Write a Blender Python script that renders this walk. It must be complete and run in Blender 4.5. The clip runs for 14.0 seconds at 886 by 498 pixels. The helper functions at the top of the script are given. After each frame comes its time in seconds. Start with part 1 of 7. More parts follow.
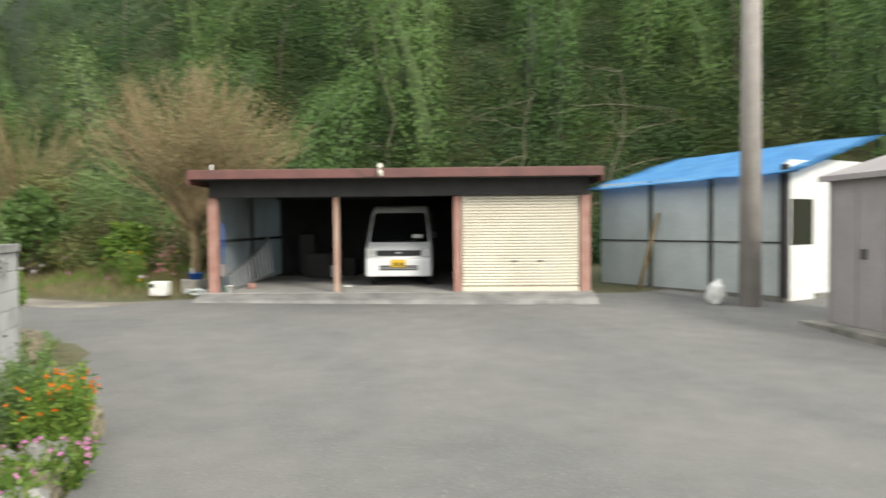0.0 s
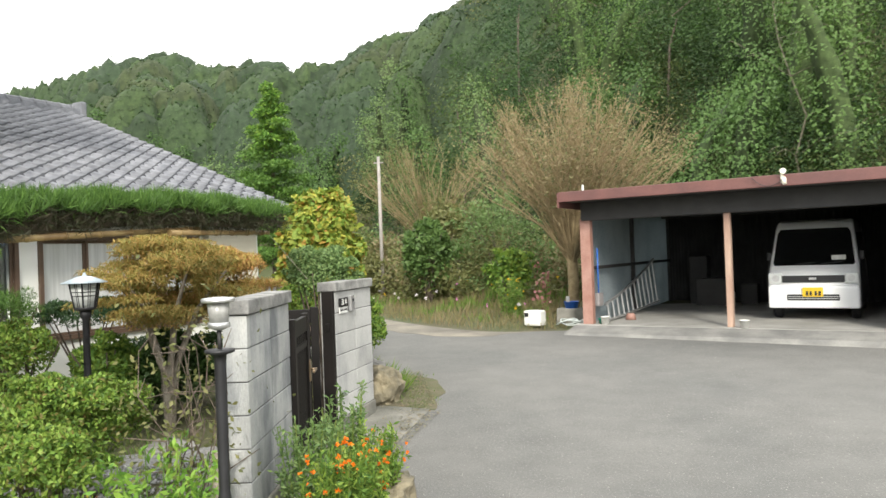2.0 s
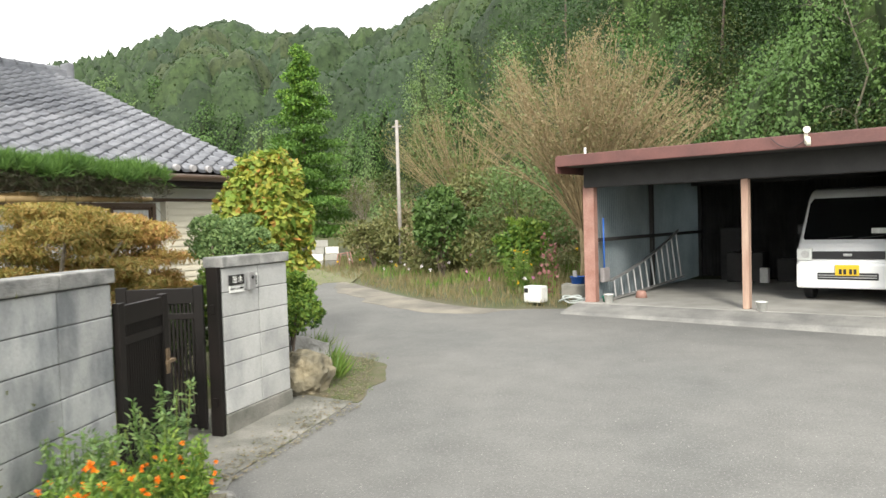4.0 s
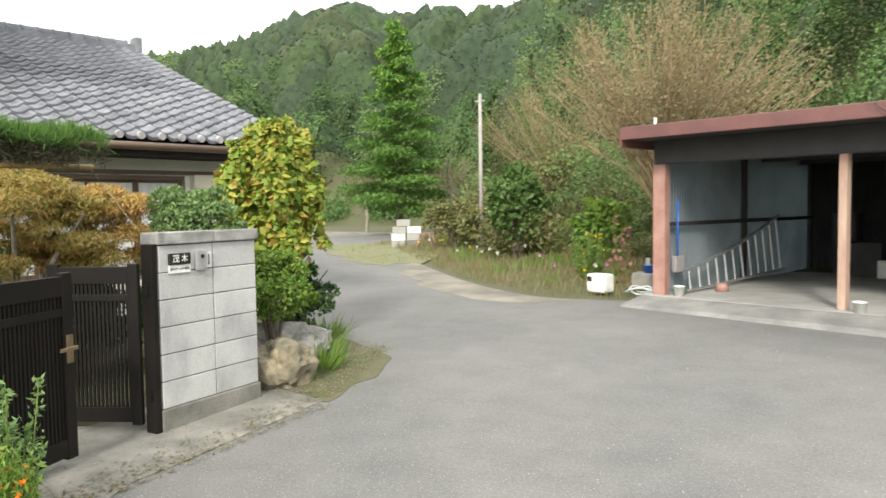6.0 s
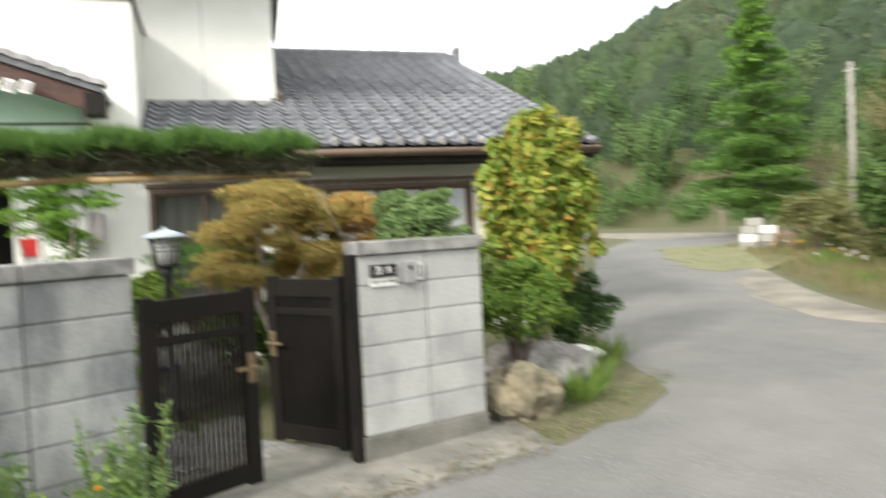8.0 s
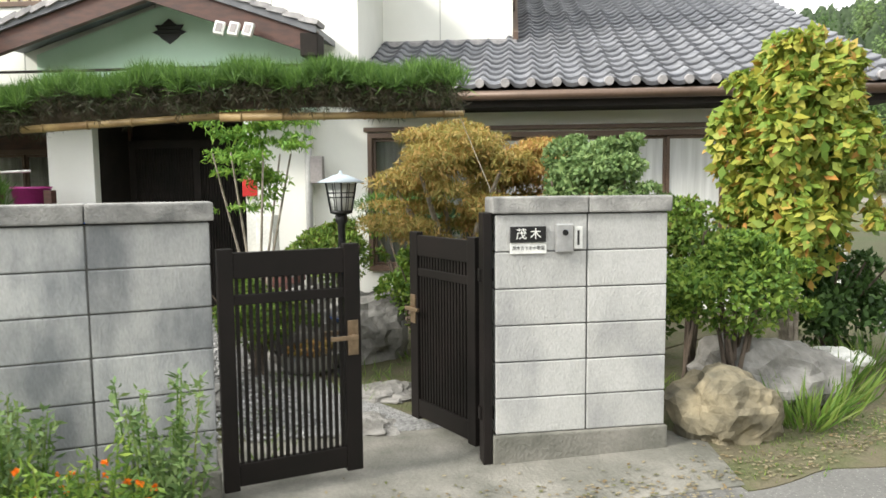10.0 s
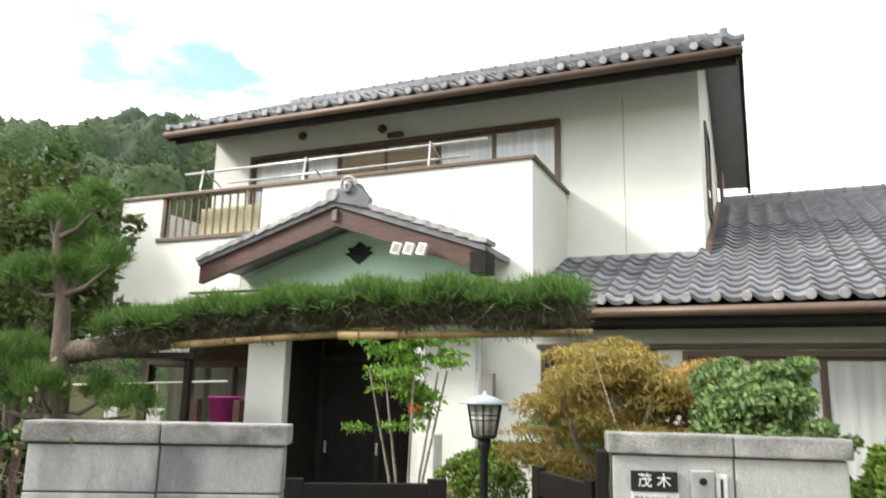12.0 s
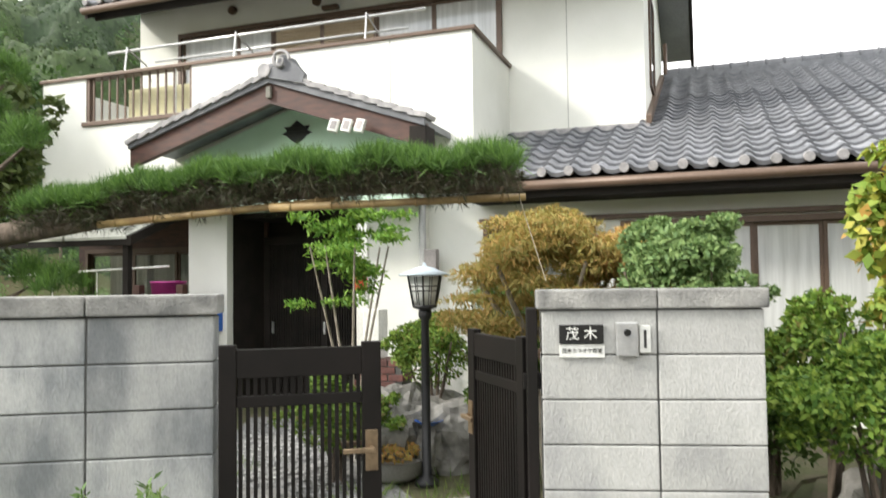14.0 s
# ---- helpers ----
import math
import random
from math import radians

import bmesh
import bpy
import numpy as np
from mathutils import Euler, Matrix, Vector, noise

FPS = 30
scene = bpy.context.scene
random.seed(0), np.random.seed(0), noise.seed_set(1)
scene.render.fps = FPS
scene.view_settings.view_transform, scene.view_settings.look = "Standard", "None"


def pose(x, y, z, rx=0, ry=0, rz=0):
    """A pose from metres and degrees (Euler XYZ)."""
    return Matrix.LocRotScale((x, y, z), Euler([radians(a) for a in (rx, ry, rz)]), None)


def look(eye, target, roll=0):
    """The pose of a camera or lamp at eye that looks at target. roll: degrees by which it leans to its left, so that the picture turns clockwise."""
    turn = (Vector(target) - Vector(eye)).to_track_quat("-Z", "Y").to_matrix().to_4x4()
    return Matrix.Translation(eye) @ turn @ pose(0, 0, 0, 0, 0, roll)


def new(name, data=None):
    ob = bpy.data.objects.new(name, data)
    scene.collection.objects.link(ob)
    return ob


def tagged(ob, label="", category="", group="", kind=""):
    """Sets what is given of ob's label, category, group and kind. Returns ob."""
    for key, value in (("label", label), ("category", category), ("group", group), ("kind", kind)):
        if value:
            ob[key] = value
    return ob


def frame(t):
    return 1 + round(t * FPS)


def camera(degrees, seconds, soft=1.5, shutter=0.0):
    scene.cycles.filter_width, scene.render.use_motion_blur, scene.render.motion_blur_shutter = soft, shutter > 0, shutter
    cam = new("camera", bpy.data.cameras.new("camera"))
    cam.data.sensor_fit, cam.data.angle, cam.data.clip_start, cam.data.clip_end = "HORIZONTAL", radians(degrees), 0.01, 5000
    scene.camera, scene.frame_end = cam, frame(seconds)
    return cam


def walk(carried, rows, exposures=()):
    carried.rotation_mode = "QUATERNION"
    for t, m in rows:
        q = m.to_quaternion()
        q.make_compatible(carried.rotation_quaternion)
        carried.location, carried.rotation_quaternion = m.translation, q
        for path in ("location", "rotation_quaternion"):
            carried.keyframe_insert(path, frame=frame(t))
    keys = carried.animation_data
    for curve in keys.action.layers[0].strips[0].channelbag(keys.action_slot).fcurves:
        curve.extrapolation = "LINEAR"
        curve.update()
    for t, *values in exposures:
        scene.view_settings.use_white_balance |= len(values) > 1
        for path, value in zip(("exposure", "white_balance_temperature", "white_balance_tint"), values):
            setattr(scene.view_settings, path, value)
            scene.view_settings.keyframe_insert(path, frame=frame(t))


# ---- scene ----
cam = camera(62.1, 14.0, 1.5, 0.4)
PATH = [
    (0, (0.125, -0.695, 1.637), (0.685, 1.224, 1.571), -0.5),
    (0.1, (0.162, -0.599, 1.647), (0.628, 1.345, 1.582), -0.7),
    (0.5, (0.191, -0.26, 1.668), (0.427, 1.725, 1.616), -1.2),
    (1, (0.336, 0.147, 1.689), (0.258, 2.145, 1.676), -0.5),
    (1.5, (0.446, 0.536, 1.701), (0.096, 2.505, 1.718), -1.6),
    (2, (0.597, 0.932, 1.705), (0.107, 2.871, 1.717), -2.1),
    (2.5, (0.793, 1.279, 1.701), (0.227, 3.197, 1.676), -2.0),
    (3, (1.106, 1.6, 1.701), (0.539, 3.518, 1.657), -3.0),
    (3.2, (1.23, 1.737, 1.71), (0.627, 3.643, 1.665), -2.5),
    (5.3, (2.098, 3.326, 1.649), (1.348, 5.177, 1.546), -1.5),
    (5.5, (2.194, 3.445, 1.649), (1.386, 5.272, 1.554), -1.2),
    (6, (2.275, 3.758, 1.623), (1.301, 5.501, 1.511), -0.8),
    (6.5, (2.323, 4.108, 1.624), (1.211, 5.766, 1.509), -1.6),
    (7, (2.379, 4.525, 1.6), (1.114, 6.071, 1.508), -1.9),
    (7.5, (2.337, 4.922, 1.571), (0.955, 6.362, 1.446), -2.9),
    (7.7, (2.371, 5.063, 1.587), (0.906, 6.424, 1.531), -6.8),
    (7.8, (2.342, 5.146, 1.59), (0.839, 6.46, 1.474), -3.1),
    (8, (2.26, 5.263, 1.584), (0.575, 6.338, 1.508), -2.7),
    (8.5, (2.116, 5.55, 1.579), (0.282, 6.347, 1.532), -2.4),
    (8.7, (2.066, 5.637, 1.58), (0.194, 6.341, 1.546), -2.4),
    (10.8, (1.358, 6.844, 1.547), (-0.624, 7.036, 1.358), -0.4),
    (11, (1.288, 6.886, 1.554), (-0.702, 7.031, 1.412), -0.6),
    (11.5, (1.295, 7.044, 1.62), (-0.697, 6.976, 1.782), -0.7),
    (12, (1.33, 7.112, 1.623), (-0.612, 6.825, 2.009), 1.3),
    (12.5, (1.333, 7.166, 1.581), (-0.582, 6.817, 2.044), 3.0),
    (13, (1.308, 7.178, 1.569), (-0.639, 6.92, 1.945), 2.2),
    (13.5, (1.28, 7.197, 1.542), (-0.694, 6.983, 1.782), 0.5),
    (14, (1.254, 7.202, 1.527), (-0.738, 7.045, 1.608), -0.7),
]
walk(cam, [(t, look(e, a, r)) for t, e, a, r in PATH],
     exposures=[(0, 1.08), (0.6, 1.22), (2.5, 1.34), (6, 1.44), (8.5, 1.4), (11, 1.73), (11.5, 1.82), (12.5, 1.1), (14, 1.57)])

# ---- world and light ----
SUN_TO = Vector((0.488, -1.736, 1.15)).normalized()
world = bpy.data.worlds.new("sky")
scene.world = world
world.use_nodes = True
wn, wl = world.node_tree.nodes, world.node_tree.links
wn.clear()
w_out, w_bg = wn.new("ShaderNodeOutputWorld"), wn.new("ShaderNodeBackground")
w_sky = wn.new("ShaderNodeTexSky")
w_sky.sky_type = "NISHITA"
w_sky.sun_disc = False
w_sky.sun_elevation = math.asin(SUN_TO.z)
w_sky.sun_rotation = math.atan2(SUN_TO.x, SUN_TO.y)
w_co, w_map, w_noise, w_ramp = (wn.new(k) for k in ("ShaderNodeTexCoord", "ShaderNodeMapping", "ShaderNodeTexNoise", "ShaderNodeValToRGB"))
w_map.inputs["Scale"].default_value = (1.0, 1.0, 2.6)
w_map.inputs["Location"].default_value = (0.35, 0.1, 0.0)
w_noise.inputs["Scale"].default_value, w_noise.inputs["Detail"].default_value, w_noise.inputs["Roughness"].default_value = 2.3, 8, 0.58
w_ramp.color_ramp.elements[0].position, w_ramp.color_ramp.elements[1].position = 0.30, 0.46
w_gain = wn.new("ShaderNodeVectorMath")
w_gain.operation = "SCALE"
w_gain.inputs["Scale"].default_value = 0.15
w_mix = wn.new("ShaderNodeMix")
w_mix.data_type = "RGBA"
w_mix.inputs[7].default_value = (1.0, 1.0, 0.985, 1)
wl.new(w_co.outputs["Generated"], w_map.inputs["Vector"])
wl.new(w_map.outputs[0], w_noise.inputs["Vector"])
w_dot, w_range, w_sub = wn.new("ShaderNodeVectorMath"), wn.new("ShaderNodeMapRange"), wn.new("ShaderNodeMath")
w_dot.operation, w_sub.operation = "DOT_PRODUCT", "SUBTRACT"
w_dot.inputs[1].default_value = (-0.738, -0.46, 0.493)
w_range.inputs["From Min"].default_value, w_range.inputs["From Max"].default_value, w_range.inputs["To Max"].default_value = 0.972, 0.998, 0.2
wl.new(w_co.outputs["Generated"], w_dot.inputs[0])
wl.new(w_dot.outputs["Value"], w_range.inputs["Value"])
wl.new(w_noise.outputs["Fac"], w_sub.inputs[0])
wl.new(w_range.outputs[0], w_sub.inputs[1])
wl.new(w_sub.outputs[0], w_ramp.inputs[0])
wl.new(w_sky.outputs[0], w_gain.inputs[0])
wl.new(w_gain.outputs[0], w_mix.inputs[6])
wl.new(w_ramp.outputs[0], w_mix.inputs[0])
wl.new(w_mix.outputs[2], w_bg.inputs["Color"])
w_bg.inputs["Strength"].default_value = 1.0
wl.new(w_bg.outputs[0], w_out.inputs[0])
sun = new("sun", bpy.data.lights.new("sun", "SUN"))
sun.data.energy, sun.data.angle, sun.data.color = 1.5, radians(10), (1.0, 0.95, 0.86)
sun.matrix_world = look(SUN_TO * 40, (0, 0, 0))


# ---- materials ----
def surface(name, c1, c2=None, scale=4.0, rough=0.7, bump=0.0, bscale=40.0, metal=0.0, vary=0.0, fine=0.25, stretch=(1, 1, 1), c3=None, coat=0.0, span=(0.34, 0.66, 0.8)):
    """A rough solid surface: two colours mixed at a large scale, fine grain, bump; vary changes the value from piece to piece."""
    m = bpy.data.materials.new(name)
    m.use_nodes = True
    nt = m.node_tree
    n, l = nt.nodes, nt.links
    bsdf = n["Principled BSDF"]
    c2 = c2 or tuple(v * 0.8 for v in c1)
    geo, mp = n.new("ShaderNodeNewGeometry"), n.new("ShaderNodeMapping")
    mp.inputs["Scale"].default_value = stretch
    l.new(geo.outputs["Position"], mp.inputs["Vector"])
    big, small = n.new("ShaderNodeTexNoise"), n.new("ShaderNodeTexNoise")
    big.inputs["Scale"].default_value, big.inputs["Detail"].default_value = scale, 5
    small.inputs["Scale"].default_value, small.inputs["Detail"].default_value = bscale, 4
    for t in (big, small):
        l.new(mp.outputs[0], t.inputs["Vector"])
    ramp = n.new("ShaderNodeValToRGB")
    ramp.color_ramp.elements[0].position, ramp.color_ramp.elements[1].position = span[0], span[1]
    ramp.color_ramp.elements[0].color, ramp.color_ramp.elements[1].color = (*c2, 1), (*c1, 1)
    if c3:
        e = ramp.color_ramp.elements.new(span[2])
        e.color = (*c3, 1)
    l.new(big.outputs["Fac"], ramp.inputs[0])
    val = n.new("ShaderNodeMath")
    val.operation = "MULTIPLY_ADD"
    val.inputs[1].default_value, val.inputs[2].default_value = fine * 2, 1 - fine
    l.new(small.outputs["Fac"], val.inputs[0])
    last = val.outputs[0]
    if vary:
        info, mul, add = n.new("ShaderNodeObjectInfo"), n.new("ShaderNodeMath"), n.new("ShaderNodeMath")
        add.operation, mul.operation = "MULTIPLY_ADD", "MULTIPLY"
        add.inputs[1].default_value, add.inputs[2].default_value = vary * 2, 1 - vary
        l.new(info.outputs["Random"], add.inputs[0])
        l.new(add.outputs[0], mul.inputs[0])
        l.new(last, mul.inputs[1])
        last = mul.outputs[0]
    sc = n.new("ShaderNodeVectorMath")
    sc.operation = "SCALE"
    l.new(ramp.outputs[0], sc.inputs[0])
    l.new(last, sc.inputs["Scale"])
    l.new(sc.outputs[0], bsdf.inputs["Base Color"])
    bsdf.inputs["Roughness"].default_value, bsdf.inputs["Metallic"].default_value = rough, metal
    bsdf.inputs["Coat Weight"].default_value = coat
    if bump:
        b = n.new("ShaderNodeBump")
        b.inputs["Strength"].default_value, b.inputs["Distance"].default_value = bump, 0.02
        l.new(small.outputs["Fac"], b.inputs["Height"])
        l.new(b.outputs[0], bsdf.inputs["Normal"])
    return m


def leafy(name, *colours, rough=0.55, through_light=0.3):
    """Foliage: each leaf takes its own colour out of the range."""
    m = bpy.data.materials.new(name)
    m.use_nodes = True
    n, l = m.node_tree.nodes, m.node_tree.links
    bsdf, out = n["Principled BSDF"], n["Material Output"]
    geo, ramp = n.new("ShaderNodeNewGeometry"), n.new("ShaderNodeValToRGB")
    while len(ramp.color_ramp.elements) < len(colours):
        ramp.color_ramp.elements.new(0.5)
    for i, c in enumerate(colours):
        ramp.color_ramp.elements[i].position = i / max(1, len(colours) - 1)
        ramp.color_ramp.elements[i].color = (*c, 1)
    l.new(geo.outputs["Random Per Island"], ramp.inputs[0])
    l.new(ramp.outputs[0], bsdf.inputs["Base Color"])
    bsdf.inputs["Roughness"].default_value = rough
    bsdf.inputs["Specular IOR Level"].default_value = 0.3
    tr, mx = n.new("ShaderNodeBsdfTranslucent"), n.new("ShaderNodeMixShader")
    l.new(ramp.outputs[0], tr.inputs[0])
    mx.inputs[0].default_value = through_light
    l.new(bsdf.outputs[0], mx.inputs[1])
    l.new(tr.outputs[0], mx.inputs[2])
    l.new(mx.outputs[0], out.inputs[0])
    return m


def glassy(name, tint, rough=0.05):
    m = bpy.data.materials.new(name)
    m.use_nodes = True
    b = m.node_tree.nodes["Principled BSDF"]
    b.inputs["Base Color"].default_value, b.inputs["Roughness"].default_value = (*tint, 1), rough
    b.inputs["Transmission Weight"].default_value, b.inputs["IOR"].default_value = 1.0, 1.45
    return m


def worn_asphalt():
    """Grey asphalt: broad dusty patches, smaller stains, and pale chips of stone in the dark binder."""
    m = surface("asphalt", (0.14, 0.138, 0.128), (0.122, 0.122, 0.114), 0.55, 0.9, 0.5, 60, fine=0.34, c3=(0.158, 0.155, 0.143), stretch=(1.0, 0.7, 1.0), span=(0.36, 0.5, 0.7))
    n, l = m.node_tree.nodes, m.node_tree.links
    bsdf = n["Principled BSDF"]
    old = bsdf.inputs["Base Color"].links[0].from_socket
    geo = n.new("ShaderNodeNewGeometry")
    stain, chips, lo, pick, tone, mix = n.new("ShaderNodeTexNoise"), n.new("ShaderNodeTexVoronoi"), n.new("ShaderNodeMapRange"), n.new("ShaderNodeMath"), n.new("ShaderNodeVectorMath"), n.new("ShaderNodeMix")
    stain.inputs["Scale"].default_value, stain.inputs["Detail"].default_value = 2.6, 6
    chips.inputs["Scale"].default_value = 48
    l.new(geo.outputs["Position"], stain.inputs["Vector"])
    l.new(geo.outputs["Position"], chips.inputs["Vector"])
    lo.inputs["From Min"].default_value, lo.inputs["From Max"].default_value = 0.3, 0.7
    lo.inputs["To Min"].default_value, lo.inputs["To Max"].default_value = 0.9, 1.09
    l.new(stain.outputs["Fac"], lo.inputs["Value"])
    tone.operation = "SCALE"
    l.new(old, tone.inputs[0])
    l.new(lo.outputs[0], tone.inputs["Scale"])
    pick.operation = "LESS_THAN"
    pick.inputs[1].default_value = 0.2
    l.new(chips.outputs["Distance"], pick.inputs[0])
    mix.data_type = "RGBA"
    half = n.new("ShaderNodeMath")
    half.operation = "MULTIPLY"
    half.inputs[1].default_value = 0.45
    l.new(pick.outputs[0], half.inputs[0])
    l.new(half.outputs[0], mix.inputs[0])
    l.new(tone.outputs[0], mix.inputs[6])
    mix.inputs[7].default_value = (0.34, 0.335, 0.31, 1)
    l.new(mix.outputs[2], bsdf.inputs["Base Color"])
    return m


ASPHALT = worn_asphalt()
VERGE = surface("yellowing_grass", (0.175, 0.17, 0.085), (0.14, 0.14, 0.075), 3, 0.95, 0.7, 40)
GRASSY = surface("rough_grass", (0.07, 0.085, 0.03), (0.09, 0.08, 0.04), 0.8, 0.95, 0.7, 25)
MOSS = surface("moss_and_leaf_litter", (0.075, 0.088, 0.03), (0.115, 0.1, 0.06), 5, 0.95, 0.8, 45)
CAPSTONE = surface("stained_capstone", (0.33, 0.325, 0.305), (0.13, 0.13, 0.125), 6, 0.92, 0.4, 80, vary=0.08)
GRAVEL = surface("gravel", (0.32, 0.32, 0.31), (0.15, 0.15, 0.15), 40, 0.9, 0.8, 60)
DIRT = surface("pale_dirt", (0.25, 0.225, 0.18), (0.13, 0.12, 0.1), 1.6, 0.95, 0.4, 60)
CONC = surface("concrete", (0.4, 0.39, 0.36), (0.27, 0.265, 0.24), 1.6, 0.9, 0.25, 60)
CONC_DARK = surface("weathered_concrete", (0.24, 0.23, 0.2), (0.12, 0.12, 0.1), 3, 0.9, 0.4, 50)
BLOCK = surface("concrete_block", (0.43, 0.43, 0.41), (0.33, 0.332, 0.325), 4.5, 0.92, 0.3, 110, vary=0.1, c3=(0.47, 0.468, 0.45), span=(0.3, 0.5, 0.72), stretch=(1, 1, 0.55))
BLOCK_STAINED = surface("stained_concrete_block", (0.37, 0.375, 0.365), (0.19, 0.2, 0.205), 5.0, 0.92, 0.3, 110, vary=0.13, stretch=(1, 1, 0.4), c3=(0.43, 0.43, 0.41), span=(0.34, 0.55, 0.72))
JOINT = surface("mortar", (0.11, 0.11, 0.105), (0.06, 0.06, 0.055), 6, 0.95, 0.3)
MAROON = surface("maroon_painted_steel", (0.16, 0.07, 0.06), (0.12, 0.055, 0.05), 3, 0.55, 0.05)
RUSTRED = surface("faded_red_steel", (0.4, 0.235, 0.19), (0.3, 0.15, 0.115), 4, 0.6, 0.08)
DARKSTEEL = surface("dark_grey_steel", (0.04, 0.038, 0.037), (0.026, 0.025, 0.024), 3, 0.6, 0.05)
TIN = surface("grey_corrugated_tin", (0.36, 0.41, 0.43), (0.28, 0.33, 0.35), 2, 0.5, 0.05, metal=0.2)
# Near black: the shade inside the garage is put into this colour.
DARKTIN = surface("shade_darkened_tin", (0.05, 0.05, 0.05), (0.03, 0.03, 0.03), 2, 0.7)
CREAM = surface("cream_painted_slat", (0.7, 0.66, 0.54), (0.64, 0.59, 0.47), 1.5, 0.5, fine=0.04)
STUCCO = surface("white_stucco", (0.84, 0.84, 0.79), (0.76, 0.765, 0.71), 1.2, 0.9, 0.12, 160, fine=0.08)
MINT = surface("mint_green_stucco", (0.6, 0.77, 0.64), (0.54, 0.71, 0.58), 2, 0.85, 0.08, 120, fine=0.06)
BROWNWOOD = surface("dark_brown_wood", (0.1, 0.045, 0.032), (0.06, 0.03, 0.024), 6, 0.6, 0.15, 70, stretch=(1, 1, 4))
BROWNALU = surface("brown_aluminium", (0.13, 0.085, 0.06), (0.1, 0.065, 0.045), 3, 0.45, metal=0.2)
# Dark boards, lowered to near black so recesses hold their shade in the colour.
EAVE_DARK = surface("shade_dark_eave_boards", (0.028, 0.023, 0.02), (0.018, 0.016, 0.014), 4, 0.8)
TILE_PALE = surface("pale_weathered_tile", (0.42, 0.4, 0.4), (0.24, 0.235, 0.24), 9, 0.6, 0.2, 60, vary=0.15)
TILE = surface("grey_roof_tile", (0.2, 0.205, 0.22), (0.12, 0.125, 0.14), 5.0, 0.45, 0.12, 60, vary=0.22, fine=0.2)
BLACKALU = surface("dark_brown_gate_aluminium", (0.012, 0.0095, 0.0085), (0.008, 0.007, 0.006), 4, 0.5, metal=0.0, fine=0.1)
BLACKALU.node_tree.nodes["Principled BSDF"].inputs["Specular IOR Level"].default_value = 0.2
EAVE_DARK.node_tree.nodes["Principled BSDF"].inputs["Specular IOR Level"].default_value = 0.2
BRASS = surface("dull_brass", (0.3, 0.22, 0.14), (0.22, 0.16, 0.1), 20, 0.4, metal=0.7)
STEEL = surface("bright_aluminium", (0.62, 0.62, 0.61), (0.5, 0.5, 0.5), 6, 0.35, metal=0.7)
WHITEPLASTIC = surface("white_plastic", (0.78, 0.78, 0.74), (0.66, 0.66, 0.62), 6, 0.45)
VANWHITE = surface("white_car_paint", (0.82, 0.83, 0.83), (0.78, 0.79, 0.79), 2, 0.25, fine=0.03, coat=0.6)
BLACKPLASTIC = surface("black_plastic", (0.02, 0.02, 0.022), (0.014, 0.014, 0.015), 8, 0.5)
DARKGLASS = surface("dark_window_glass", (0.012, 0.014, 0.015), (0.008, 0.01, 0.01), 2, 0.08, fine=0.02, coat=1.0)
# Pale pane colour paints the curtain together with the sky's white reflection.
PALEGLASS = surface("curtain_and_sky_glass", (0.66, 0.67, 0.66), (0.5, 0.51, 0.5), 7, 0.12, fine=0.05, stretch=(2.5, 2.5, 0.15), coat=1.0)
CURTAIN = surface("white_curtain", (0.72, 0.71, 0.68), (0.5, 0.49, 0.46), 9, 0.9, fine=0.1, stretch=(2.5, 2.5, 0.05))
YELLOWPLATE = surface("yellow_plate", (0.75, 0.5, 0.02), (0.72, 0.47, 0.02), 4, 0.5, fine=0.04)
LAMPGLASS = surface("frosted_lamp_glass", (0.66, 0.68, 0.66), (0.58, 0.6, 0.58), 5, 0.3, fine=0.04)
BLUETARP = surface("blue_tarpaulin", (0.15, 0.46, 0.8), (0.1, 0.36, 0.72), 2.2, 0.45, 0.3, 14, c3=(0.4, 0.6, 0.78))
PALEPANEL = surface("pale_wall_panel", (0.5, 0.54, 0.52), (0.42, 0.46, 0.44), 1.5, 0.6, 0.05, 30)
WARMGREY = surface("warm_grey_steel_sheet", (0.31, 0.285, 0.28), (0.26, 0.24, 0.235), 2, 0.55, 0.05)
POLE = surface("pole_concrete", (0.36, 0.33, 0.3), (0.29, 0.265, 0.24), 3, 0.85, 0.1)
BARK = surface("bark", (0.17, 0.13, 0.1), (0.08, 0.065, 0.05), 14, 0.95, 0.9, 60, stretch=(1, 1, 0.3))
PALEBARK = surface("pale_bark", (0.36, 0.32, 0.26), (0.2, 0.17, 0.13), 14, 0.95, 0.7, 60)
LICHEN = surface("lichened_branch", (0.2, 0.185, 0.125), (0.11, 0.1, 0.066), 8, 0.9)
TWIG = surface("brown_twigs", (0.35, 0.27, 0.15), (0.23, 0.17, 0.09), 8, 0.9)
BAMBOO = surface("bamboo_pole_skin", (0.36, 0.26, 0.11), (0.2, 0.125, 0.05), 6, 0.5, 0.05)
ROCK = surface("garden_rock", (0.25, 0.215, 0.14), (0.11, 0.1, 0.07), 6, 0.92, 1.0, 18, fine=0.4)
GREYROCK = surface("grey_rock", (0.3, 0.29, 0.27), (0.16, 0.155, 0.14), 5, 0.92, 1.0, 18, fine=0.4)
BRICKMAT = surface("dark_red_brick", (0.13, 0.05, 0.04), (0.09, 0.04, 0.035), 8, 0.8, 0.2, vary=0.25)
BLUEP = surface("blue_plastic", (0.02, 0.14, 0.55), (0.02, 0.1, 0.45), 4, 0.45)
PINKP = surface("magenta_plastic", (0.5, 0.05, 0.28), (0.42, 0.04, 0.23), 4, 0.45)
REDP = surface("red_plastic", (0.62, 0.04, 0.03), (0.55, 0.03, 0.03), 4, 0.5)
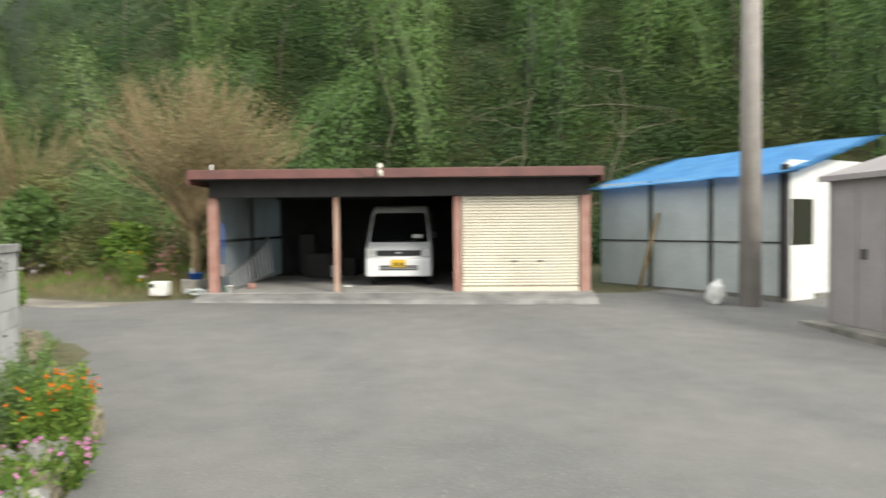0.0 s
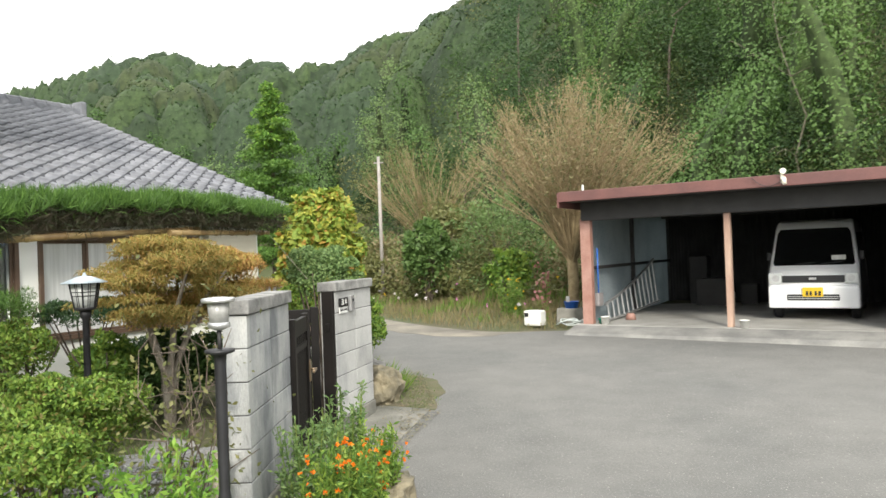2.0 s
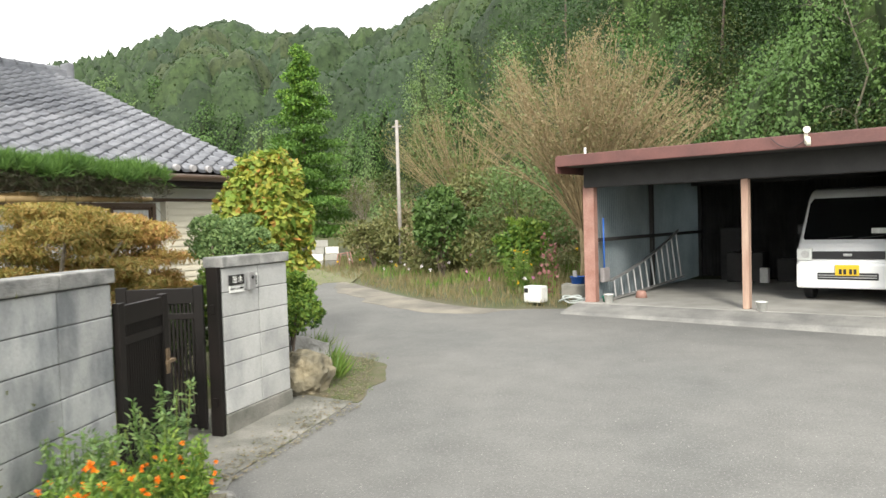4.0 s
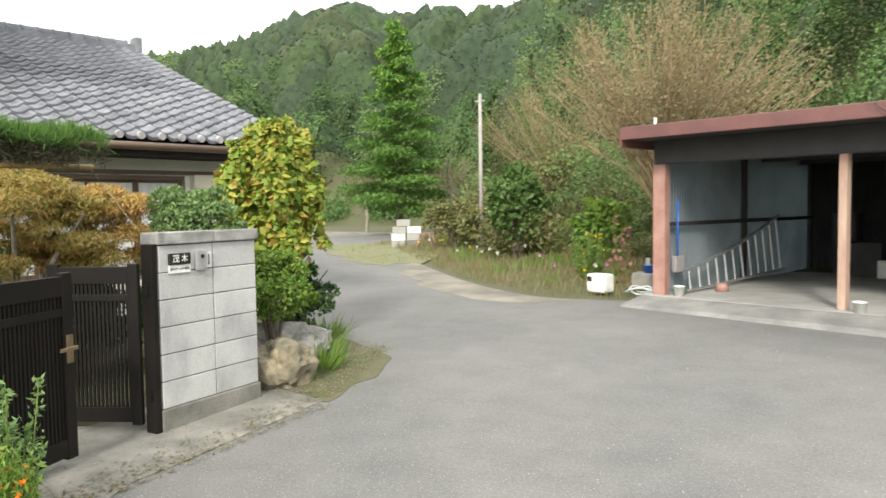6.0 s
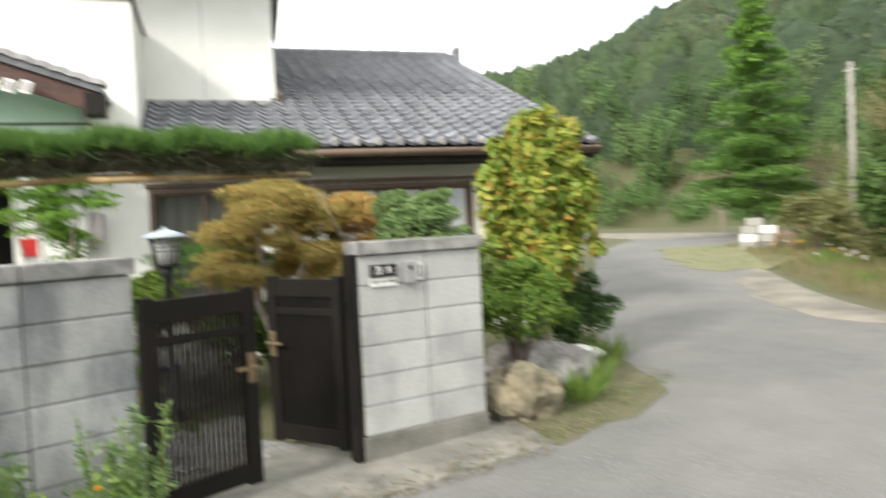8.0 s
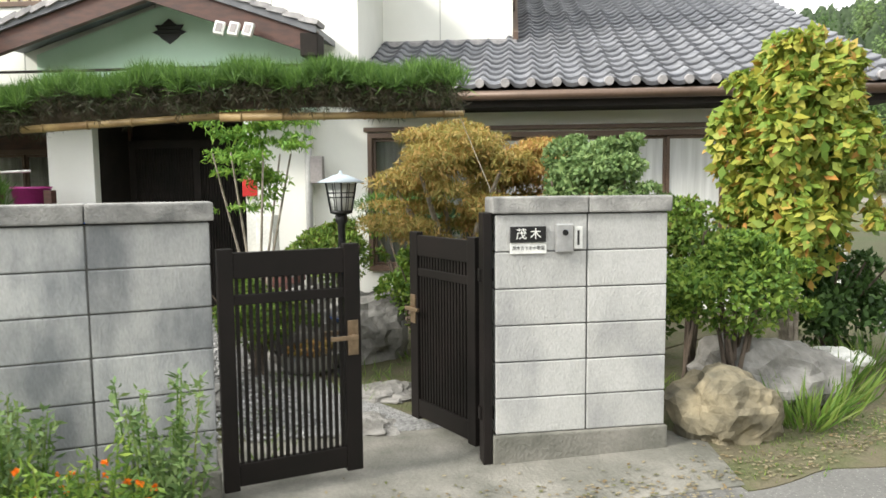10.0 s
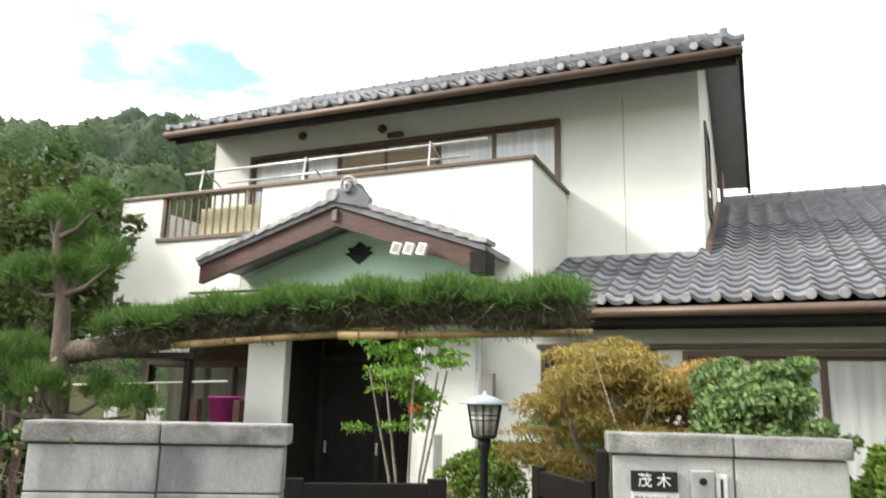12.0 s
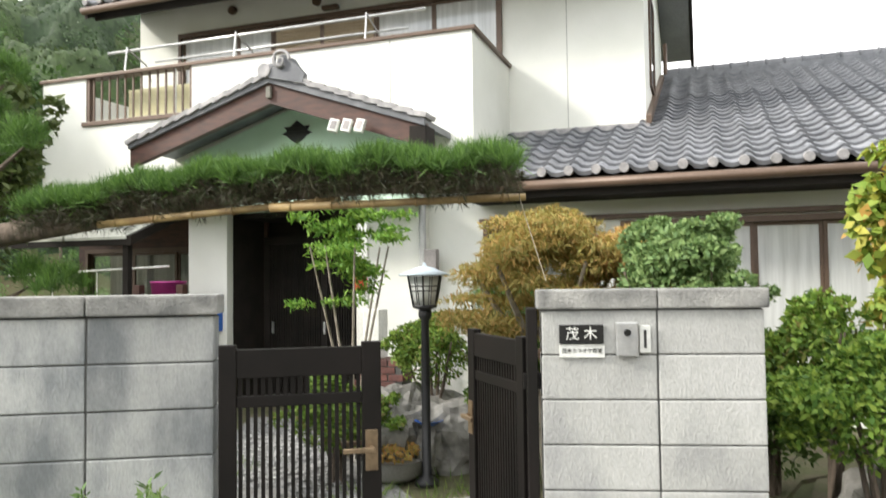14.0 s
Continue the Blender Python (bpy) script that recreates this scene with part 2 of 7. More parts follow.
BLACKSIGN = surface("polished_black_stone", (0.02, 0.02, 0.02), (0.012, 0.012, 0.012), 8, 0.2, fine=0.05)
L_DARK = leafy("dark_broadleaf", (0.024, 0.054, 0.014), (0.048, 0.101, 0.023), (0.077, 0.142, 0.035))
L_MID = leafy("mid_broadleaf", (0.049, 0.098, 0.0252), (0.091, 0.161, 0.0392), (0.14, 0.224, 0.063))
L_CEDAR = leafy("cedar_leaf", (0.027, 0.063, 0.027), (0.045, 0.0975, 0.0375), (0.075, 0.128, 0.045))
L_OLIVE = leafy("olive_leaf", (0.11, 0.125, 0.042), (0.16, 0.172, 0.06), (0.215, 0.205, 0.08))
L_PINE = leafy("pine_needle", (0.05, 0.11, 0.024), (0.085, 0.17, 0.034), (0.14, 0.25, 0.05))
# Darker needle colours that paint the shade under the pine pads.
L_PINEDARK = leafy("shaded_pine_needle", (0.04, 0.035, 0.02), (0.06, 0.05, 0.03), (0.045, 0.07, 0.025))
L_MAPLE = leafy("autumn_maple_leaf", (0.23, 0.235, 0.065), (0.36, 0.3, 0.085), (0.48, 0.295, 0.1), (0.3, 0.29, 0.075))
L_LIME = leafy("lime_azalea_leaf", (0.06, 0.12, 0.025), (0.1, 0.18, 0.03), (0.17, 0.29, 0.045), (0.26, 0.36, 0.065), (0.15, 0.25, 0.04), (0.2, 0.16, 0.05))
L_ORANGE = leafy("orange_maple_leaf", (0.52, 0.32, 0.11), (0.4, 0.34, 0.09), (0.56, 0.27, 0.12))
L_YELLOW = leafy("yellow_green_leaf", (0.137, 0.239, 0.040), (0.228, 0.319, 0.051), (0.342, 0.376, 0.063), (0.433, 0.399, 0.068), (0.274, 0.331, 0.057), (0.182, 0.285, 0.046), (0.285, 0.342, 0.063), (0.524, 0.251, 0.068))
L_BRIGHT = leafy("bright_green_leaf", (0.092, 0.207, 0.0345), (0.172, 0.333, 0.046), (0.276, 0.414, 0.069))
L_AZALEA = leafy("azalea_leaf", (0.06, 0.13, 0.025), (0.15, 0.26, 0.04), (0.28, 0.37, 0.065))
L_GREY = leafy("grey_green_leaf", (0.09, 0.16, 0.055), (0.16, 0.25, 0.085), (0.24, 0.33, 0.12))
L_WEED = leafy("dry_weed", (0.24, 0.18, 0.1), (0.18, 0.18, 0.07), (0.3, 0.23, 0.13), (0.13, 0.17, 0.055))
L_GRASS = leafy("grass_blade", (0.08, 0.16, 0.03), (0.14, 0.24, 0.04), (0.22, 0.27, 0.07))
F_DARK = leafy("dark_oak_leaf", (0.023, 0.05, 0.015), (0.037, 0.074, 0.022), (0.053, 0.095, 0.028))
F_BLUE = leafy("bluish_oak_leaf", (0.026, 0.06, 0.022), (0.044, 0.085, 0.029), (0.062, 0.11, 0.036))
F_OLIVE = leafy("olive_oak_leaf", (0.05, 0.075, 0.02), (0.08, 0.11, 0.03), (0.11, 0.14, 0.04))
W_BAMBOO = leafy("bamboo_grove_leaf", (0.084, 0.160, 0.041), (0.106, 0.192, 0.052), (0.127, 0.216, 0.062))
W_FRESH = leafy("fresh_bamboo_leaf", (0.092, 0.170, 0.042), (0.114, 0.198, 0.050), (0.134, 0.220, 0.058))
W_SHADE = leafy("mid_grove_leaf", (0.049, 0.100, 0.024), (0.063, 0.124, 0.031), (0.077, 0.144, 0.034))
W_PALE = leafy("pale_grove_leaf", (0.120, 0.192, 0.062), (0.141, 0.216, 0.069), (0.162, 0.240, 0.083))
F_DULL = leafy("dull_canopy_leaf", (0.024, 0.042, 0.014), (0.04, 0.064, 0.02), (0.06, 0.088, 0.028))
CANOPY = [surface("woodland_canopy_" + nm, a, b, 1.6, 0.95, 1.0, 5.0, fine=0.45) for nm, a, b in (("dark", (0.03, 0.05, 0.02), (0.016, 0.03, 0.012)), ("green", (0.042, 0.07, 0.025), (0.022, 0.04, 0.014)), ("olive", (0.05, 0.068, 0.025), (0.028, 0.04, 0.014)), ("bluish", (0.036, 0.06, 0.028), (0.02, 0.036, 0.016)), ("fresh", (0.048, 0.078, 0.024), (0.026, 0.046, 0.014)))]
# Leaf tones darkened for plume cores, painting the shade inside the foliage.
SHADE_CORE = [surface("shaded_foliage_core_" + nm, tuple(v * 0.45 for v in a), tuple(v * 0.25 for v in a), 2.2, 0.9, 1.0, 9.0, fine=0.45) for nm, a in (("dark", (0.04, 0.068, 0.025)), ("mid", (0.066, 0.112, 0.034)), ("bamboo", (0.115, 0.185, 0.058)), ("fresh", (0.15, 0.235, 0.068)), ("pale", (0.15, 0.205, 0.08)), ("olive", (0.07, 0.096, 0.031)))]
P_ORANGE = leafy("marigold_petal", (0.75, 0.16, 0.01), (0.85, 0.26, 0.015), through_light=0.2)
P_PINK = leafy("pink_petal", (0.6, 0.2, 0.45), (0.7, 0.35, 0.55), through_light=0.2)
P_YELLOW = leafy("yellow_petal", (0.75, 0.55, 0.03), (0.8, 0.45, 0.02), through_light=0.2)
P_RED = leafy("red_leaf", (0.22, 0.08, 0.08), (0.32, 0.15, 0.14), through_light=0.2)
P_WHITE = leafy("white_petal", (0.7, 0.68, 0.66), (0.78, 0.7, 0.72), through_light=0.2)


# ---- building helpers ----
def box(bm, x0, x1, y0, y1, z0, z1, bevel=0.0):
    v = [bm.verts.new((x, y, z)) for x in (x0, x1) for y in (y0, y1) for z in (z0, z1)]
    fs = [bm.faces.new([v[i] for i in q]) for q in ((0, 1, 3, 2), (4, 6, 7, 5), (0, 4, 5, 1), (2, 3, 7, 6), (0, 2, 6, 4), (1, 5, 7, 3))]
    if bevel:
        bmesh.ops.bevel(bm, geom=list({e for f in fs for e in f.edges}), offset=bevel, segments=2, profile=0.6, affect="EDGES", clamp_overlap=True)
    return bm


def boxes(*rows, bevel=0.0):
    bm = bmesh.new()
    for r in rows:
        box(bm, *r, bevel=bevel)
    return bm


def cyl(bm, p0, p1, r0, r1=None, seg=12, caps=True):
    r1 = r0 if r1 is None else r1
    p0, p1 = Vector(p0), Vector(p1)
    q = (p1 - p0).to_track_quat("Z", "Y")
    ring = [[bm.verts.new(p + q @ Vector((r * math.cos(a), r * math.sin(a), 0))) for a in (2 * math.pi * i / seg for i in range(seg))] for p, r in ((p0, r0), (p1, r1))]
    for i in range(seg):
        f = bm.faces.new((ring[0][i], ring[0][(i + 1) % seg], ring[1][(i + 1) % seg], ring[1][i]))
        f.smooth = True
    if caps:
        bm.faces.new(ring[0][::-1])
        bm.faces.new(ring[1])
    return bm


def lathe(bm, profile, seg=20, centre=(0, 0)):
    """A solid of revolution about z through (radius, z) pairs."""
    rings = [[bm.verts.new((centre[0] + r * math.cos(2 * math.pi * i / seg), centre[1] + r * math.sin(2 * math.pi * i / seg), z)) for i in range(seg)] for r, z in profile]
    for a, b in zip(rings, rings[1:]):
        for i in range(seg):
            bm.faces.new((a[i], a[(i + 1) % seg], b[(i + 1) % seg], b[i])).smooth = True
    bm.faces.new(rings[0][::-1])
    bm.faces.new(rings[-1])
    return bm


def prism(bm, outline, y0, y1, axis="y"):
    """An outline of (x, z) pairs pushed from y0 to y1; axis 'x': the outline is (y, z), pushed along x; 'z': (x, y), along z."""
    put = {"y": lambda a, b, c: (a, c, b), "x": lambda a, b, c: (c, a, b), "z": lambda a, b, c: (a, b, c)}[axis]
    r0 = [bm.verts.new(put(a, b, y0)) for a, b in outline]
    r1 = [bm.verts.new(put(a, b, y1)) for a, b in outline]
    k = len(outline)
    for i in range(k):
        bm.faces.new((r0[i], r0[(i + 1) % k], r1[(i + 1) % k], r1[i]))
    bm.faces.new(r0[::-1])
    bm.faces.new(r1)
    bmesh.ops.recalc_face_normals(bm, faces=bm.faces[:])
    return bm


def part(name, bm, material, parent=None, label="", m=None):
    me = bpy.data.meshes.new(name)
    bm.normal_update()
    bm.to_mesh(me)
    bm.free()
    me.materials.append(material)
    ob = new(name, me)
    ob.parent = parent
    if m is not None:
        ob.matrix_basis = m
    return tagged(ob, label)


def piece(name, me, parent, m):
    ob = new(name, me)
    ob.parent = parent
    ob.matrix_basis = m
    return ob


def thing(name, m, label, category, group="", kind=""):
    ob = new(name)
    ob.empty_display_size = 0.1
    ob.matrix_basis = m
    return tagged(ob, label, category, group, kind)


def raw(name, verts, quads, materials, parent=None, slots=None, smooth=False):
    """A mesh object from arrays of vertices and of faces with equal corner counts."""
    me = bpy.data.meshes.new(name)
    quads = np.asarray(quads, dtype=np.int32)
    verts = np.asarray(verts, dtype=np.float32)
    nf, k = quads.shape
    me.vertices.add(len(verts))
    me.vertices.foreach_set("co", verts.ravel())
    me.loops.add(nf * k)
    me.loops.foreach_set("vertex_index", quads.ravel())
    me.polygons.add(nf)
    me.polygons.foreach_set("loop_start", np.arange(0, nf * k, k, dtype=np.int32))
    for mt in materials:
        me.materials.append(mt)
    if slots is not None:
        me.polygons.foreach_set("material_index", np.asarray(slots, dtype=np.int32))
    if smooth:
        me.polygons.foreach_set("use_smooth", np.ones(nf, dtype=bool))
    me.update(calc_edges=True)
    ob = new(name, me)
    ob.parent = parent
    return ob


RNG = np.random.default_rng(7)


def unit(v):
    return v / np.maximum(np.linalg.norm(v, axis=-1, keepdims=True), 1e-9)


def leaf_quads(p, along, size, aspect=0.5, face=None, stray=0.45):
    """Leaf-shaped quads at the points p that point along the given ways; sizes in metres. face: a way that the blades look towards."""
    n = len(p)
    along = unit(along)
    face = RNG.normal(size=(n, 3)) if face is None else face + RNG.normal(size=(n, 3)) * stray
    side = unit(np.cross(along, face))
    nrm = np.cross(side, along)
    size = np.broadcast_to(np.asarray(size, float), (n,))[:, None]
    w = size * aspect * 0.5
    mid = p + along * size * 0.45 + nrm * size * 0.06
    v = np.stack([p, mid + side * w, p + along * size - nrm * size * 0.05, mid - side * w], axis=1).reshape(-1, 3)
    return v, np.arange(4 * n).reshape(n, 4)


def as_tris(v, f):
    """Cuts quads in two."""
    return v, np.concatenate([f[:, (0, 1, 2)], f[:, (0, 2, 3)]])


def small_leaves(v, f):
    """Turns leaf quads into plain three-cornered leaves, for foliage seen from afar."""
    q = v.reshape(-1, 4, 3)
    return q[:, 1:].reshape(-1, 3), np.arange(3 * len(q)).reshape(-1, 3)


def crown(blobs, n, size, aspect=0.55, fill=0.6, droop=0.0, stray=0.45):
    """Leaves over a set of ellipsoids, rows of (x, y, z, rx, ry, rz)."""
    b = np.asarray(blobs, float)
    area = (b[:, 3] * b[:, 4] + b[:, 3] * b[:, 5] + b[:, 4] * b[:, 5])
    idx = RNG.choice(len(b), n, p=area / area.sum())
    d = unit(RNG.normal(size=(n, 3)))
    d[:, 2] = np.where((d[:, 2] < -0.3) & (RNG.random(n) < 0.6), -d[:, 2], d[:, 2])
    rr = (fill + (1.06 - fill) * RNG.random(n) ** 0.6)[:, None]
    p = b[idx, :3] + d * b[idx, 3:] * rr
    out = unit(d / b[idx, 3:])
    along = out * 0.6 + RNG.normal(size=(n, 3)) * 0.6 + np.array([0, 0, 0.15 - droop])
    s = size * (0.65 + 0.7 * RNG.random(n))
    return leaf_quads(p - unit(along) * s[:, None] * 0.4, along, s, aspect, face=out + np.array([0, 0, 0.5]), stray=stray)


def tubes(segs, sides=5):
    """Tapered tubes for rows of (x0, y0, z0, x1, y1, z1, r0, r1)."""
    s = np.asarray(segs, float)
    p0, p1 = s[:, :3], s[:, 3:6]
    d = unit(p1 - p0)
    ref = np.where(np.abs(d[:, 2:3]) > 0.9, np.array([[1.0, 0, 0]]), np.array([[0, 0, 1.0]]))
    a = unit(np.cross(d, ref))
    b = np.cross(d, a)
    ang = np.arange(sides) * 2 * np.pi / sides
    ring = a[:, None] * np.cos(ang)[None, :, None] + b[:, None] * np.sin(ang)[None, :, None]
    v = np.concatenate([p0[:, None] + ring * s[:, 6, None, None], p1[:, None] + ring * s[:, 7, None, None]], axis=1).reshape(-1, 3)
    i = np.arange(sides)
    q = np.stack([i, (i + 1) % sides, (i + 1) % sides + sides, i + sides], axis=1)
    f = (np.arange(len(s)) * 2 * sides)[:, None, None] + q[None]
    return v, f.reshape(-1, 4)


def pipe(path, r0, r1, sides=6):
    """One unbroken tapered tube along a line of points."""
    p = np.array([tuple(q) for q in path], float)
    d = unit(np.gradient(p, axis=0))
    a = np.cross(d[0], (0.31, 0.87, 0.38))
    rings = []
    for i in range(len(p)):
        a = a - d[i] * np.dot(a, d[i])
        a = a / np.linalg.norm(a)
        b = np.cross(d[i], a)
        r = r0 + (r1 - r0) * i / (len(p) - 1)
        rings.append([p[i] + r * (a * math.cos(t) + b * math.sin(t)) for t in (2 * math.pi * k / sides for k in range(sides))])
    v = np.array(rings).reshape(-1, 3)
    f = [(i * sides + k, i * sides + (k + 1) % sides, (i + 1) * sides + (k + 1) % sides, (i + 1) * sides + k) for i in range(len(p) - 1) for k in range(sides)]
    return v, np.array(f)


def join(*vf):
    vs, fs, k = [], [], 0
    for v, f in vf:
        vs.append(v)
        fs.append(f + k)
        k += len(v)
    return np.concatenate(vs), np.concatenate(fs)


def limb(path, r0, r1):
    p = [Vector(q) for q in path]
    k = len(p) - 1
    return [(*p[i], *p[i + 1], r0 + (r1 - r0) * i / k, r0 + (r1 - r0) * (i + 1) / k) for i in range(k)]


def rock(bm, centre, size, seed, squash=0.8):
    """A rough boulder."""
    geo = bmesh.ops.create_icosphere(bm, subdivisions=4, radius=1.0)
    o = Vector((seed * 3.1, seed * 1.7, seed))
    for v in geo["verts"]:
        d = v.co.copy()
        k = 1 + 0.34 * noise.noise(d * 1.1 + o) + 0.2 * noise.noise(d * 2.7 + o) + 0.09 * noise.noise(d * 6 + o) + 0.04 * noise.noise(d * 14 + o)
        d = Vector([math.copysign(abs(c) ** squash, c) for c in d])
        v.co = Vector((centre[0] + d.x * size[0] * k, centre[1] + d.y * size[1] * k, centre[2] + d.z * size[2] * k))
    return bm


# ---- the ground ----
AZ = (-180, -60, -20, 5, 20, 35, 52, 75, 117, 133, 180)
FOOT = (60, 25, 19, 23, 40, 48, 50, 40, 30, 30, 60)
CREST = (150, 75, 66, 72, 100, 112, 112, 90, 75, 80, 150)
RIDGE_AZ = (-180, -60, -20, 5, 11, 14.5, 19.5, 22, 25, 29, 31.8, 34.5, 40, 44, 47, 51, 75, 116, 121, 126, 133, 180)
RISE = (5, 26, 29, 25.6, 24.2, 23, 23.1, 20.8, 20.5, 22.3, 21.8, 24.3, 23, 20.6, 19.2, 18, 15, 22.2, 21.6, 19.8, 18.8, 5)


def hill(x, y):
    """The foot, the crest and the height of the hills in the direction of a place, and its distance."""
    az = np.degrees(np.arctan2(-x, y - 4))
    return np.interp(az, AZ, FOOT), np.interp(az, AZ, CREST), np.interp(az, RIDGE_AZ, RISE), np.hypot(x, y - 4)


def gz(x, y):
    x, y = np.asarray(x, float), np.asarray(y, float)
    f, c, h, r = hill(x, y)
    k = np.clip((r - f) / (c - f), 0, 1)
    return 0.03 * np.clip(y - 7, 0, 20) + h * k ** 0.85 * (1.35 - 0.35 * k)


def g(x, y):
    return float(gz(x, y))


def steps(limit):
    near = np.arange(-32, 32.01, 0.5)
    far = np.geomspace(34, limit, 24)
    return np.concatenate([-far[::-1], near, far])


gx_, gy_ = np.meshgrid(steps(1500), steps(1500) + 7)
gv = np.stack([gx_, gy_, gz(gx_, gy_) - 0.03], axis=-1).reshape(-1, 3)
nx = gx_.shape[1]
ii = (np.arange(gx_.shape[0] - 1)[:, None] * nx + np.arange(nx - 1)[None]).ravel()
tagged(raw("ground", gv, np.stack([ii, ii + 1, ii + nx + 1, ii + nx], axis=1), [GRASSY], smooth=True), "rough grassy ground rising to wooded hills", "ground", kind="structure")


def sheet(name, outline, material, lift, label, category, thick=0.06):
    """A flat cover over the ground inside an outline of (x, y) pairs."""
    bm = bmesh.new()
    f = bm.faces.new([bm.verts.new((x, y, 0)) for x, y in outline])
    bmesh.ops.triangulate(bm, faces=[f])
    for k in range(3, 28):
        bmesh.ops.bisect_plane(bm, geom=bm.verts[:] + bm.edges[:] + bm.faces[:], plane_co=(0, k, 0), plane_no=(0, 1, 0))
    ext = bmesh.ops.extrude_face_region(bm, geom=bm.faces[:])
    top = {v for v in ext["geom"] if isinstance(v, bmesh.types.BMVert)}
    for v in bm.verts:
        v.co.z = 0.03 * min(max(v.co.y - 7, 0), 20) + (lift if v in top else lift - thick)
    bmesh.ops.recalc_face_normals(bm, faces=bm.faces[:])
    return tagged(part(name, bm, material), label, category, kind="structure")


def smooth_line(pts, n=4):
    """A rounded line through the points (Catmull-Rom)."""
    out = []
    for i in range(len(pts) - 1):
        p = [Vector(pts[min(max(j, 0), len(pts) - 1)]) for j in (i - 1, i, i + 1, i + 2)]
        for s in range(n):
            t = s / n
            out.append(tuple(0.5 * (2 * p[1] + (p[2] - p[0]) * t + (2 * p[0] - 5 * p[1] + 4 * p[2] - p[3]) * t * t + (3 * p[1] - p[0] - 3 * p[2] + p[3]) * t ** 3)))
    return out + [tuple(pts[-1])]


LEFT_EDGE = smooth_line([(-1.0, -8), (-0.95, 0), (-0.85, 4.4), (-1.0, 5.6), (-1.5, 6.6), (-1.55, 8.2), (-1.62, 9.1), (-2.0, 9.97), (-2.9, 10.5), (-4.7, 11.7), (-7.4, 14.6), (-13.5, 20.8), (-17, 26)])
RIGHT_EDGE = smooth_line([(-13, 27.5), (-10.2, 22.5), (-7.1, 19.0), (-4.2, 16.0), (-2.1, 14.45), (-0.5, 14.45)])
sheet("road", LEFT_EDGE + RIGHT_EDGE + [(8.2, 13.0), (15, 14.5), (15, -8)], ASPHALT, 0.0, "worn grey asphalt yard and drive with pale dusty streaks", "road")
sheet("far_road", smooth_line([(-17, 26), (-22, 27.5), (-30, 28)]) + [(-30, 32), (-20, 31), (-8, 29.5), (-2, 28.5), (-2, 27), (-9, 27.6), (-13, 27.5)], DIRT, -0.002, "pale gravel lane bending behind the flower bed", "road")
def ragged(line, amount=0.22, seed=2.0):
    return [(x + amount * noise.noise(Vector((x * 2.3, y * 2.3, seed))), y + amount * noise.noise(Vector((x * 2.3, y * 2.3, seed + 9)))) for x, y in line]


sheet("dirt_patch", ragged(smooth_line([(-1.2, 14.3), (-2.3, 13.75), (-3.9, 14.6), (-6.0, 16.7), (-6.7, 18.2)], 7)) + smooth_line([(-6.9, 18.75), (-4.15, 15.9), (-2.1, 14.42), (-1.0, 14.4)]), DIRT, 0.004, "pale dirt washed over the edge of the drive", "ground")
sheet("grass_patch", ragged(smooth_line([(-6.3, 18.6), (-7.2, 17.75), (-8.6, 18.3), (-10.2, 20.0), (-12.0, 21.6), (-12.2, 22.8), (-10.6, 23.9), (-9.2, 22.6), (-7.4, 20.6)], 12), 0.55), VERGE, 0.008, "patch of short yellow-green grass at the bend of the lane", "grass")
sheet("gate_apron", [(-0.98, 5.5), (-1.48, 6.6), (-1.52, 8.5), (-2.09, 8.62), (-2.75, 8.3), (-2.75, 5.6)], CONC_DARK, 0.008, "weathered concrete apron in front of the gate", "pavement")
sheet("moss_strip", ragged(smooth_line([(-1.48, 8.45), (-1.54, 9.1), (-1.92, 10.02), (-2.85, 10.62), (-4.7, 11.82)], 9), 0.13) + [(-5.2, 11.2), (-4.2, 9.4), (-2.3, 8.45)], MOSS, 0.006, "mossy verge with dead leaves beside the drive", "ground")
sheet("garden_soil", [(-0.9, -6), (-0.9, 4.4), (-1.03, 5.6), (-1.5, 5.75), (-2.76, 5.5), (-2.76, 8.4), (-4.2, 9.3), (-5.3, 11.4), (-8, 12), (-9, 3), (-10, -6)], MOSS, 0.004, "mossy garden soil with stones and leaf litter", "ground")
sheet("gravel_path", smooth_line([(-2.75, 6.0), (-3.4, 5.7), (-4.6, 4.8), (-6.8, 4.4)]) + smooth_line([(-7.2, 5.6), (-5.4, 5.9), (-4.0, 6.5), (-2.75, 7.2)]), GRAVEL, 0.012, "grey gravel path from the gate to the porch", "path")
sheet("bed_gravel", [(-2.2, 1.5), (-1.6, 3.4), (-2.0, 4.4), (-3.6, 5.6), (-4.6, 4.4), (-4.0, 2.0)], GRAVEL, 0.014, "grey gravel between the garden shrubs", "path")


# ---- the garage ----
GM = pose(-0.22, 14.56, 0.33, 0, 0, -18)


def corrugated(x0, x1, z0, z1, pitch=0.076, depth=0.012, along="x", off=0.0):
    """A corrugated sheet standing in the xz plane (or yz), with a back side."""
    bm = bmesh.new()
    n = int((x1 - x0) / pitch * 4)
    cols = []
    for i in range(n + 1):
        a = x0 + (x1 - x0) * i / n
        d = depth * (0, 1, 1, 0)[i % 4] + off
        cols.append([bm.verts.new((a, d, z) if along == "x" else (d, a, z)) for z in (z0, z1)])
    for p, q in zip(cols, cols[1:]):
        bm.faces.new((p[0], q[0], q[1], p[1]))
    bmesh.ops.solidify(bm, geom=bm.faces[:], thickness=0.003)
    return bm


FADEDWOOD = surface("faded_pinkish_post", (0.46, 0.33, 0.25), (0.34, 0.2, 0.15), 7, 0.75, 0.2, 60, stretch=(1, 1, 0.15))


RAMP = surface("worn_grey_ramp", (0.25, 0.245, 0.225), (0.15, 0.148, 0.14), 2.5, 0.92, 0.4, 45)


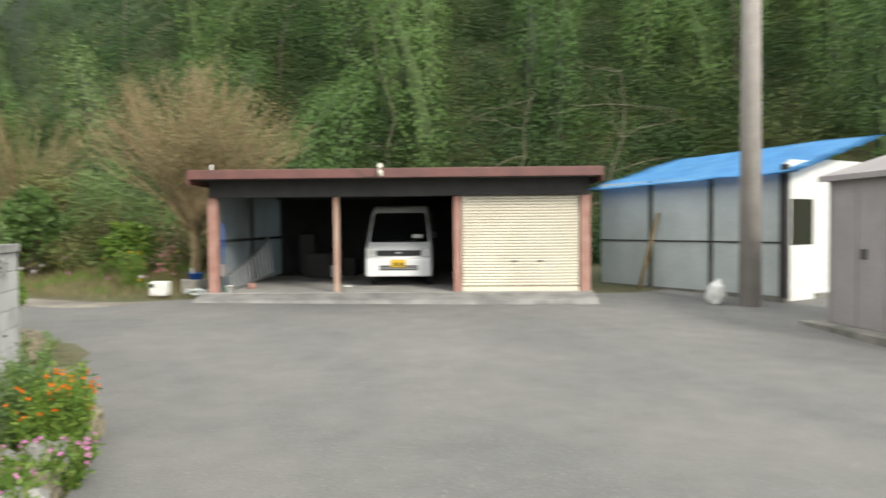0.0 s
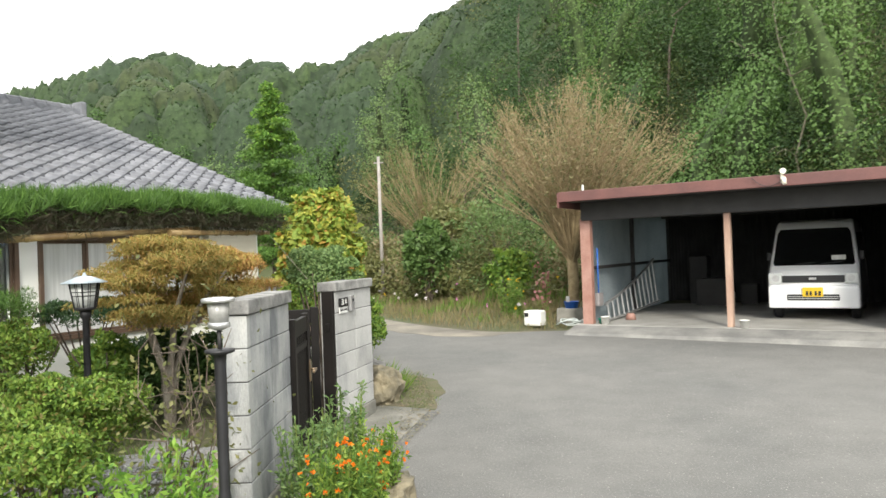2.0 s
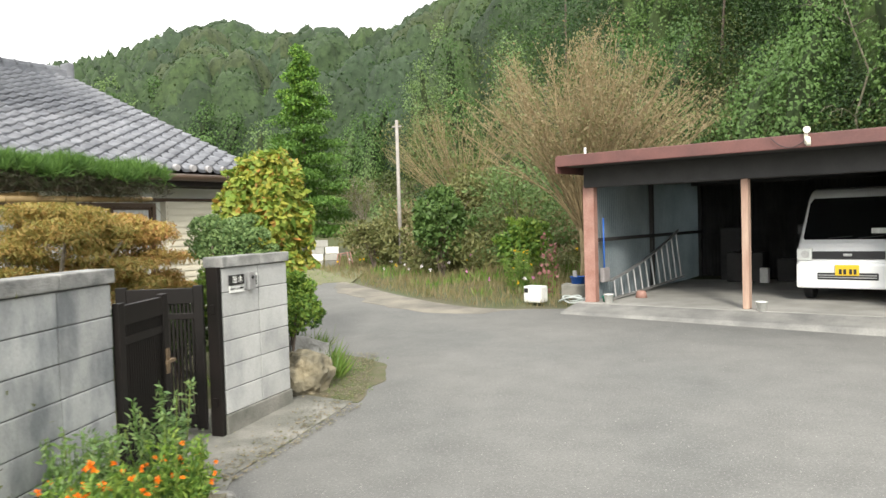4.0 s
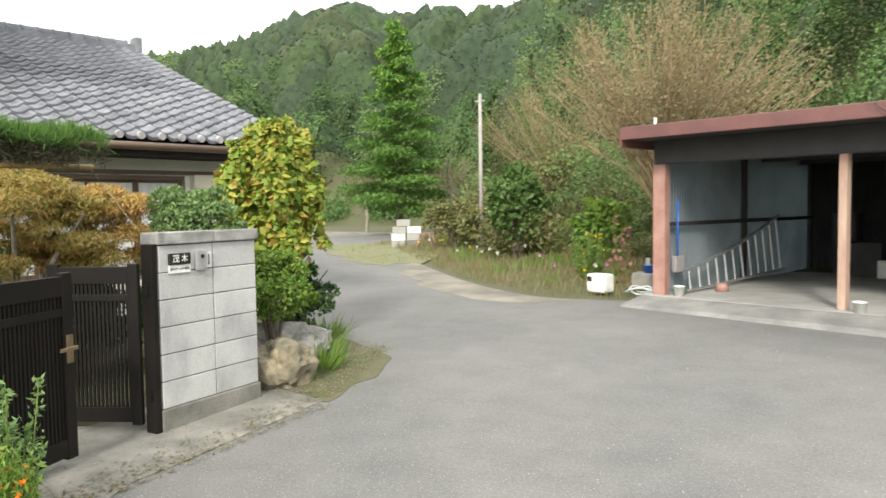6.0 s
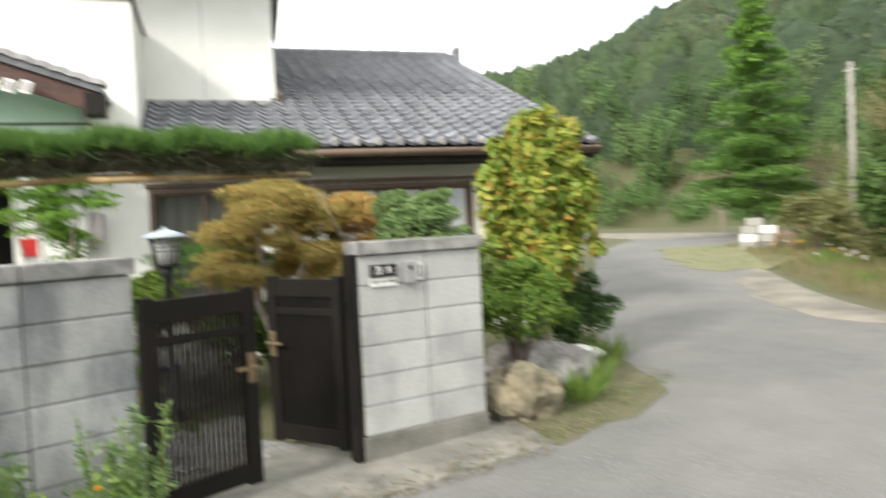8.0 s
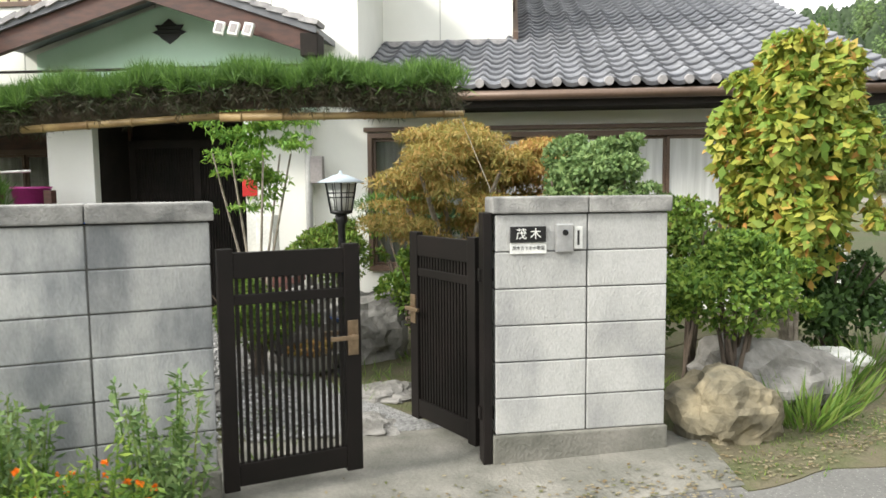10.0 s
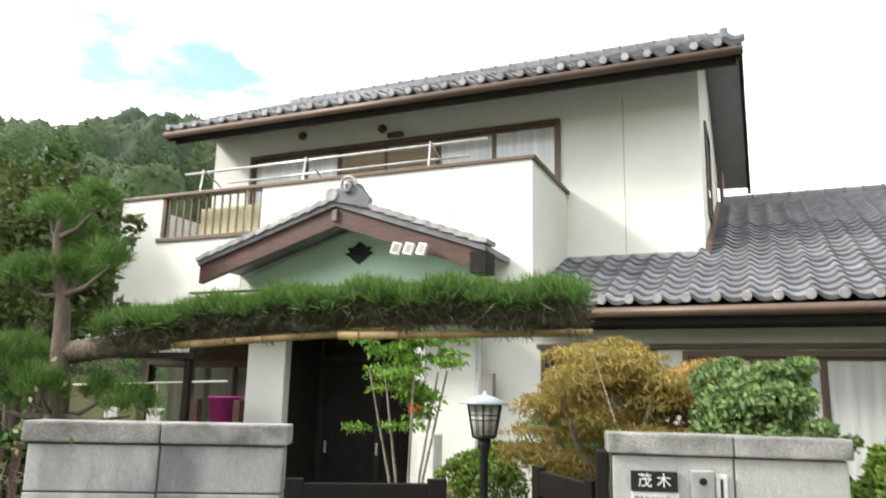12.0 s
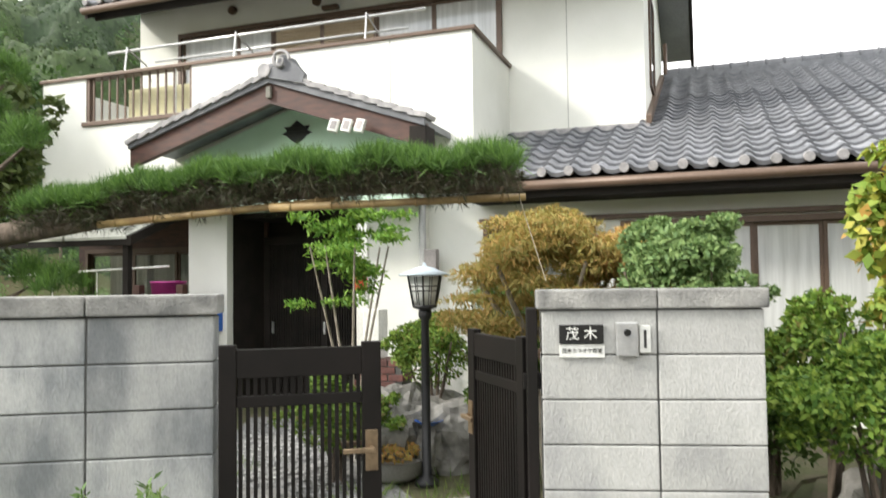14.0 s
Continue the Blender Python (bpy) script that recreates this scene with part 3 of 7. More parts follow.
def build_garage():
    ga = thing("garage", GM, "open three-bay steel garage with a maroon fascia", "garage")
    slab = bmesh.new()
    prism(slab, [(-0.2, 0.0), (5.6, 0.0), (5.6, -0.4), (-0.2, -0.4)], -0.12, 7.5, "x")
    part("floor_slab", slab, CONC, ga, "pale concrete slab")
    part("ramp", prism(bmesh.new(), [(-0.8, -0.17), (-0.7, -0.09), (-0.202, -0.006), (-0.202, -0.4), (-0.8, -0.4)], -0.12, 7.5, "x"), RAMP, ga, "worn grey sloped edge of the slab")
    for x0, x1, mt in ((-0.02, 0.17, RUSTRED), (2.47, 2.565, FADEDWOOD), (4.82, 4.96, RUSTRED), (7.28, 7.47, RUSTRED)):
        part("post", boxes((x0, x1, -0.06, 0.08, 0, 1.9), bevel=0.008), mt, ga)
    for y in (2.6, 5.4):
        for x in (0.05, 7.35):
            part("stud", boxes((x, x + 0.07, y - 0.04, y + 0.04, 0, 2.05)), DARKSTEEL, ga)
    for x0, x1 in ((0.09, 0.13), (7.31, 7.35)):
        part("girt", boxes((x0, x1, 0.1, 5.4, 0.98, 1.04)), DARKSTEEL, ga)
    part("front_beam", boxes((0.02, 7.45, -0.1, 0.1, 1.87, 2.2), bevel=0.01), DARKSTEEL, ga, "dark steel beam over the bays")
    part("side_wall", corrugated(0.08, 5.5, 0.0, 2.15, along="y", off=0.02), TIN, ga, "grey corrugated side sheeting")
    part("side_wall", corrugated(0.08, 5.5, 0.0, 2.15, along="y", off=7.4), TIN, ga)
    # Back wall and partition carry the bay's shade in their near-black colour.
    part("back_wall", corrugated(0.0, 7.45, 0.0, 2.1, off=5.5), DARKTIN, ga, "back sheeting coloured near black for deep shade")
    roof = bmesh.new()
    prism(roof, [(-0.58, 2.31), (-0.58, 2.35), (5.8, 2.12), (5.8, 2.08)], -0.15, 7.6, "x")
    part("roof", roof, DARKTIN, ga, "low sloping sheet roof")
    part("fascia", boxes((-0.17, 7.62, -0.64, -0.58, 2.2, 2.375), bevel=0.012), MAROON, ga, "maroon folded-steel fascia")
    for x in (-0.2, 7.6):
        part("fascia_end", boxes((x, x + 0.03, -0.63, 5.8, 2.1, 2.36)), MAROON, ga)
    for y in (1.5, 3.2, 4.8):
        part("purlin", boxes((0.1, 7.4, y, y + 0.06, 2.0, 2.1)), DARKSTEEL, ga)
    part("soffit", boxes((-0.1, 7.55, -0.575, -0.11, 2.2, 2.225)), DARKSTEEL, ga)
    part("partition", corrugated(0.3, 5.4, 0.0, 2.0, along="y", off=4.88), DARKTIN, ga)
    sh = part("roller_shutter", boxes((4.97, 7.27, 0.03, 0.06, 0, 1.87)), CREAM, ga, "closed cream roller shutter with thin slats")
    slat = bmesh.new()
    prism(slat, [(0.0, 0.0), (-0.008, 0.004), (-0.014, 0.018), (-0.014, 0.038), (-0.006, 0.05), (0.012, 0.052)], 5.0, 7.25, "x")
    me = part("slat", slat, CREAM, sh).data
    for i in range(1, 31):
        piece("slat", me, sh, pose(0, 0, 0.05 + 0.0585 * i))
    part("bottom_rail", boxes((5.0, 7.25, -0.02, 0.03, 0.0, 0.07), bevel=0.006), CREAM, sh)
    for x in (5.95, 6.45):
        part("shutter_handle", boxes((x, x + 0.1, -0.045, -0.018, 0.58, 0.6), bevel=0.004), DARKSTEEL, sh)
    # the flood lamp with its hanging cable
    lamp = thing("flood_lamp", GM @ pose(3.45, -0.66, 2.32), "small weathered spot lamp clipped to the fascia", "lamp")
    lb = bmesh.new()
    cyl(lb, (0.01, 0, 0.09), (0.02, -0.05, 0.1), 0.035, 0.045, 14)
    cyl(lb, (0.02, -0.02, 0.0), (0.04, -0.05, -0.1), 0.035, 0.03, 12)
    part("lamp_head", lb, CREAM, lamp)
    part("bracket", boxes((-0.02, 0.02, -0.02, 0.03, -0.08, 0.1), bevel=0.006), CREAM, lamp)
    pts = [(-0.0 - 0.42 * t, -0.02, -0.02 - 0.42 * t * (1 - t) * 1.1 + 0.05 * t) for t in (i / 12 for i in range(13))]
    v, f = pipe(pts, 0.006, 0.006, 5)
    raw("cable", v, f, [BLACKPLASTIC], lamp)
    st = thing("roof_marker", GM @ pose(0.16, -0.3, 2.35), "short white peg standing on the garage roof", "peg")
    sb = bmesh.new()
    cyl(sb, (0, 0, -0.06), (0.0, 0, 0.15), 0.02, 0.018, 10)
    part("peg", sb, WHITEPLASTIC, st)


def build_van():
    van = thing("kei_van", GM @ pose(3.62, 1.25, 0) @ Matrix.Scale(0.96, 4), "small white van parked in the middle bay", "van")
    prof = [(0.02, 0.26), (-0.02, 0.42), (0.0, 0.62), (0.06, 0.83), (0.16, 0.94), (0.489, 1.65), (0.6, 1.76), (0.82, 1.81), (3.2, 1.82), (3.28, 1.4), (3.3, 0.3), (2.9, 0.22), (0.4, 0.2)]
    bm = bmesh.new()
    rows = []
    for k, s in ((-1, -1), (-0.93, -0.93), (0.93, 0.93), (1, 1)):
        row = []
        for y, z in prof:
            half = 0.735 - 0.11 * max(0, (z - 0.85) / 0.97) ** 1.2
            inset = 0.035 if abs(k) == 1 else 0.0
            yy = y + (0.05 if abs(k) == 1 and y < 0.7 else 0) - (0.05 if abs(k) == 1 and y > 3 else 0)
            row.append(bm.verts.new((k * half, yy, z - inset * (1 if z > 1.6 else 0))))
        rows.append(row)
    n = len(prof)
    for a, b in zip(rows, rows[1:]):
        for i in range(n):
            bm.faces.new((a[i], a[(i + 1) % n], b[(i + 1) % n], b[i])).smooth = True
    bm.faces.new(rows[0][::-1])
    bm.faces.new(rows[-1])
    bmesh.ops.recalc_face_normals(bm, faces=bm.faces[:])
    part("body", bm, VANWHITE, van)

    def slope(z):
        return 0.16 + (z - 0.94) * (0.329 / 0.71)

    def on_front(x, z, out=0.012):
        return (x, slope(z) - out, z)
    ws = bmesh.new()
    pts = [(-0.64, 0.98), (-0.66, 1.02), (-0.6, 1.56), (-0.55, 1.64), (0.55, 1.64), (0.6, 1.56), (0.66, 1.02), (0.64, 0.98)]
    ws.faces.new([ws.verts.new(on_front(x, z)) for x, z in pts])
    bmesh.ops.solidify(ws, geom=ws.faces[:], thickness=0.02)
    part("windscreen", ws, DARKGLASS, van, "dark raked windscreen")
    part("sun_strip", boxes((0.3, 0.52, 0.165, 0.2, 1.07, 1.15)), PALEGLASS, van, "pale card behind the screen")
    part("grille", boxes((-0.5, 0.5, -0.02, 0.09, 0.68, 0.8), bevel=0.012), BLACKPLASTIC, van, "black grille band")
    part("badge", boxes((-0.06, 0.06, -0.034, -0.015, 0.725, 0.765), bevel=0.012), STEEL, van)
    for s in (-1, 1):
        hl = boxes((min(s * 0.5, s * 0.725), max(s * 0.5, s * 0.725), -0.025, 0.16, 0.655, 0.85), bevel=0.03)
        hl = part("headlight", hl, LAMPGLASS, van, "clear headlamp")
        rl = bmesh.new()
        cyl(rl, (s * 0.6, -0.03, 0.755), (s * 0.6, -0.02, 0.755), 0.06, seg=18)
        part("reflector", rl, STEEL, hl)
        mb = boxes((s * 0.755 - 0.045, s * 0.755 + 0.045, 0.42, 0.48, 1.06, 1.22), bevel=0.02)
        part("wing_mirror", mb, BLACKPLASTIC, van)
        sw = bmesh.new()
        sw.faces.new([sw.verts.new((s * (0.742 - 0.11 * max(0, (z - 0.85) / 0.97) ** 1.2), y, z)) for y, z in ((0.36, 1.04), (0.62, 1.55), (2.9, 1.55), (2.9, 1.04))])
        bmesh.ops.solidify(sw, geom=sw.faces[:], thickness=0.012)
        part("side_window", sw, DARKGLASS, van)
    part("bumper", boxes((-0.73, 0.73, -0.06, 0.12, 0.22, 0.62), bevel=0.045), VANWHITE, van)
    part("lower_grille", boxes((-0.42, 0.42, -0.072, -0.03, 0.36, 0.47), bevel=0.015), BLACKPLASTIC, van)
    for z in (0.39, 0.425):
        part("grille_bar", boxes((-0.4, 0.4, -0.082, -0.07, z, z + 0.014)), STEEL, van)
    pl = part("number_plate", boxes((-0.165, 0.165, -0.1, -0.085, 0.43, 0.595), bevel=0.006), YELLOWPLATE, van, "yellow number plate with dark digits")
    for x, w in ((-0.11, 0.04), (-0.05, 0.04), (0.03, 0.04), (0.09, 0.04)):
        part("digit_bar", boxes((x, x + w, -0.104, -0.1, 0.45, 0.53)), BLACKPLASTIC, pl)
    for x in (-0.3, 0.12):
        v, f = pipe([on_front(x, 1.0, 0.02), on_front(x + 0.34, 1.03, 0.02)], 0.008, 0.006, 5)
        raw("wiper", v, f, [BLACKPLASTIC], van)
    for x in (-0.63, 0.63):
        for y in (0.55, 2.7):
            wb = bmesh.new()
            lathe(wb, [(0.17, -0.07), (0.26, -0.07), (0.275, -0.04), (0.275, 0.04), (0.26, 0.07), (0.17, 0.07)], 22)
            wheel = part("wheel", wb, BLACKPLASTIC, van, "black tyre", pose(x, y, 0.275, 0, 90, 0))
            rb = bmesh.new()
            lathe(rb, [(0.05, -0.072), (0.165, -0.06), (0.165, 0.06), (0.05, 0.072)], 18)
            part("rim", rb, STEEL, wheel)


build_garage()
build_van()


# ---- the gate walls ----
def block_wall(m, label, split=0.486, stone=BLOCK):
    """A garden wall two blocks long and six courses high; local x runs along its face, y goes into it."""
    w = thing("block_wall", m, label, "wall", "gate walls")
    part("footing", boxes((-0.015, 0.99, -0.015, 0.165, -0.12, 0.178), bevel=0.012), CONC_DARK, w, "stained concrete footing")
    part("mortar", boxes((0.006, 0.969, 0.008, 0.142, 0.18, 1.38)), JOINT, w)
    mes = [part("block", boxes((0.0, k, 0, 0.15, 0.0, 0.194), bevel=0.007), stone, w, "", pose(x, 0, 0.182)).data for k, x in ((split - 0.004, 0), (0.971 - split, split + 0.0035))]
    for r in range(6):
        for c in range(2):
            if r:
                piece("block", mes[c], w, pose((split + 0.0035) * c + random.uniform(-0.0015, 0.0015), random.uniform(-0.002, 0.002), 0.182 + 0.2 * r))
    for c in range(2):
        part("capstone", boxes(((split + 0.002) * c - (0 if c else 0.02), 0.994 if c else split - 0.002, -0.022, 0.172, 1.384, 1.472), bevel=0.01), CAPSTONE, w, "smooth stained capstone")
    return w


WALL_B = pose(-2.095, 7.378, 0, 0, 0, 90)
WALL_A = pose(-1.63, 4.9, 0, 0, 0, 90 + 12.9) @ Matrix.Diagonal((1.105, 1, 1, 1))
block_wall(WALL_B, "pale concrete block wall with a name plate and a doorbell", 0.512)
block_wall(WALL_A, "stained concrete block wall beside the flower bed", 0.5, BLOCK_STAINED)


def gate_leaf(m, width, z0, z1, handle_at):
    """A leaf in the xz plane; local x runs from the hinge to the free edge."""
    gl = thing("gate_leaf", m, "dark brown aluminium gate leaf with upright slats", "gate", "gate leaves")
    for x0, x1 in ((0, 0.075), (width - 0.085, width)):
        part("stile", boxes((x0, x1, -0.024, 0.024, z0, z1), bevel=0.005), BLACKALU, gl)
    part("top_rail", boxes((0.075, width - 0.085, -0.02, 0.02, z1 - 0.145, z1 - 0.02), bevel=0.004), BLACKALU, gl)
    part("mid_rail", boxes((0.075, width - 0.085, -0.016, 0.016, z1 - 0.272, z1 - 0.222), bevel=0.004), BLACKALU, gl)
    part("bottom_rail", boxes((0.075, width - 0.085, -0.02, 0.02, z0 + 0.02, z0 + 0.13), bevel=0.004), BLACKALU, gl)
    n = 17
    me = None
    for i in range(n):
        x = 0.075 + (width - 0.16) * (i + 0.5) / n
        if me is None:
            me = part("slat", boxes((-0.0085, 0.0085, -0.008, 0.008, z0 + 0.12, z1 - 0.13)), BLACKALU, gl, "", pose(x, 0, 0)).data
        else:
            piece("slat", me, gl, pose(x, 0, 0))
    hx = width - 0.045
    for s in (-1, 1):
        hp = part("lock_plate", boxes((hx - 0.028, hx + 0.028, s * 0.024 if s > 0 else -0.034, 0.034 if s > 0 else -0.024, handle_at - 0.1, handle_at + 0.08), bevel=0.004), BRASS, gl, "dull brass lock plate")
        hb = bmesh.new()
        cyl(hb, (hx, s * 0.03, handle_at), (hx, s * 0.075, handle_at), 0.011, seg=10)
        box(hb, hx - 0.13, hx + 0.012, min(s * 0.065, s * 0.085), max(s * 0.065, s * 0.085), handle_at - 0.011, handle_at + 0.011, bevel=0.004)
        part("lever", hb, BRASS, hp, "brass lever handle")
    return gl


def gate_at(hinge, free, z0, z1, handle_at):
    d = Vector(free) - Vector(hinge)
    return gate_leaf(pose(hinge[0], hinge[1], 0, 0, 0, math.degrees(math.atan2(d.y, d.x))), d.length, z0, z1, handle_at)


gate_at((-1.865, 5.975), (-2.06, 6.65), 0.07, 1.25, 0.78)
gate_at((-2.24, 7.315), (-2.86, 7.03), 0.07, 1.25, 0.78)
for x, y, rz in ((-2.15, 7.335, 0),):
    gp = thing("gate_post", pose(x, y, 0, 0, 0, rz), "dark brown aluminium gate post against the wall end", "post", "gate posts")
    part("post", boxes((-0.055, 0.055, -0.025, 0.025, 0.0, 1.39 if rz == 0 else 1.3), bevel=0.006), BLACKALU, gp)
    for z in (0.26, 1.02):
        part("hinge", boxes((-0.02, 0.02, -0.04, 0.04, z, z + 0.07), bevel=0.004), BLACKALU, gp)


# ---- the house ----
HM = pose(0.354, 0.356, 0, 0, 0, 75)
house = thing("house", HM, "two-storey white stucco house with grey tiled roofs", "house")


def wall_with_holes(x0, x1, z0, z1, y0, y1, holes):
    """A wall from y0 to y1 with rectangular openings (x0, x1, z0, z1)."""
    bm = bmesh.new()
    xs = sorted({x0, x1, *(h[0] for h in holes), *(h[1] for h in holes)})
    zs = sorted({z0, z1, *(h[2] for h in holes), *(h[3] for h in holes)})
    for xa, xb in zip(xs, xs[1:]):
        for za, zb in zip(zs, zs[1:]):
            cx, cz = (xa + xb) / 2, (za + zb) / 2
            if not any(h[0] < cx < h[1] and h[2] < cz < h[3] for h in holes):
                box(bm, xa, xb, y0, y1, za, zb)
    bmesh.ops.remove_doubles(bm, verts=bm.verts[:], dist=0.0005)
    return bm


def window_unit(name, x0, x1, z0, z1, y, panes, curtain=CURTAIN):
    """A framed sliding window in a wall whose face lies at y; panes are shares of the width."""
    w = part(name, boxes((x0 - 0.05, x1 + 0.05, y - 0.04, y + 0.1, z1, z1 + 0.06), (x0 - 0.05, x1 + 0.05, y - 0.05, y + 0.1, z0 - 0.06, z0),
                         (x0 - 0.05, x0, y - 0.04, y + 0.1, z0, z1), (x1, x1 + 0.05, y - 0.04, y + 0.1, z0, z1)), BROWNALU, house, "brown aluminium sliding window")
    x = x0
    for i, (share, fill) in enumerate(panes):
        xe = x + (x1 - x0) * share
        yy = y + (0.02 if i % 2 else 0.04)
        part("sash", boxes((x, x + 0.035, yy - 0.015, yy + 0.015, z0, z1), (xe - 0.035, xe, yy - 0.015, yy + 0.015, z0, z1),
                           (x + 0.035, xe - 0.035, yy - 0.015, yy + 0.015, z0, z0 + 0.035), (x + 0.035, xe - 0.035, yy - 0.015, yy + 0.015, z1 - 0.035, z1)), BROWNALU, w)
        if fill == "louvre":
            k = int((z1 - z0 - 0.09) / 0.045)
            part("shutter_panel", boxes((x + 0.035, xe - 0.035, yy + 0.006, yy + 0.012, z0 + 0.035, z1 - 0.035)), LOUVRE, w, "tan louvred shutter")
            me = None
            for j in range(k):
                if me is None:
                    me = part("louvre_slat", prism(bmesh.new(), [(yy - 0.02, 0.0), (yy + 0.005, 0.03), (yy + 0.005, 0.036), (yy - 0.02, 0.012)], x + 0.036, xe - 0.036, "x"), LOUVRE, w, "", pose(0, 0, z0 + 0.04)).data
                else:
                    piece("louvre_slat", me, w, pose(0, 0, z0 + 0.04 + 0.045 * j))
        else:
            p = part("pane", boxes((x + 0.036, xe - 0.036, yy - 0.003, yy + 0.003, z0 + 0.036, z1 - 0.036)), fill, w)
            p.visible_shadow = False
        x = xe
    return w


def curtain_mesh(x0, x1, z0, z1, y):
    bm = bmesh.new()
    n = int((x1 - x0) / 0.02)
    cols = [[bm.verts.new((x0 + (x1 - x0) * i / n, y + 0.018 * math.sin(i * 0.9) + 0.008 * math.sin(i * 2.3), z)) for z in (z0, z1)] for i in range(n + 1)]
    for p, q in zip(cols, cols[1:]):
        bm.faces.new((p[0], q[0], q[1], p[1])).smooth = True
    bmesh.ops.solidify(bm, geom=bm.faces[:], thickness=0.003)
    return bm


LOUVRE = surface("tan_louvre", (0.52, 0.42, 0.29), (0.44, 0.35, 0.24), 4, 0.5)
UY, BY, GY, LY = 10.08, 8.47, 8.4, 8.62
WIN_UP = (-0.6, 4.4, 3.6, 5.25)
WIN_LOW = (6.1, 8.52, 0.85, 2.04)
WIN_MID = (4.64, 5.75, 0.6, 2.05)
clear = glassy("window_glass", (0.86, 0.9, 0.9), 0.02)
# upper storey
part("upper_front_wall", wall_with_holes(-1.4, 6.23, 3.0, 5.8, UY, UY + 0.15, [WIN_UP]), STUCCO, house, "white stucco upper front wall")
part("upper_side_wall", boxes((6.08, 6.23, UY + 0.15, 14.3, 3.0, 5.7)), STUCCO, house)
part("upper_side_gable", prism(bmesh.new(), [(UY, 5.7), (12.1, 6.85), (14.3, 5.7)], 6.085, 6.225, "x"), STUCCO, house)
part("upper_left_wall", boxes((-1.4, -1.25, UY + 0.15, 14.3, 0, 5.7)), STUCCO, house)
part("back_wall", boxes((-1.4, 9.85, 14.3, 14.45, 0, 4.4)), STUCCO, house)
for x in (5.28,):
    part("panel_joint", boxes((x, x + 0.012, UY - 0.003, UY + 0.01, 3.4, 5.5)), surface("joint_sealant", (0.5, 0.5, 0.46)), house)
window_unit("upper_window", *WIN_UP, UY, [(0.2, PALEGLASS), (0.12, PALEGLASS), (0.16, "louvre"), (0.17, "louvre"), (0.17, PALEGLASS), (0.18, PALEGLASS)])
part("curtain", curtain_mesh(-0.57, 4.36, 3.6, 5.2, UY + 0.13), CURTAIN, house, "white net curtain")
for x, z in ((1.74, 5.5), (0.32, 5.56)):
    vb_ = bmesh.new()
    cyl(vb_, (x, UY - 0.05, z), (x, UY + 0.01, z), 0.065, seg=16)
    part("wall_vent", vb_, BROWNALU, house, "round brown wall vent")
# Bracket of an air conditioner beside the vent, no lamp.
part("ac_bracket", boxes((1.85, 2.1, UY - 0.1, UY - 0.002, 5.34, 5.4), bevel=0.015), BROWNALU, house)
part("room_back", boxes((-1.2, 6.0, UY + 2.2, UY + 2.3, 3.0, 5.6)), STUCCO, house)
part("side_window", boxes((6.21, 6.245, 10.95, 11.7, 4.1, 5.3), bevel=0.004), DARKGLASS, house)
part("side_window_frame", boxes((6.215, 6.26, 10.9, 10.95, 4.05, 5.35), (6.215, 6.26, 11.7, 11.75, 4.05, 5.35), (6.215, 6.26, 10.95, 11.7, 5.3, 5.35), (6.215, 6.26, 10.95, 11.7, 4.05, 4.1)), BROWNALU, house)
# ground storey
part("lower_front_wall", wall_with_holes(3.95, 9.85, -0.1, 2.6, LY, LY + 0.15, [WIN_LOW, WIN_MID]), STUCCO, house, "white stucco ground floor wall")
window_unit("lower_window", *WIN_LOW, LY, [(0.25, PALEGLASS), (0.25, PALEGLASS), (0.25, PALEGLASS), (0.25, PALEGLASS)])
part("curtain", curtain_mesh(6.12, 8.5, 0.8, 2.0, LY + 0.13), CURTAIN, house, "white net curtain")
window_unit("middle_window", *WIN_MID, LY, [(0.5, clear), (0.5, clear)])
part("curtain", curtain_mesh(4.66, 5.72, 0.6, 2.03, LY + 0.13), CURTAIN, house)
part("lower_room_back", boxes((4.0, 9.7, LY + 2.2, LY + 2.3, -0.1, 2.6)), STUCCO, house)
part("lower_side_wall", prism(bmesh.new(), [(LY + 0.15, -0.1), (14.3, -0.1), (14.3, 4.3), (13.67, 4.66), (LY + 0.15, 2.6)], 9.7, 9.85, "x"), STUCCO, house)
part("storm_shutter_box", boxes((8.66, 9.68, LY - 0.14, LY - 0.002, 0.8, 2.12), bevel=0.01), CREAM, house, "beige louvred shutter box")
rib = None
for j in range(14):
    if rib is None:
        rib = part("shutter_rib", boxes((8.68, 9.66, LY - 0.155, LY - 0.141, 0.85, 0.9)), CREAM, house).data
    else:
        piece("shutter_rib", rib, house, pose(0, 0, j * 0.09))
# entrance block under the balcony
part("entrance_wall", boxes((3.2, 3.95, BY, BY + 0.15, -0.1, 2.72)), STUCCO, house, "white stucco wall beside the entrance")
part("entrance_return", boxes((3.8, 3.948, BY + 0.15, UY, -0.1, 2.72)), STUCCO, house)
# Lining and back of the entrance are near black to paint its shade.
part("entrance_lining", boxes((1.3, 1.418, GY + 0.13, 9.2, -0.1, 2.36)), EAVE_DARK, house, "lining of the entrance, near black for the recess's shade")
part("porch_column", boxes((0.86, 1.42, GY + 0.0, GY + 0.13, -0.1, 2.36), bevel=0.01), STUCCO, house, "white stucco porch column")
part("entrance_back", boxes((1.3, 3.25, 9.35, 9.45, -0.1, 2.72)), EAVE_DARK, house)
# All brown, for its timber strips and as painted shade under the canopy.
part("left_room_wall", wall_with_holes(-1.8, 1.4, -0.1, 2.72, 9.3, 9.4, [(-1.6, 0.7, 0.4, 1.95)]), BROWNWOOD, house, "brown timber wall, dark for the shade behind the veranda")
part("left_room_back", boxes((-1.8, 1.4, 10.9, 11.0, -0.1, 2.72)), STUCCO, house)
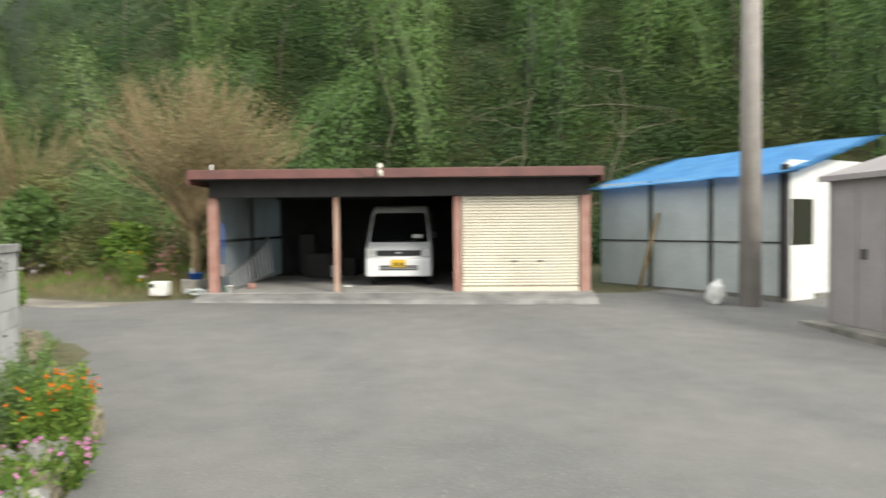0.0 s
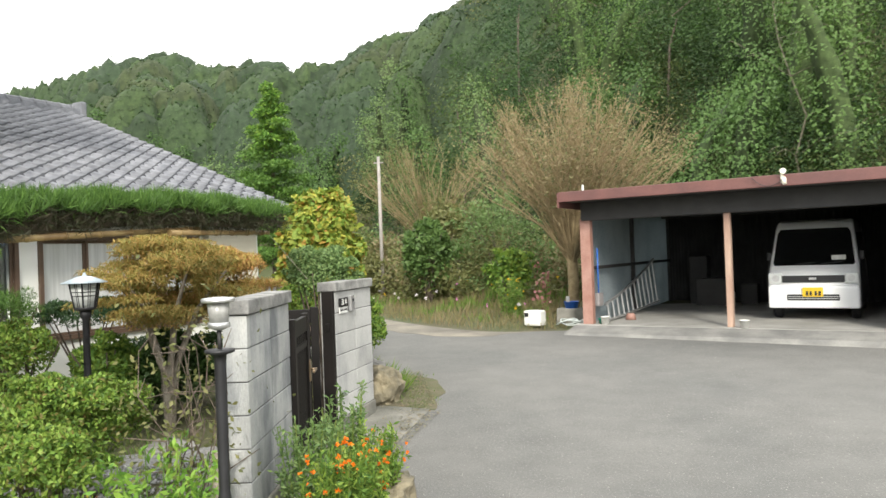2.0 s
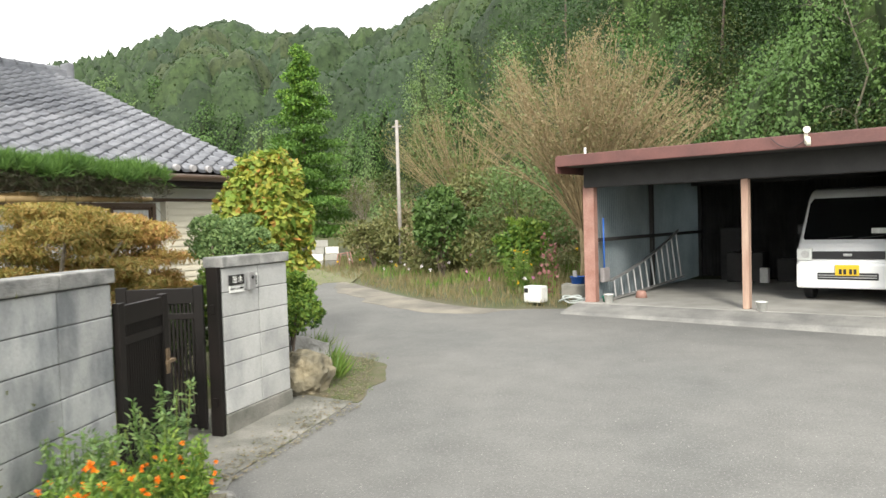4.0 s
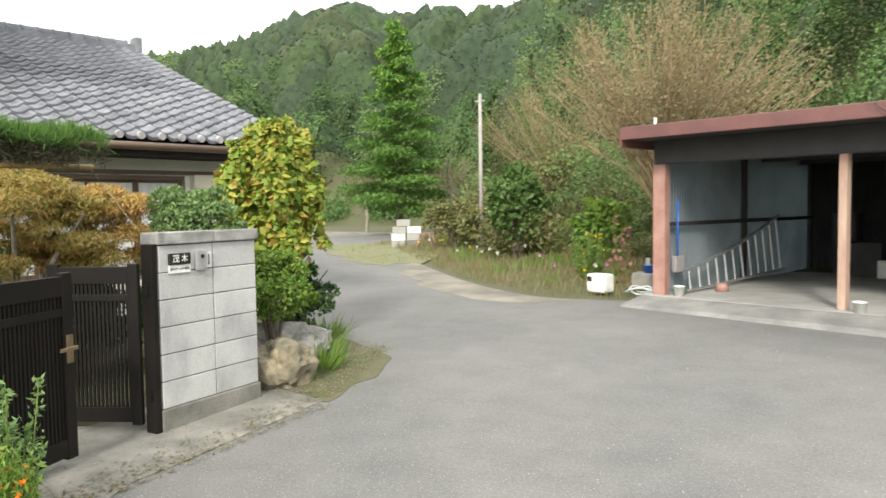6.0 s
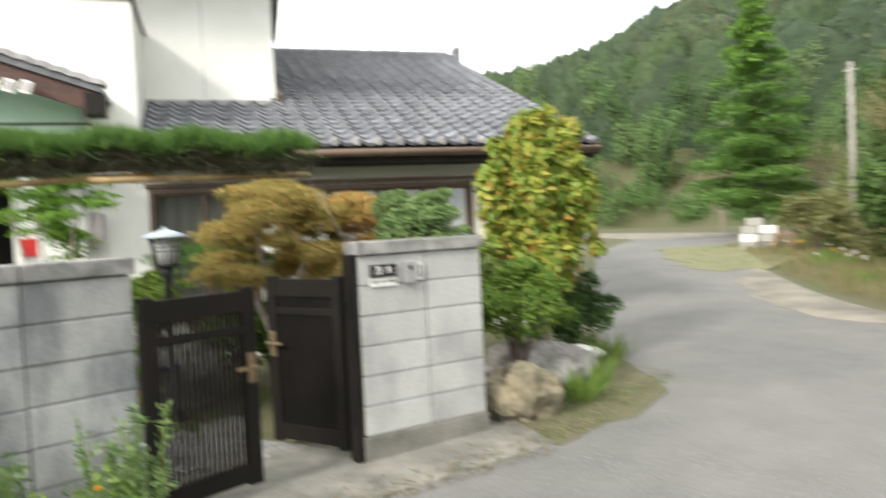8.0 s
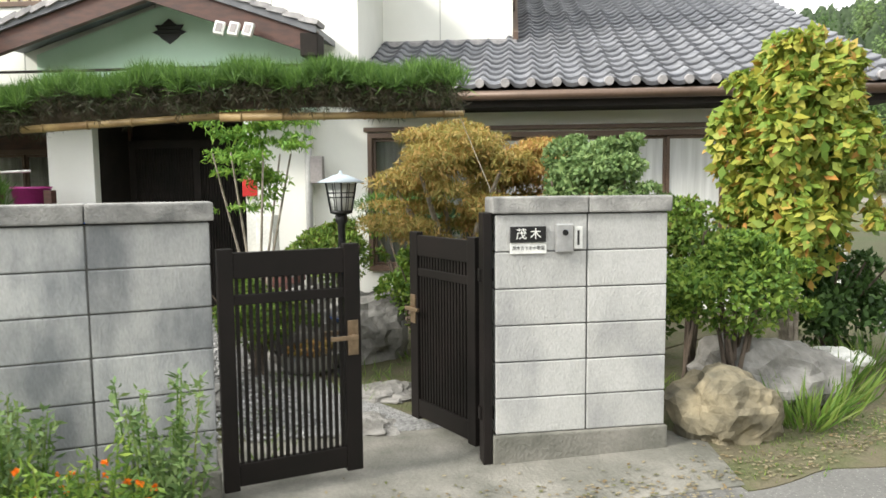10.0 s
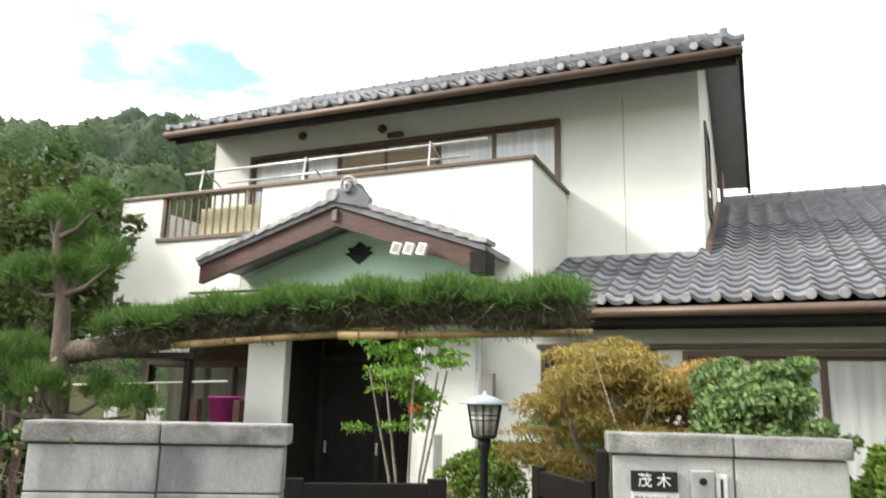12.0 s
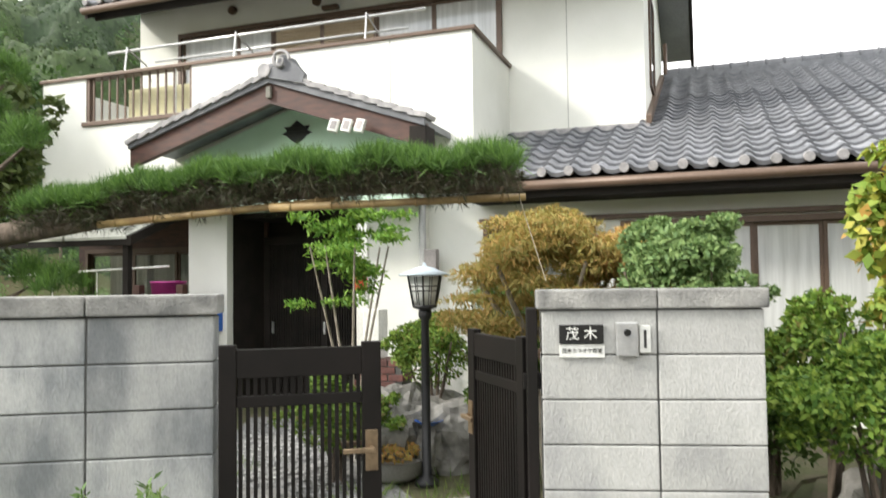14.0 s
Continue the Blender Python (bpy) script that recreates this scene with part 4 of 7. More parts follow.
window_unit("veranda_window", -1.6, 0.7, 0.4, 1.95, 9.3, [(0.34, clear), (0.33, clear), (0.33, clear)])
part("curtain", curtain_mesh(-1.6, 0.7, 0.3, 1.95, 9.7), CURTAIN, house)
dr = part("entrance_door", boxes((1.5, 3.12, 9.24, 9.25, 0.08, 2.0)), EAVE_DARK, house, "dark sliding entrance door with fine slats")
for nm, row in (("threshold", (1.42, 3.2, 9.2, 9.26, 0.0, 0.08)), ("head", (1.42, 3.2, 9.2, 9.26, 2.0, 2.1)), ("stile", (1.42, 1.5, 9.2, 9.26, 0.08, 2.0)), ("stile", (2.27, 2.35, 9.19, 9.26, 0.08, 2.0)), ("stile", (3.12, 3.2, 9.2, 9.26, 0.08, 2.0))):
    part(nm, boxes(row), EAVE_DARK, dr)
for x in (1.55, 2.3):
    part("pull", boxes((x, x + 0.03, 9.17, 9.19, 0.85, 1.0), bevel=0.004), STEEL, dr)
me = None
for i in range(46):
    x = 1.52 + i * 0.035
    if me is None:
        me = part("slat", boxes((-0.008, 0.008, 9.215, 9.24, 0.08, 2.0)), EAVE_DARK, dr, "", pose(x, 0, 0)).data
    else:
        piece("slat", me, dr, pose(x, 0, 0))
# balcony
part("balcony_front", wall_with_holes(-1.6, 4.53, 2.72, 4.24, BY, BY + 0.12, [(-0.85, 0.85, 3.66, 4.24)]), STUCCO, house, "white stucco balcony parapet")
part("balcony_side", boxes((4.41, 4.53, BY + 0.12, UY, 2.72, 4.24)), STUCCO, house)
part("balcony_side", boxes((-1.6, -1.48, BY + 0.12, UY, 2.72, 4.24)), STUCCO, house)
part("balcony_floor", boxes((-1.48, 4.41, BY + 0.12, UY, 2.72, 2.85)), CONC, house)
part("coping", boxes((-1.64, 4.57, BY - 0.03, BY + 0.15, 4.24, 4.285), bevel=0.008), BROWNALU, house, "brown metal coping")
part("coping", boxes((4.38, 4.57, BY + 0.15, UY, 4.24, 4.285), bevel=0.008), BROWNALU, house)
part("rail_sill", boxes((-0.9, 0.9, BY - 0.03, BY + 0.15, 3.6, 3.658), bevel=0.006), BROWNALU, house)
for i in range(12):
    x = -0.76 + i * 0.13
    part("baluster", boxes((x, x + 0.022, BY + 0.03, BY + 0.05, 3.66, 4.24)), BROWNALU, house)
for x in (-0.85, 0.81):
    part("rail_post", boxes((x, x + 0.05, BY + 0.01, BY + 0.08, 3.66, 4.24)), BROWNALU, house)
part("balcony_towel", boxes((-0.42, 1.05, BY + 0.3, BY + 0.33, 3.4, 4.12), bevel=0.01), surface("pale_yellow_cloth", (0.72, 0.67, 0.42)), house, "pale yellow cloth hung behind the balusters")
for x in (0.6, 2.2, 3.55):
    part("panel_joint", boxes((x, x + 0.012, BY - 0.003, BY + 0.01, 2.75, 4.23)), bpy.data.materials["joint_sealant"], house)
dp = bmesh.new()
cyl(dp, (-0.72, BY + 0.25, 4.64), (3.9, BY + 0.25, 4.64), 0.018, seg=8)
cyl(dp, (-0.1, BY + 0.45, 4.52), (3.6, BY + 0.45, 4.52), 0.016, seg=8)
part("laundry_pole", dp, STEEL, house, "bright laundry poles over the balcony")
for x in (-0.3, 1.4, 3.2):
    v, f = pipe([(x, BY + 0.1, 4.28), (x, BY + 0.14, 4.64), (x, BY + 0.5, 4.5), (x, BY + 0.6, 4.3)], 0.012, 0.012, 6)
    raw("pole_bracket", v, f, [STEEL], house)


def pantile():
    """One wavy roof tile, 0.27 wide and 0.28 long; x across, y up the slope, z out of the roof."""
    bm = bmesh.new()
    prof = [(-0.135, 0.04), (-0.105, 0.062), (-0.07, 0.05), (-0.03, 0.012), (0.03, 0.0), (0.09, 0.012), (0.135, 0.04)]
    front = [[bm.verts.new((x, 0, z + 0.03 + k)) for x, z in prof] for k in (-0.042, 0.0)]
    back = [bm.verts.new((x, 0.28, z - 0.004)) for x, z in prof]
    for i in range(len(prof) - 1):
        bm.faces.new((front[0][i], front[0][i + 1], front[1][i + 1], front[1][i]))
        bm.faces.new((front[1][i], front[1][i + 1], back[i + 1], back[i])).smooth = True
    me = bpy.data.meshes.new("roof_tile")
    bm.to_mesh(me)
    bm.free()
    me.materials.append(TILE)
    return me


TILE_MESH = pantile()


def tiled_slope(parent, x0, x1, y_eave, z_eave, y_top, z_top, hole=None, limit=300, facing=1, taper=0.0):
    """Rows of tiles on a slope that rises from the eave to the top; tiles past the limit are joined."""
    run, rise = y_top - y_eave, z_top - z_eave
    length, pitch = math.hypot(run, rise), math.atan2(rise, abs(run))
    base = bmesh.new()
    prism(base, [(y_eave, z_eave - 0.05), (y_top, z_top - 0.05), (y_top, z_top - 0.01), (y_eave, z_eave - 0.01)], x0, x1, "x")
    if hole:
        bmesh.ops.bisect_plane(base, geom=base.verts[:] + base.edges[:] + base.faces[:], plane_co=(hole[0], 0, 0), plane_no=(1, 0, 0))
    rest_v, rest_f, k = [], [], 0
    count = 0
    tv = np.array([v.co[:] for v in TILE_MESH.vertices])
    tf = [tuple(p.vertices) for p in TILE_MESH.polygons]
    cols, rows = int((x1 - x0) / 0.255), int(length / 0.235)
    dx, dl = (x1 - x0) / cols, length / rows
    for r in range(rows):
        s = r * dl
        y, z = y_eave + run * s / length, z_eave + rise * s / length
        for c in range(cols):
            x = x0 + dx * (c + 0.5)
            if (hole and x < hole[0] and y > hole[1]) or x > x1 - taper * s / length:
                continue
            m = Matrix.Translation((x, y, z)) @ (Matrix.Rotation(0 if facing > 0 else math.pi, 4, "Z")) @ Matrix.Rotation(pitch + random.uniform(-0.012, 0.012), 4, "X") @ Matrix.Rotation(random.uniform(-0.012, 0.012), 4, "Z")
            if count < limit:
                piece("roof_tile", TILE_MESH, parent, m)
                count += 1
            else:
                mm = np.array(m)
                rest_v.append(tv @ mm[:3, :3].T + mm[:3, 3])
                rest_f.extend(tuple(i + k for i in f) for f in tf)
                k += len(tv)
    if rest_f:
        tagged(raw("roof_tiles", np.concatenate(rest_v), rest_f, [TILE], parent), kind="stuff")
    return base


def ridge_caps(parent, x0, x1, y, z, label=""):
    bm = boxes((x0, x1, y - 0.12, y + 0.12, z - 0.1, z + 0.02), (x0, x1, y - 0.09, y + 0.09, z + 0.02, z + 0.07), bevel=0.01)
    rd = part("ridge", bm, TILE, parent, label or "stacked grey ridge tiles")
    cb = bmesh.new()
    prism(cb, [(-0.075, 0.0), (-0.06, 0.045), (0, 0.07), (0.06, 0.045), (0.075, 0.0)], 0.0, 0.25, "x")
    cb2 = bmesh.new()
    me = bpy.data.meshes.new("ridge_tile")
    cyl(cb, (0.225, 0, -0.02), (0.262, 0, -0.02), 0.1, seg=10)
    cb.to_mesh(me)
    cb.free()
    cb2.free()
    me.materials.append(TILE)
    for i in range(int((x1 - x0) / 0.265)):
        piece("ridge_tile", me, rd, pose(x0 + 0.265 * i, y, z + 0.07))
    return rd


def eave_ends(parent, x0, x1, y, z):
    """The pale rounded ends of the lowest tiles."""
    me = None
    cols = int((x1 - x0) / 0.255)
    for c in range(cols):
        x = x0 + (x1 - x0) / cols * c + 0.02
        if me is None:
            bm = bmesh.new()
            cyl(bm, (0, -0.035, 0), (0, 0.02, 0.008), 0.045, 0.05, 12)
            me = part("eave_tile", bm, TILE_PALE, parent, "", pose(x, y, z)).data
        else:
            piece("eave_tile", me, parent, pose(x, y, z))


# low roof
low = part("low_roof", boxes((4.56, 10.05, 8.1, 8.14, 2.37, 2.42)), EAVE_DARK, house, "low grey tiled roof over the ground floor")
tiled_slope(low, 4.55, 10.15, 8.05, 2.52, 13.67, 4.8, hole=(6.25, UY - 0.1), limit=300).free()
eave_ends(low, 4.55, 10.1, 8.03, 2.56)
sb = bmesh.new()
prism(sb, [(8.05, 2.44), (UY, 3.262), (UY, 3.302), (8.05, 2.48)], 4.55, 10.1, "x")
prism(sb, [(UY + 0.001, 3.262), (13.67, 4.72), (13.67, 4.76), (UY + 0.001, 3.302)], 6.24, 10.1, "x")
prism(sb, [(13.67, 4.72), (15.6, 3.94), (15.6, 3.98), (13.67, 4.76)], 6.24, 10.1, "x")
part("roof_deck", sb, EAVE_DARK, low)
ridge_caps(low, 6.3, 10.15, 13.67, 4.85)
part("ridge_end", boxes((10.12, 10.27, 13.53, 13.81, 4.76, 5.07), bevel=0.04), TILE, low, "grey ridge end tile")
part("wall_flashing", boxes((4.55, 6.28, UY - 0.1, UY - 0.004, 3.33, 3.38), (4.55, 6.28, UY - 0.17, UY - 0.1, 3.28, 3.35), bevel=0.01), TILE_PALE, low, "pale metal flashing")
part("side_flashing", prism(bmesh.new(), [(UY - 0.1, 3.36), (13.5, 4.76), (13.5, 4.86), (UY - 0.1, 3.46)], 6.235, 6.3, "x"), BROWNALU, low)
vb = bmesh.new()
prism(vb, [(8.0, 2.36), (13.67, 4.65), (13.67, 4.8), (8.0, 2.51)], 10.1, 10.15, "x")
part("verge_board", vb, BROWNWOOD, low)
gb = bmesh.new()
cyl(gb, (4.6, 7.97, 2.43), (10.15, 7.97, 2.43), 0.05, seg=10)
part("gutter", gb, BROWNALU, low, "brown half-round gutter")
part("low_fascia", boxes((4.56, 10.1, 8.05, 8.09, 2.32, 2.48)), EAVE_DARK, low)
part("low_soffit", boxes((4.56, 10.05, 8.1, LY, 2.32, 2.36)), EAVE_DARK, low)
part("window_band", boxes((4.55, 9.6, LY - 0.06, LY - 0.004, 2.12, 2.17), bevel=0.006), BROWNALU, house)
# upper roof
up = part("upper_roof", boxes((-1.5, 6.7, 9.26, 9.3, 5.38, 5.5)), EAVE_DARK, house, "upper grey tiled gable roof")
tiled_slope(up, -1.55, 6.8, 9.15, 5.56, 12.1, 7.08, limit=200).free()
eave_ends(up, -1.55, 6.76, 9.13, 5.6)
ub = bmesh.new()
prism(ub, [(9.15, 5.5), (12.1, 7.01), (12.1, 7.05), (9.15, 5.54)], -1.55, 6.76, "x")
prism(ub, [(12.1, 7.01), (15.0, 5.5), (15.0, 5.54), (12.1, 7.05)], -1.55, 6.76, "x")
part("roof_deck", ub, EAVE_DARK, up)
ridge_caps(up, -1.4, 6.5, 12.1, 7.09)
part("ridge_end", boxes((6.45, 6.58, 11.97, 12.23, 7.0, 7.22), bevel=0.04), TILE, up)
part("upper_soffit", prism(bmesh.new(), [(9.3, 5.42), (UY, 5.74), (UY, 5.78), (9.3, 5.46)], -1.5, 6.23, "x"), EAVE_DARK, up)
for x in (6.71, -1.55):
    for s in (1, -1):
        bb = bmesh.new()
        ys = (9.12, 12.1) if s > 0 else (15.05, 12.1)
        prism(bb, [(ys[0], 5.36), (ys[1], 6.86), (ys[1], 7.06), (ys[0], 5.55)], x, x + 0.06, "x")
        part("barge_board", bb, EAVE_DARK, up, "dark barge board")
sf = bmesh.new()
prism(sf, [(9.3, 5.44), (12.1, 6.9), (14.9, 5.44), (14.9, 5.48), (12.1, 6.94), (9.3, 5.48)], 6.23, 6.71, "x")
part("verge_soffit", sf, surface("grey_soffit_board", (0.3, 0.31, 0.31), (0.26, 0.27, 0.27), 3, 0.8), up, "grey verge soffit")
gb = bmesh.new()
cyl(gb, (-1.55, 9.08, 5.46), (6.78, 9.08, 5.46), 0.05, seg=10)
part("gutter", gb, BROWNALU, up)
dpb = bmesh.new()
cyl(dpb, (6.32, 13.6, 3.8), (6.32, 13.6, 5.4), 0.035, seg=8)
part("downpipe", dpb, BROWNALU, house)
# porch gable
porch = part("porch_roof", boxes((0.45, 4.15, 7.72, 7.78, 2.74, 2.76)), EAVE_DARK, house, "tiled porch gable with brown barge boards")
AX, AZP, VX = 2.48, 3.76, 2.4
PL, PR = (0.6, 3.1), (4.27, 3.08)
gwb = bmesh.new()
prism(gwb, [(0.8, 2.42), (0.8, 3.04), (AX, 3.6), (3.95, 3.06), (3.95, 2.42)], GY, GY + 0.08, "y")
part("gable_wall", gwb, MINT, porch, "mint green gable wall")
for (ex, ez) in (PL, PR):
    bb = bmesh.new()
    prism(bb, [(AX, AZP - 0.32), (AX, AZP - 0.06), (ex, ez), (ex, ez - 0.24)], 7.7, 7.78, "y")
    part("barge_board", bb, BROWNWOOD, porch, "heavy brown barge board")
    rb = bmesh.new()
    prism(rb, [(AX, AZP - 0.1), (AX, AZP - 0.02), (ex, ez + 0.04), (ex, ez - 0.03)], 7.66, 9.9, "y")
    part("porch_deck", rb, TILE, porch)
    d = Vector((ex - AX, 0, ez + 0.04 - AZP + 0.02))
    k = 11
    me = None
    for i in range(k):
        p = Vector((AX, 7.66, AZP)) + d * ((i + 0.5) / k)
        ang = math.degrees(math.atan2(d.z, d.x))
        if me is None:
            tb = prism(bmesh.new(), [(-d.length / k / 2, -0.03), (-d.length / k / 2, 0.02), (d.length / k / 2, 0.045), (d.length / k / 2 + 0.025, 0.04), (d.length / k / 2 + 0.025, -0.005)], -0.03, 0.25, "y")
            me = part("verge_tile", tb, TILE_PALE, porch, "", pose(*p, 0, -ang, 0)).data
        else:
            piece("verge_tile", me, porch, pose(*p, 0, -ang, 0))
part("barge_end", boxes((4.1, 4.28, 7.68, 7.95, 2.83, 3.06), bevel=0.01), EAVE_DARK, porch)
part("ridge_beam_end", boxes((AX - 0.035, AX + 0.03, 7.66, 7.7, AZP - 0.27, AZP - 0.14), bevel=0.015), CONC_DARK, porch)
knob = bmesh.new()
cyl(knob, (AX - 0.02, 7.6, AZP + 0.02), (AX - 0.02, 7.7, AZP + 0.02), 0.075, 0.085, 14)
part("verge_crown_tile", knob, TILE_PALE, porch)
rbm = bmesh.new()
cyl(rbm, (AX, 7.7, AZP + 0.03), (AX, 9.9, AZP + 0.03), 0.09, seg=12)
part("porch_ridge", rbm, TILE, porch)
ob_ = bmesh.new()
cyl(ob_, (AX + 0.2, 7.64, AZP + 0.1), (AX + 0.2, 7.69, AZP + 0.1), 0.075, seg=24)
prism(ob_, [(AX + 0.02, AZP - 0.06), (AX + 0.08, AZP + 0.04), (AX + 0.2, AZP + 0.1), (AX + 0.32, AZP + 0.12), (AX + 0.38, AZP + 0.03), (AX + 0.46, AZP - 0.06), (AX + 0.44, AZP - 0.16)], 7.62, 7.7, "y")
on = part("ridge_ornament", ob_, TILE, porch, "round grey ridge-end ornament with a scroll")
for r0, a0, a1 in ((0.115, 0, 5.4), (0.075, 2.5, 8.2)):
    pts = [(AX + 0.19 + (r0 - 0.003 * j) * math.cos(a0 + (a1 - a0) * j / 18), 7.59, AZP + 0.1 + (r0 - 0.003 * j) * math.sin(a0 + (a1 - a0) * j / 18)) for j in range(19)]
    v, f = pipe(pts, 0.02, 0.011, 6)
    raw("scroll", v, f, [TILE_PALE], on)
vt = bmesh.new()
prism(vt, [(VX - 0.2, 3.25), (VX - 0.13, 3.28), (VX - 0.17, 3.33), (VX - 0.09, 3.33), (VX, 3.40), (VX + 0.09, 3.33), (VX + 0.17, 3.33), (VX + 0.13, 3.28), (VX + 0.2, 3.25), (VX + 0.13, 3.22), (VX + 0.09, 3.18), (VX, 3.12), (VX - 0.09, 3.18), (VX - 0.13, 3.22)], GY - 0.015, GY - 0.002, "y")
part("gable_vent", vt, BLACKPLASTIC, porch, "dark diamond gable vent")
for i in range(3):
    v, f = tubes([(VX - 0.12, GY - 0.02, 3.23 + 0.04 * i, VX + 0.12, GY - 0.02, 3.23 + 0.04 * i, 0.008, 0.008)], 5)
    raw("vent_bar", v, f, [DARKSTEEL], porch)
for i in range(3):
    sx = 3.3 + i * 0.15
    sl = part("sensor_lamp", boxes((-0.052, 0.052, -0.025, 0.025, -0.07, 0.07), bevel=0.012), WHITEPLASTIC, porch, "small white flood lamp", pose(sx, 7.6, 3.11 - i * 0.012, -14, 12, 8 - 8 * i))
    part("lens", boxes((-0.03, 0.03, -0.031, -0.025, -0.045, 0.045)), WARMGREY, sl)
part("porch_ceiling", boxes((0.75, 4.0, 7.9, 8.62, 2.36, 2.42)), MINT, house)
# Inner ceiling near black instead of mint: the recess's shade is painted in.
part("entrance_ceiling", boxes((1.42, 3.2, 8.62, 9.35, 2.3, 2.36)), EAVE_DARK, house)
dpb = bmesh.new()
cyl(dpb, (3.95, BY - 0.06, 0.0), (3.95, BY - 0.06, 2.7), 0.04, seg=10)
part("downpipe", dpb, surface("grey_pipe", (0.42, 0.42, 0.41)), house, "grey downpipe")
part("meter_box", boxes((3.98, 4.12, BY - 0.1, BY - 0.003, 1.55, 1.85), bevel=0.008), WARMGREY, house)
part("small_window", boxes((3.75, 4.4, BY - 0.02, BY - 0.003, 2.55, 2.72)), DARKGLASS, house)
# veranda canopy
PALESHEET = surface("pale_canopy_sheet", (0.62, 0.62, 0.55), (0.5, 0.5, 0.44), 2, 0.7)
CX, CY0, CZ0, CZ1 = 0.5, 7.75, 2.04, 2.68
part("canopy", prism(bmesh.new(), [(CY0, CZ0), (CY0, CZ0 + 0.03), (9.3, CZ1 + 0.03), (9.3, CZ1)], -1.9, CX, "x"), PALESHEET, house, "pale sheet canopy over the veranda")
for x in (-1.85, CX - 0.1):
    part("canopy_post", boxes((x, x + 0.08, CY0 + 0.05, CY0 + 0.12, -0.1, CZ0)), EAVE_DARK, house)
part("canopy_beam", boxes((-1.9, CX, CY0 + 0.01, CY0 + 0.08, CZ0 - 0.07, CZ0 - 0.002)), EAVE_DARK, house)
part("canopy_rafter", prism(bmesh.new(), [(CY0, CZ0 - 0.08), (CY0, CZ0 + 0.035), (9.29, CZ1 + 0.035), (9.29, CZ1 - 0.08)], CX + 0.002, CX + 0.07, "x"), EAVE_DARK, house)
for x in (-1.2, -0.4):
    part("canopy_rafter", prism(bmesh.new(), [(CY0 + 0.1, CZ0 - 0.04), (CY0 + 0.1, CZ0), (9.29, CZ1 - 0.01), (9.29, CZ1 - 0.06)], x, x + 0.04, "x"), PALESHEET, house)


# ---- woods and trees ----
def canopy():
    """The closed canopy of the far hills: domed crowns side by side, with leaves standing out of it."""
    rng = np.random.default_rng(23)

    def chance(i, j, k):
        v = np.sin(i * 127.1 + j * 311.7 + k * 74.7) * 43758.5453
        return v - np.floor(v)

    def crowns(x, y, span):
        """The crown over a place: how far off its middle is, its tone and the way outwards."""
        ci, cj = np.floor(x / span), np.floor(y / span)
        best, tone, ox, oy = np.full(x.shape, 9.0), np.zeros(x.shape), np.zeros(x.shape), np.zeros(x.shape)
        for di in (-1, 0, 1):
            for dj in (-1, 0, 1):
                i, j = ci + di, cj + dj
                dx, dy = x / span - i - chance(i, j, 1), y / span - j - chance(i, j, 2)
                d = np.hypot(dx, dy)
                m = d < best
                best, tone, ox, oy = np.where(m, d, best), np.where(m, chance(i, j, 3), tone), np.where(m, dx, ox), np.where(m, dy, oy)
        return best, tone, ox, oy
    vs, fs, sl, lp, lo, ls = [], [], [], [], [], []
    k = 0
    for a0, a1, r0 in ((-64, 66, 39.4), (98, 144, 31)):
        az, r = np.meshgrid(np.radians(np.arange(a0, a1, 0.22)), np.arange(r0, 126, 0.42), indexing="ij")
        x, y = -r * np.sin(az), 4 + r * np.cos(az)
        f, c, h, rr = hill(x, y)
        wx, wy = x + 0.5 * np.sin(y * 1.7 + x), y + 0.5 * np.sin(x * 1.9 - y)
        d1, tone, ox, oy = crowns(wx, wy, 4.6)
        d2, tone2, sx, sy = crowns(x + 50 + 0.25 * np.sin(y * 5), y - 30 + 0.25 * np.sin(x * 5), 1.5)
        d3, tone3, tx, ty = crowns(x * 1.0 + 9, y + 17, 2.3)
        dome = np.sqrt(np.maximum(0, 1 - (d1 / 0.7) ** 2))
        small = np.sqrt(np.maximum(0, 1 - (d2 / 0.74) ** 2))
        spire = np.maximum(0, 1 - d3 / 0.62)
        cedar = np.clip((az - 0.66) / 0.1, 0, 1) * (az < 1.5)
        foot = f + np.interp(az, (0.12, 0.5, 1.4, 1.6), (1.5, 8.0, 8.0, 1.5))
        foot = np.maximum(foot, r0 + 0.6)
        fade = np.clip((r - foot) / 5, 0, 1)
        broad = 0.2 + 2.2 * tone + 4.8 * dome + 1.0 * small * (0.3 + 0.7 * dome)
        tall = 1.6 + 1.2 * tone3 + 3.4 * spire
        z = gz(x, y) + fade * (broad * (1 - cedar) + tall * cedar + rng.normal(size=x.shape) * 0.1) - 0.4
        nr = x.shape[1]
        ii = (np.arange(x.shape[0] - 1)[:, None] * nr + np.arange(nr - 1)[None]).ravel()
        ok = ((r > foot - 0.5) & (r < c + 7)).ravel()
        ii = ii[ok[ii] & ok[ii + nr + 1]]
        vs.append(np.stack([x, y, z], axis=-1).reshape(-1, 3))
        fs.append(np.stack([ii, ii + nr, ii + nr + 1, ii + 1], axis=1) + k)
        tone = np.where(cedar > 0.5, tone3 * 0.4, (tone * 7.3) % 1)
        sl.append((tone.ravel()[ii] * 4.99).astype(int))
        near_ = 1 / r.ravel()[ii] ** 2
        pick = rng.choice(ii, 105000 if a0 < 0 else 28000, p=near_ / near_.sum())
        lp.append(vs[-1][pick] + rng.normal(size=(len(pick), 3)) * 0.1)
        dz0, dz1 = z.ravel()[pick + nr] - z.ravel()[pick], z.ravel()[pick + 1] - z.ravel()[pick]
        ux, uy = -np.sin(az.ravel()[pick]), np.cos(az.ravel()[pick])
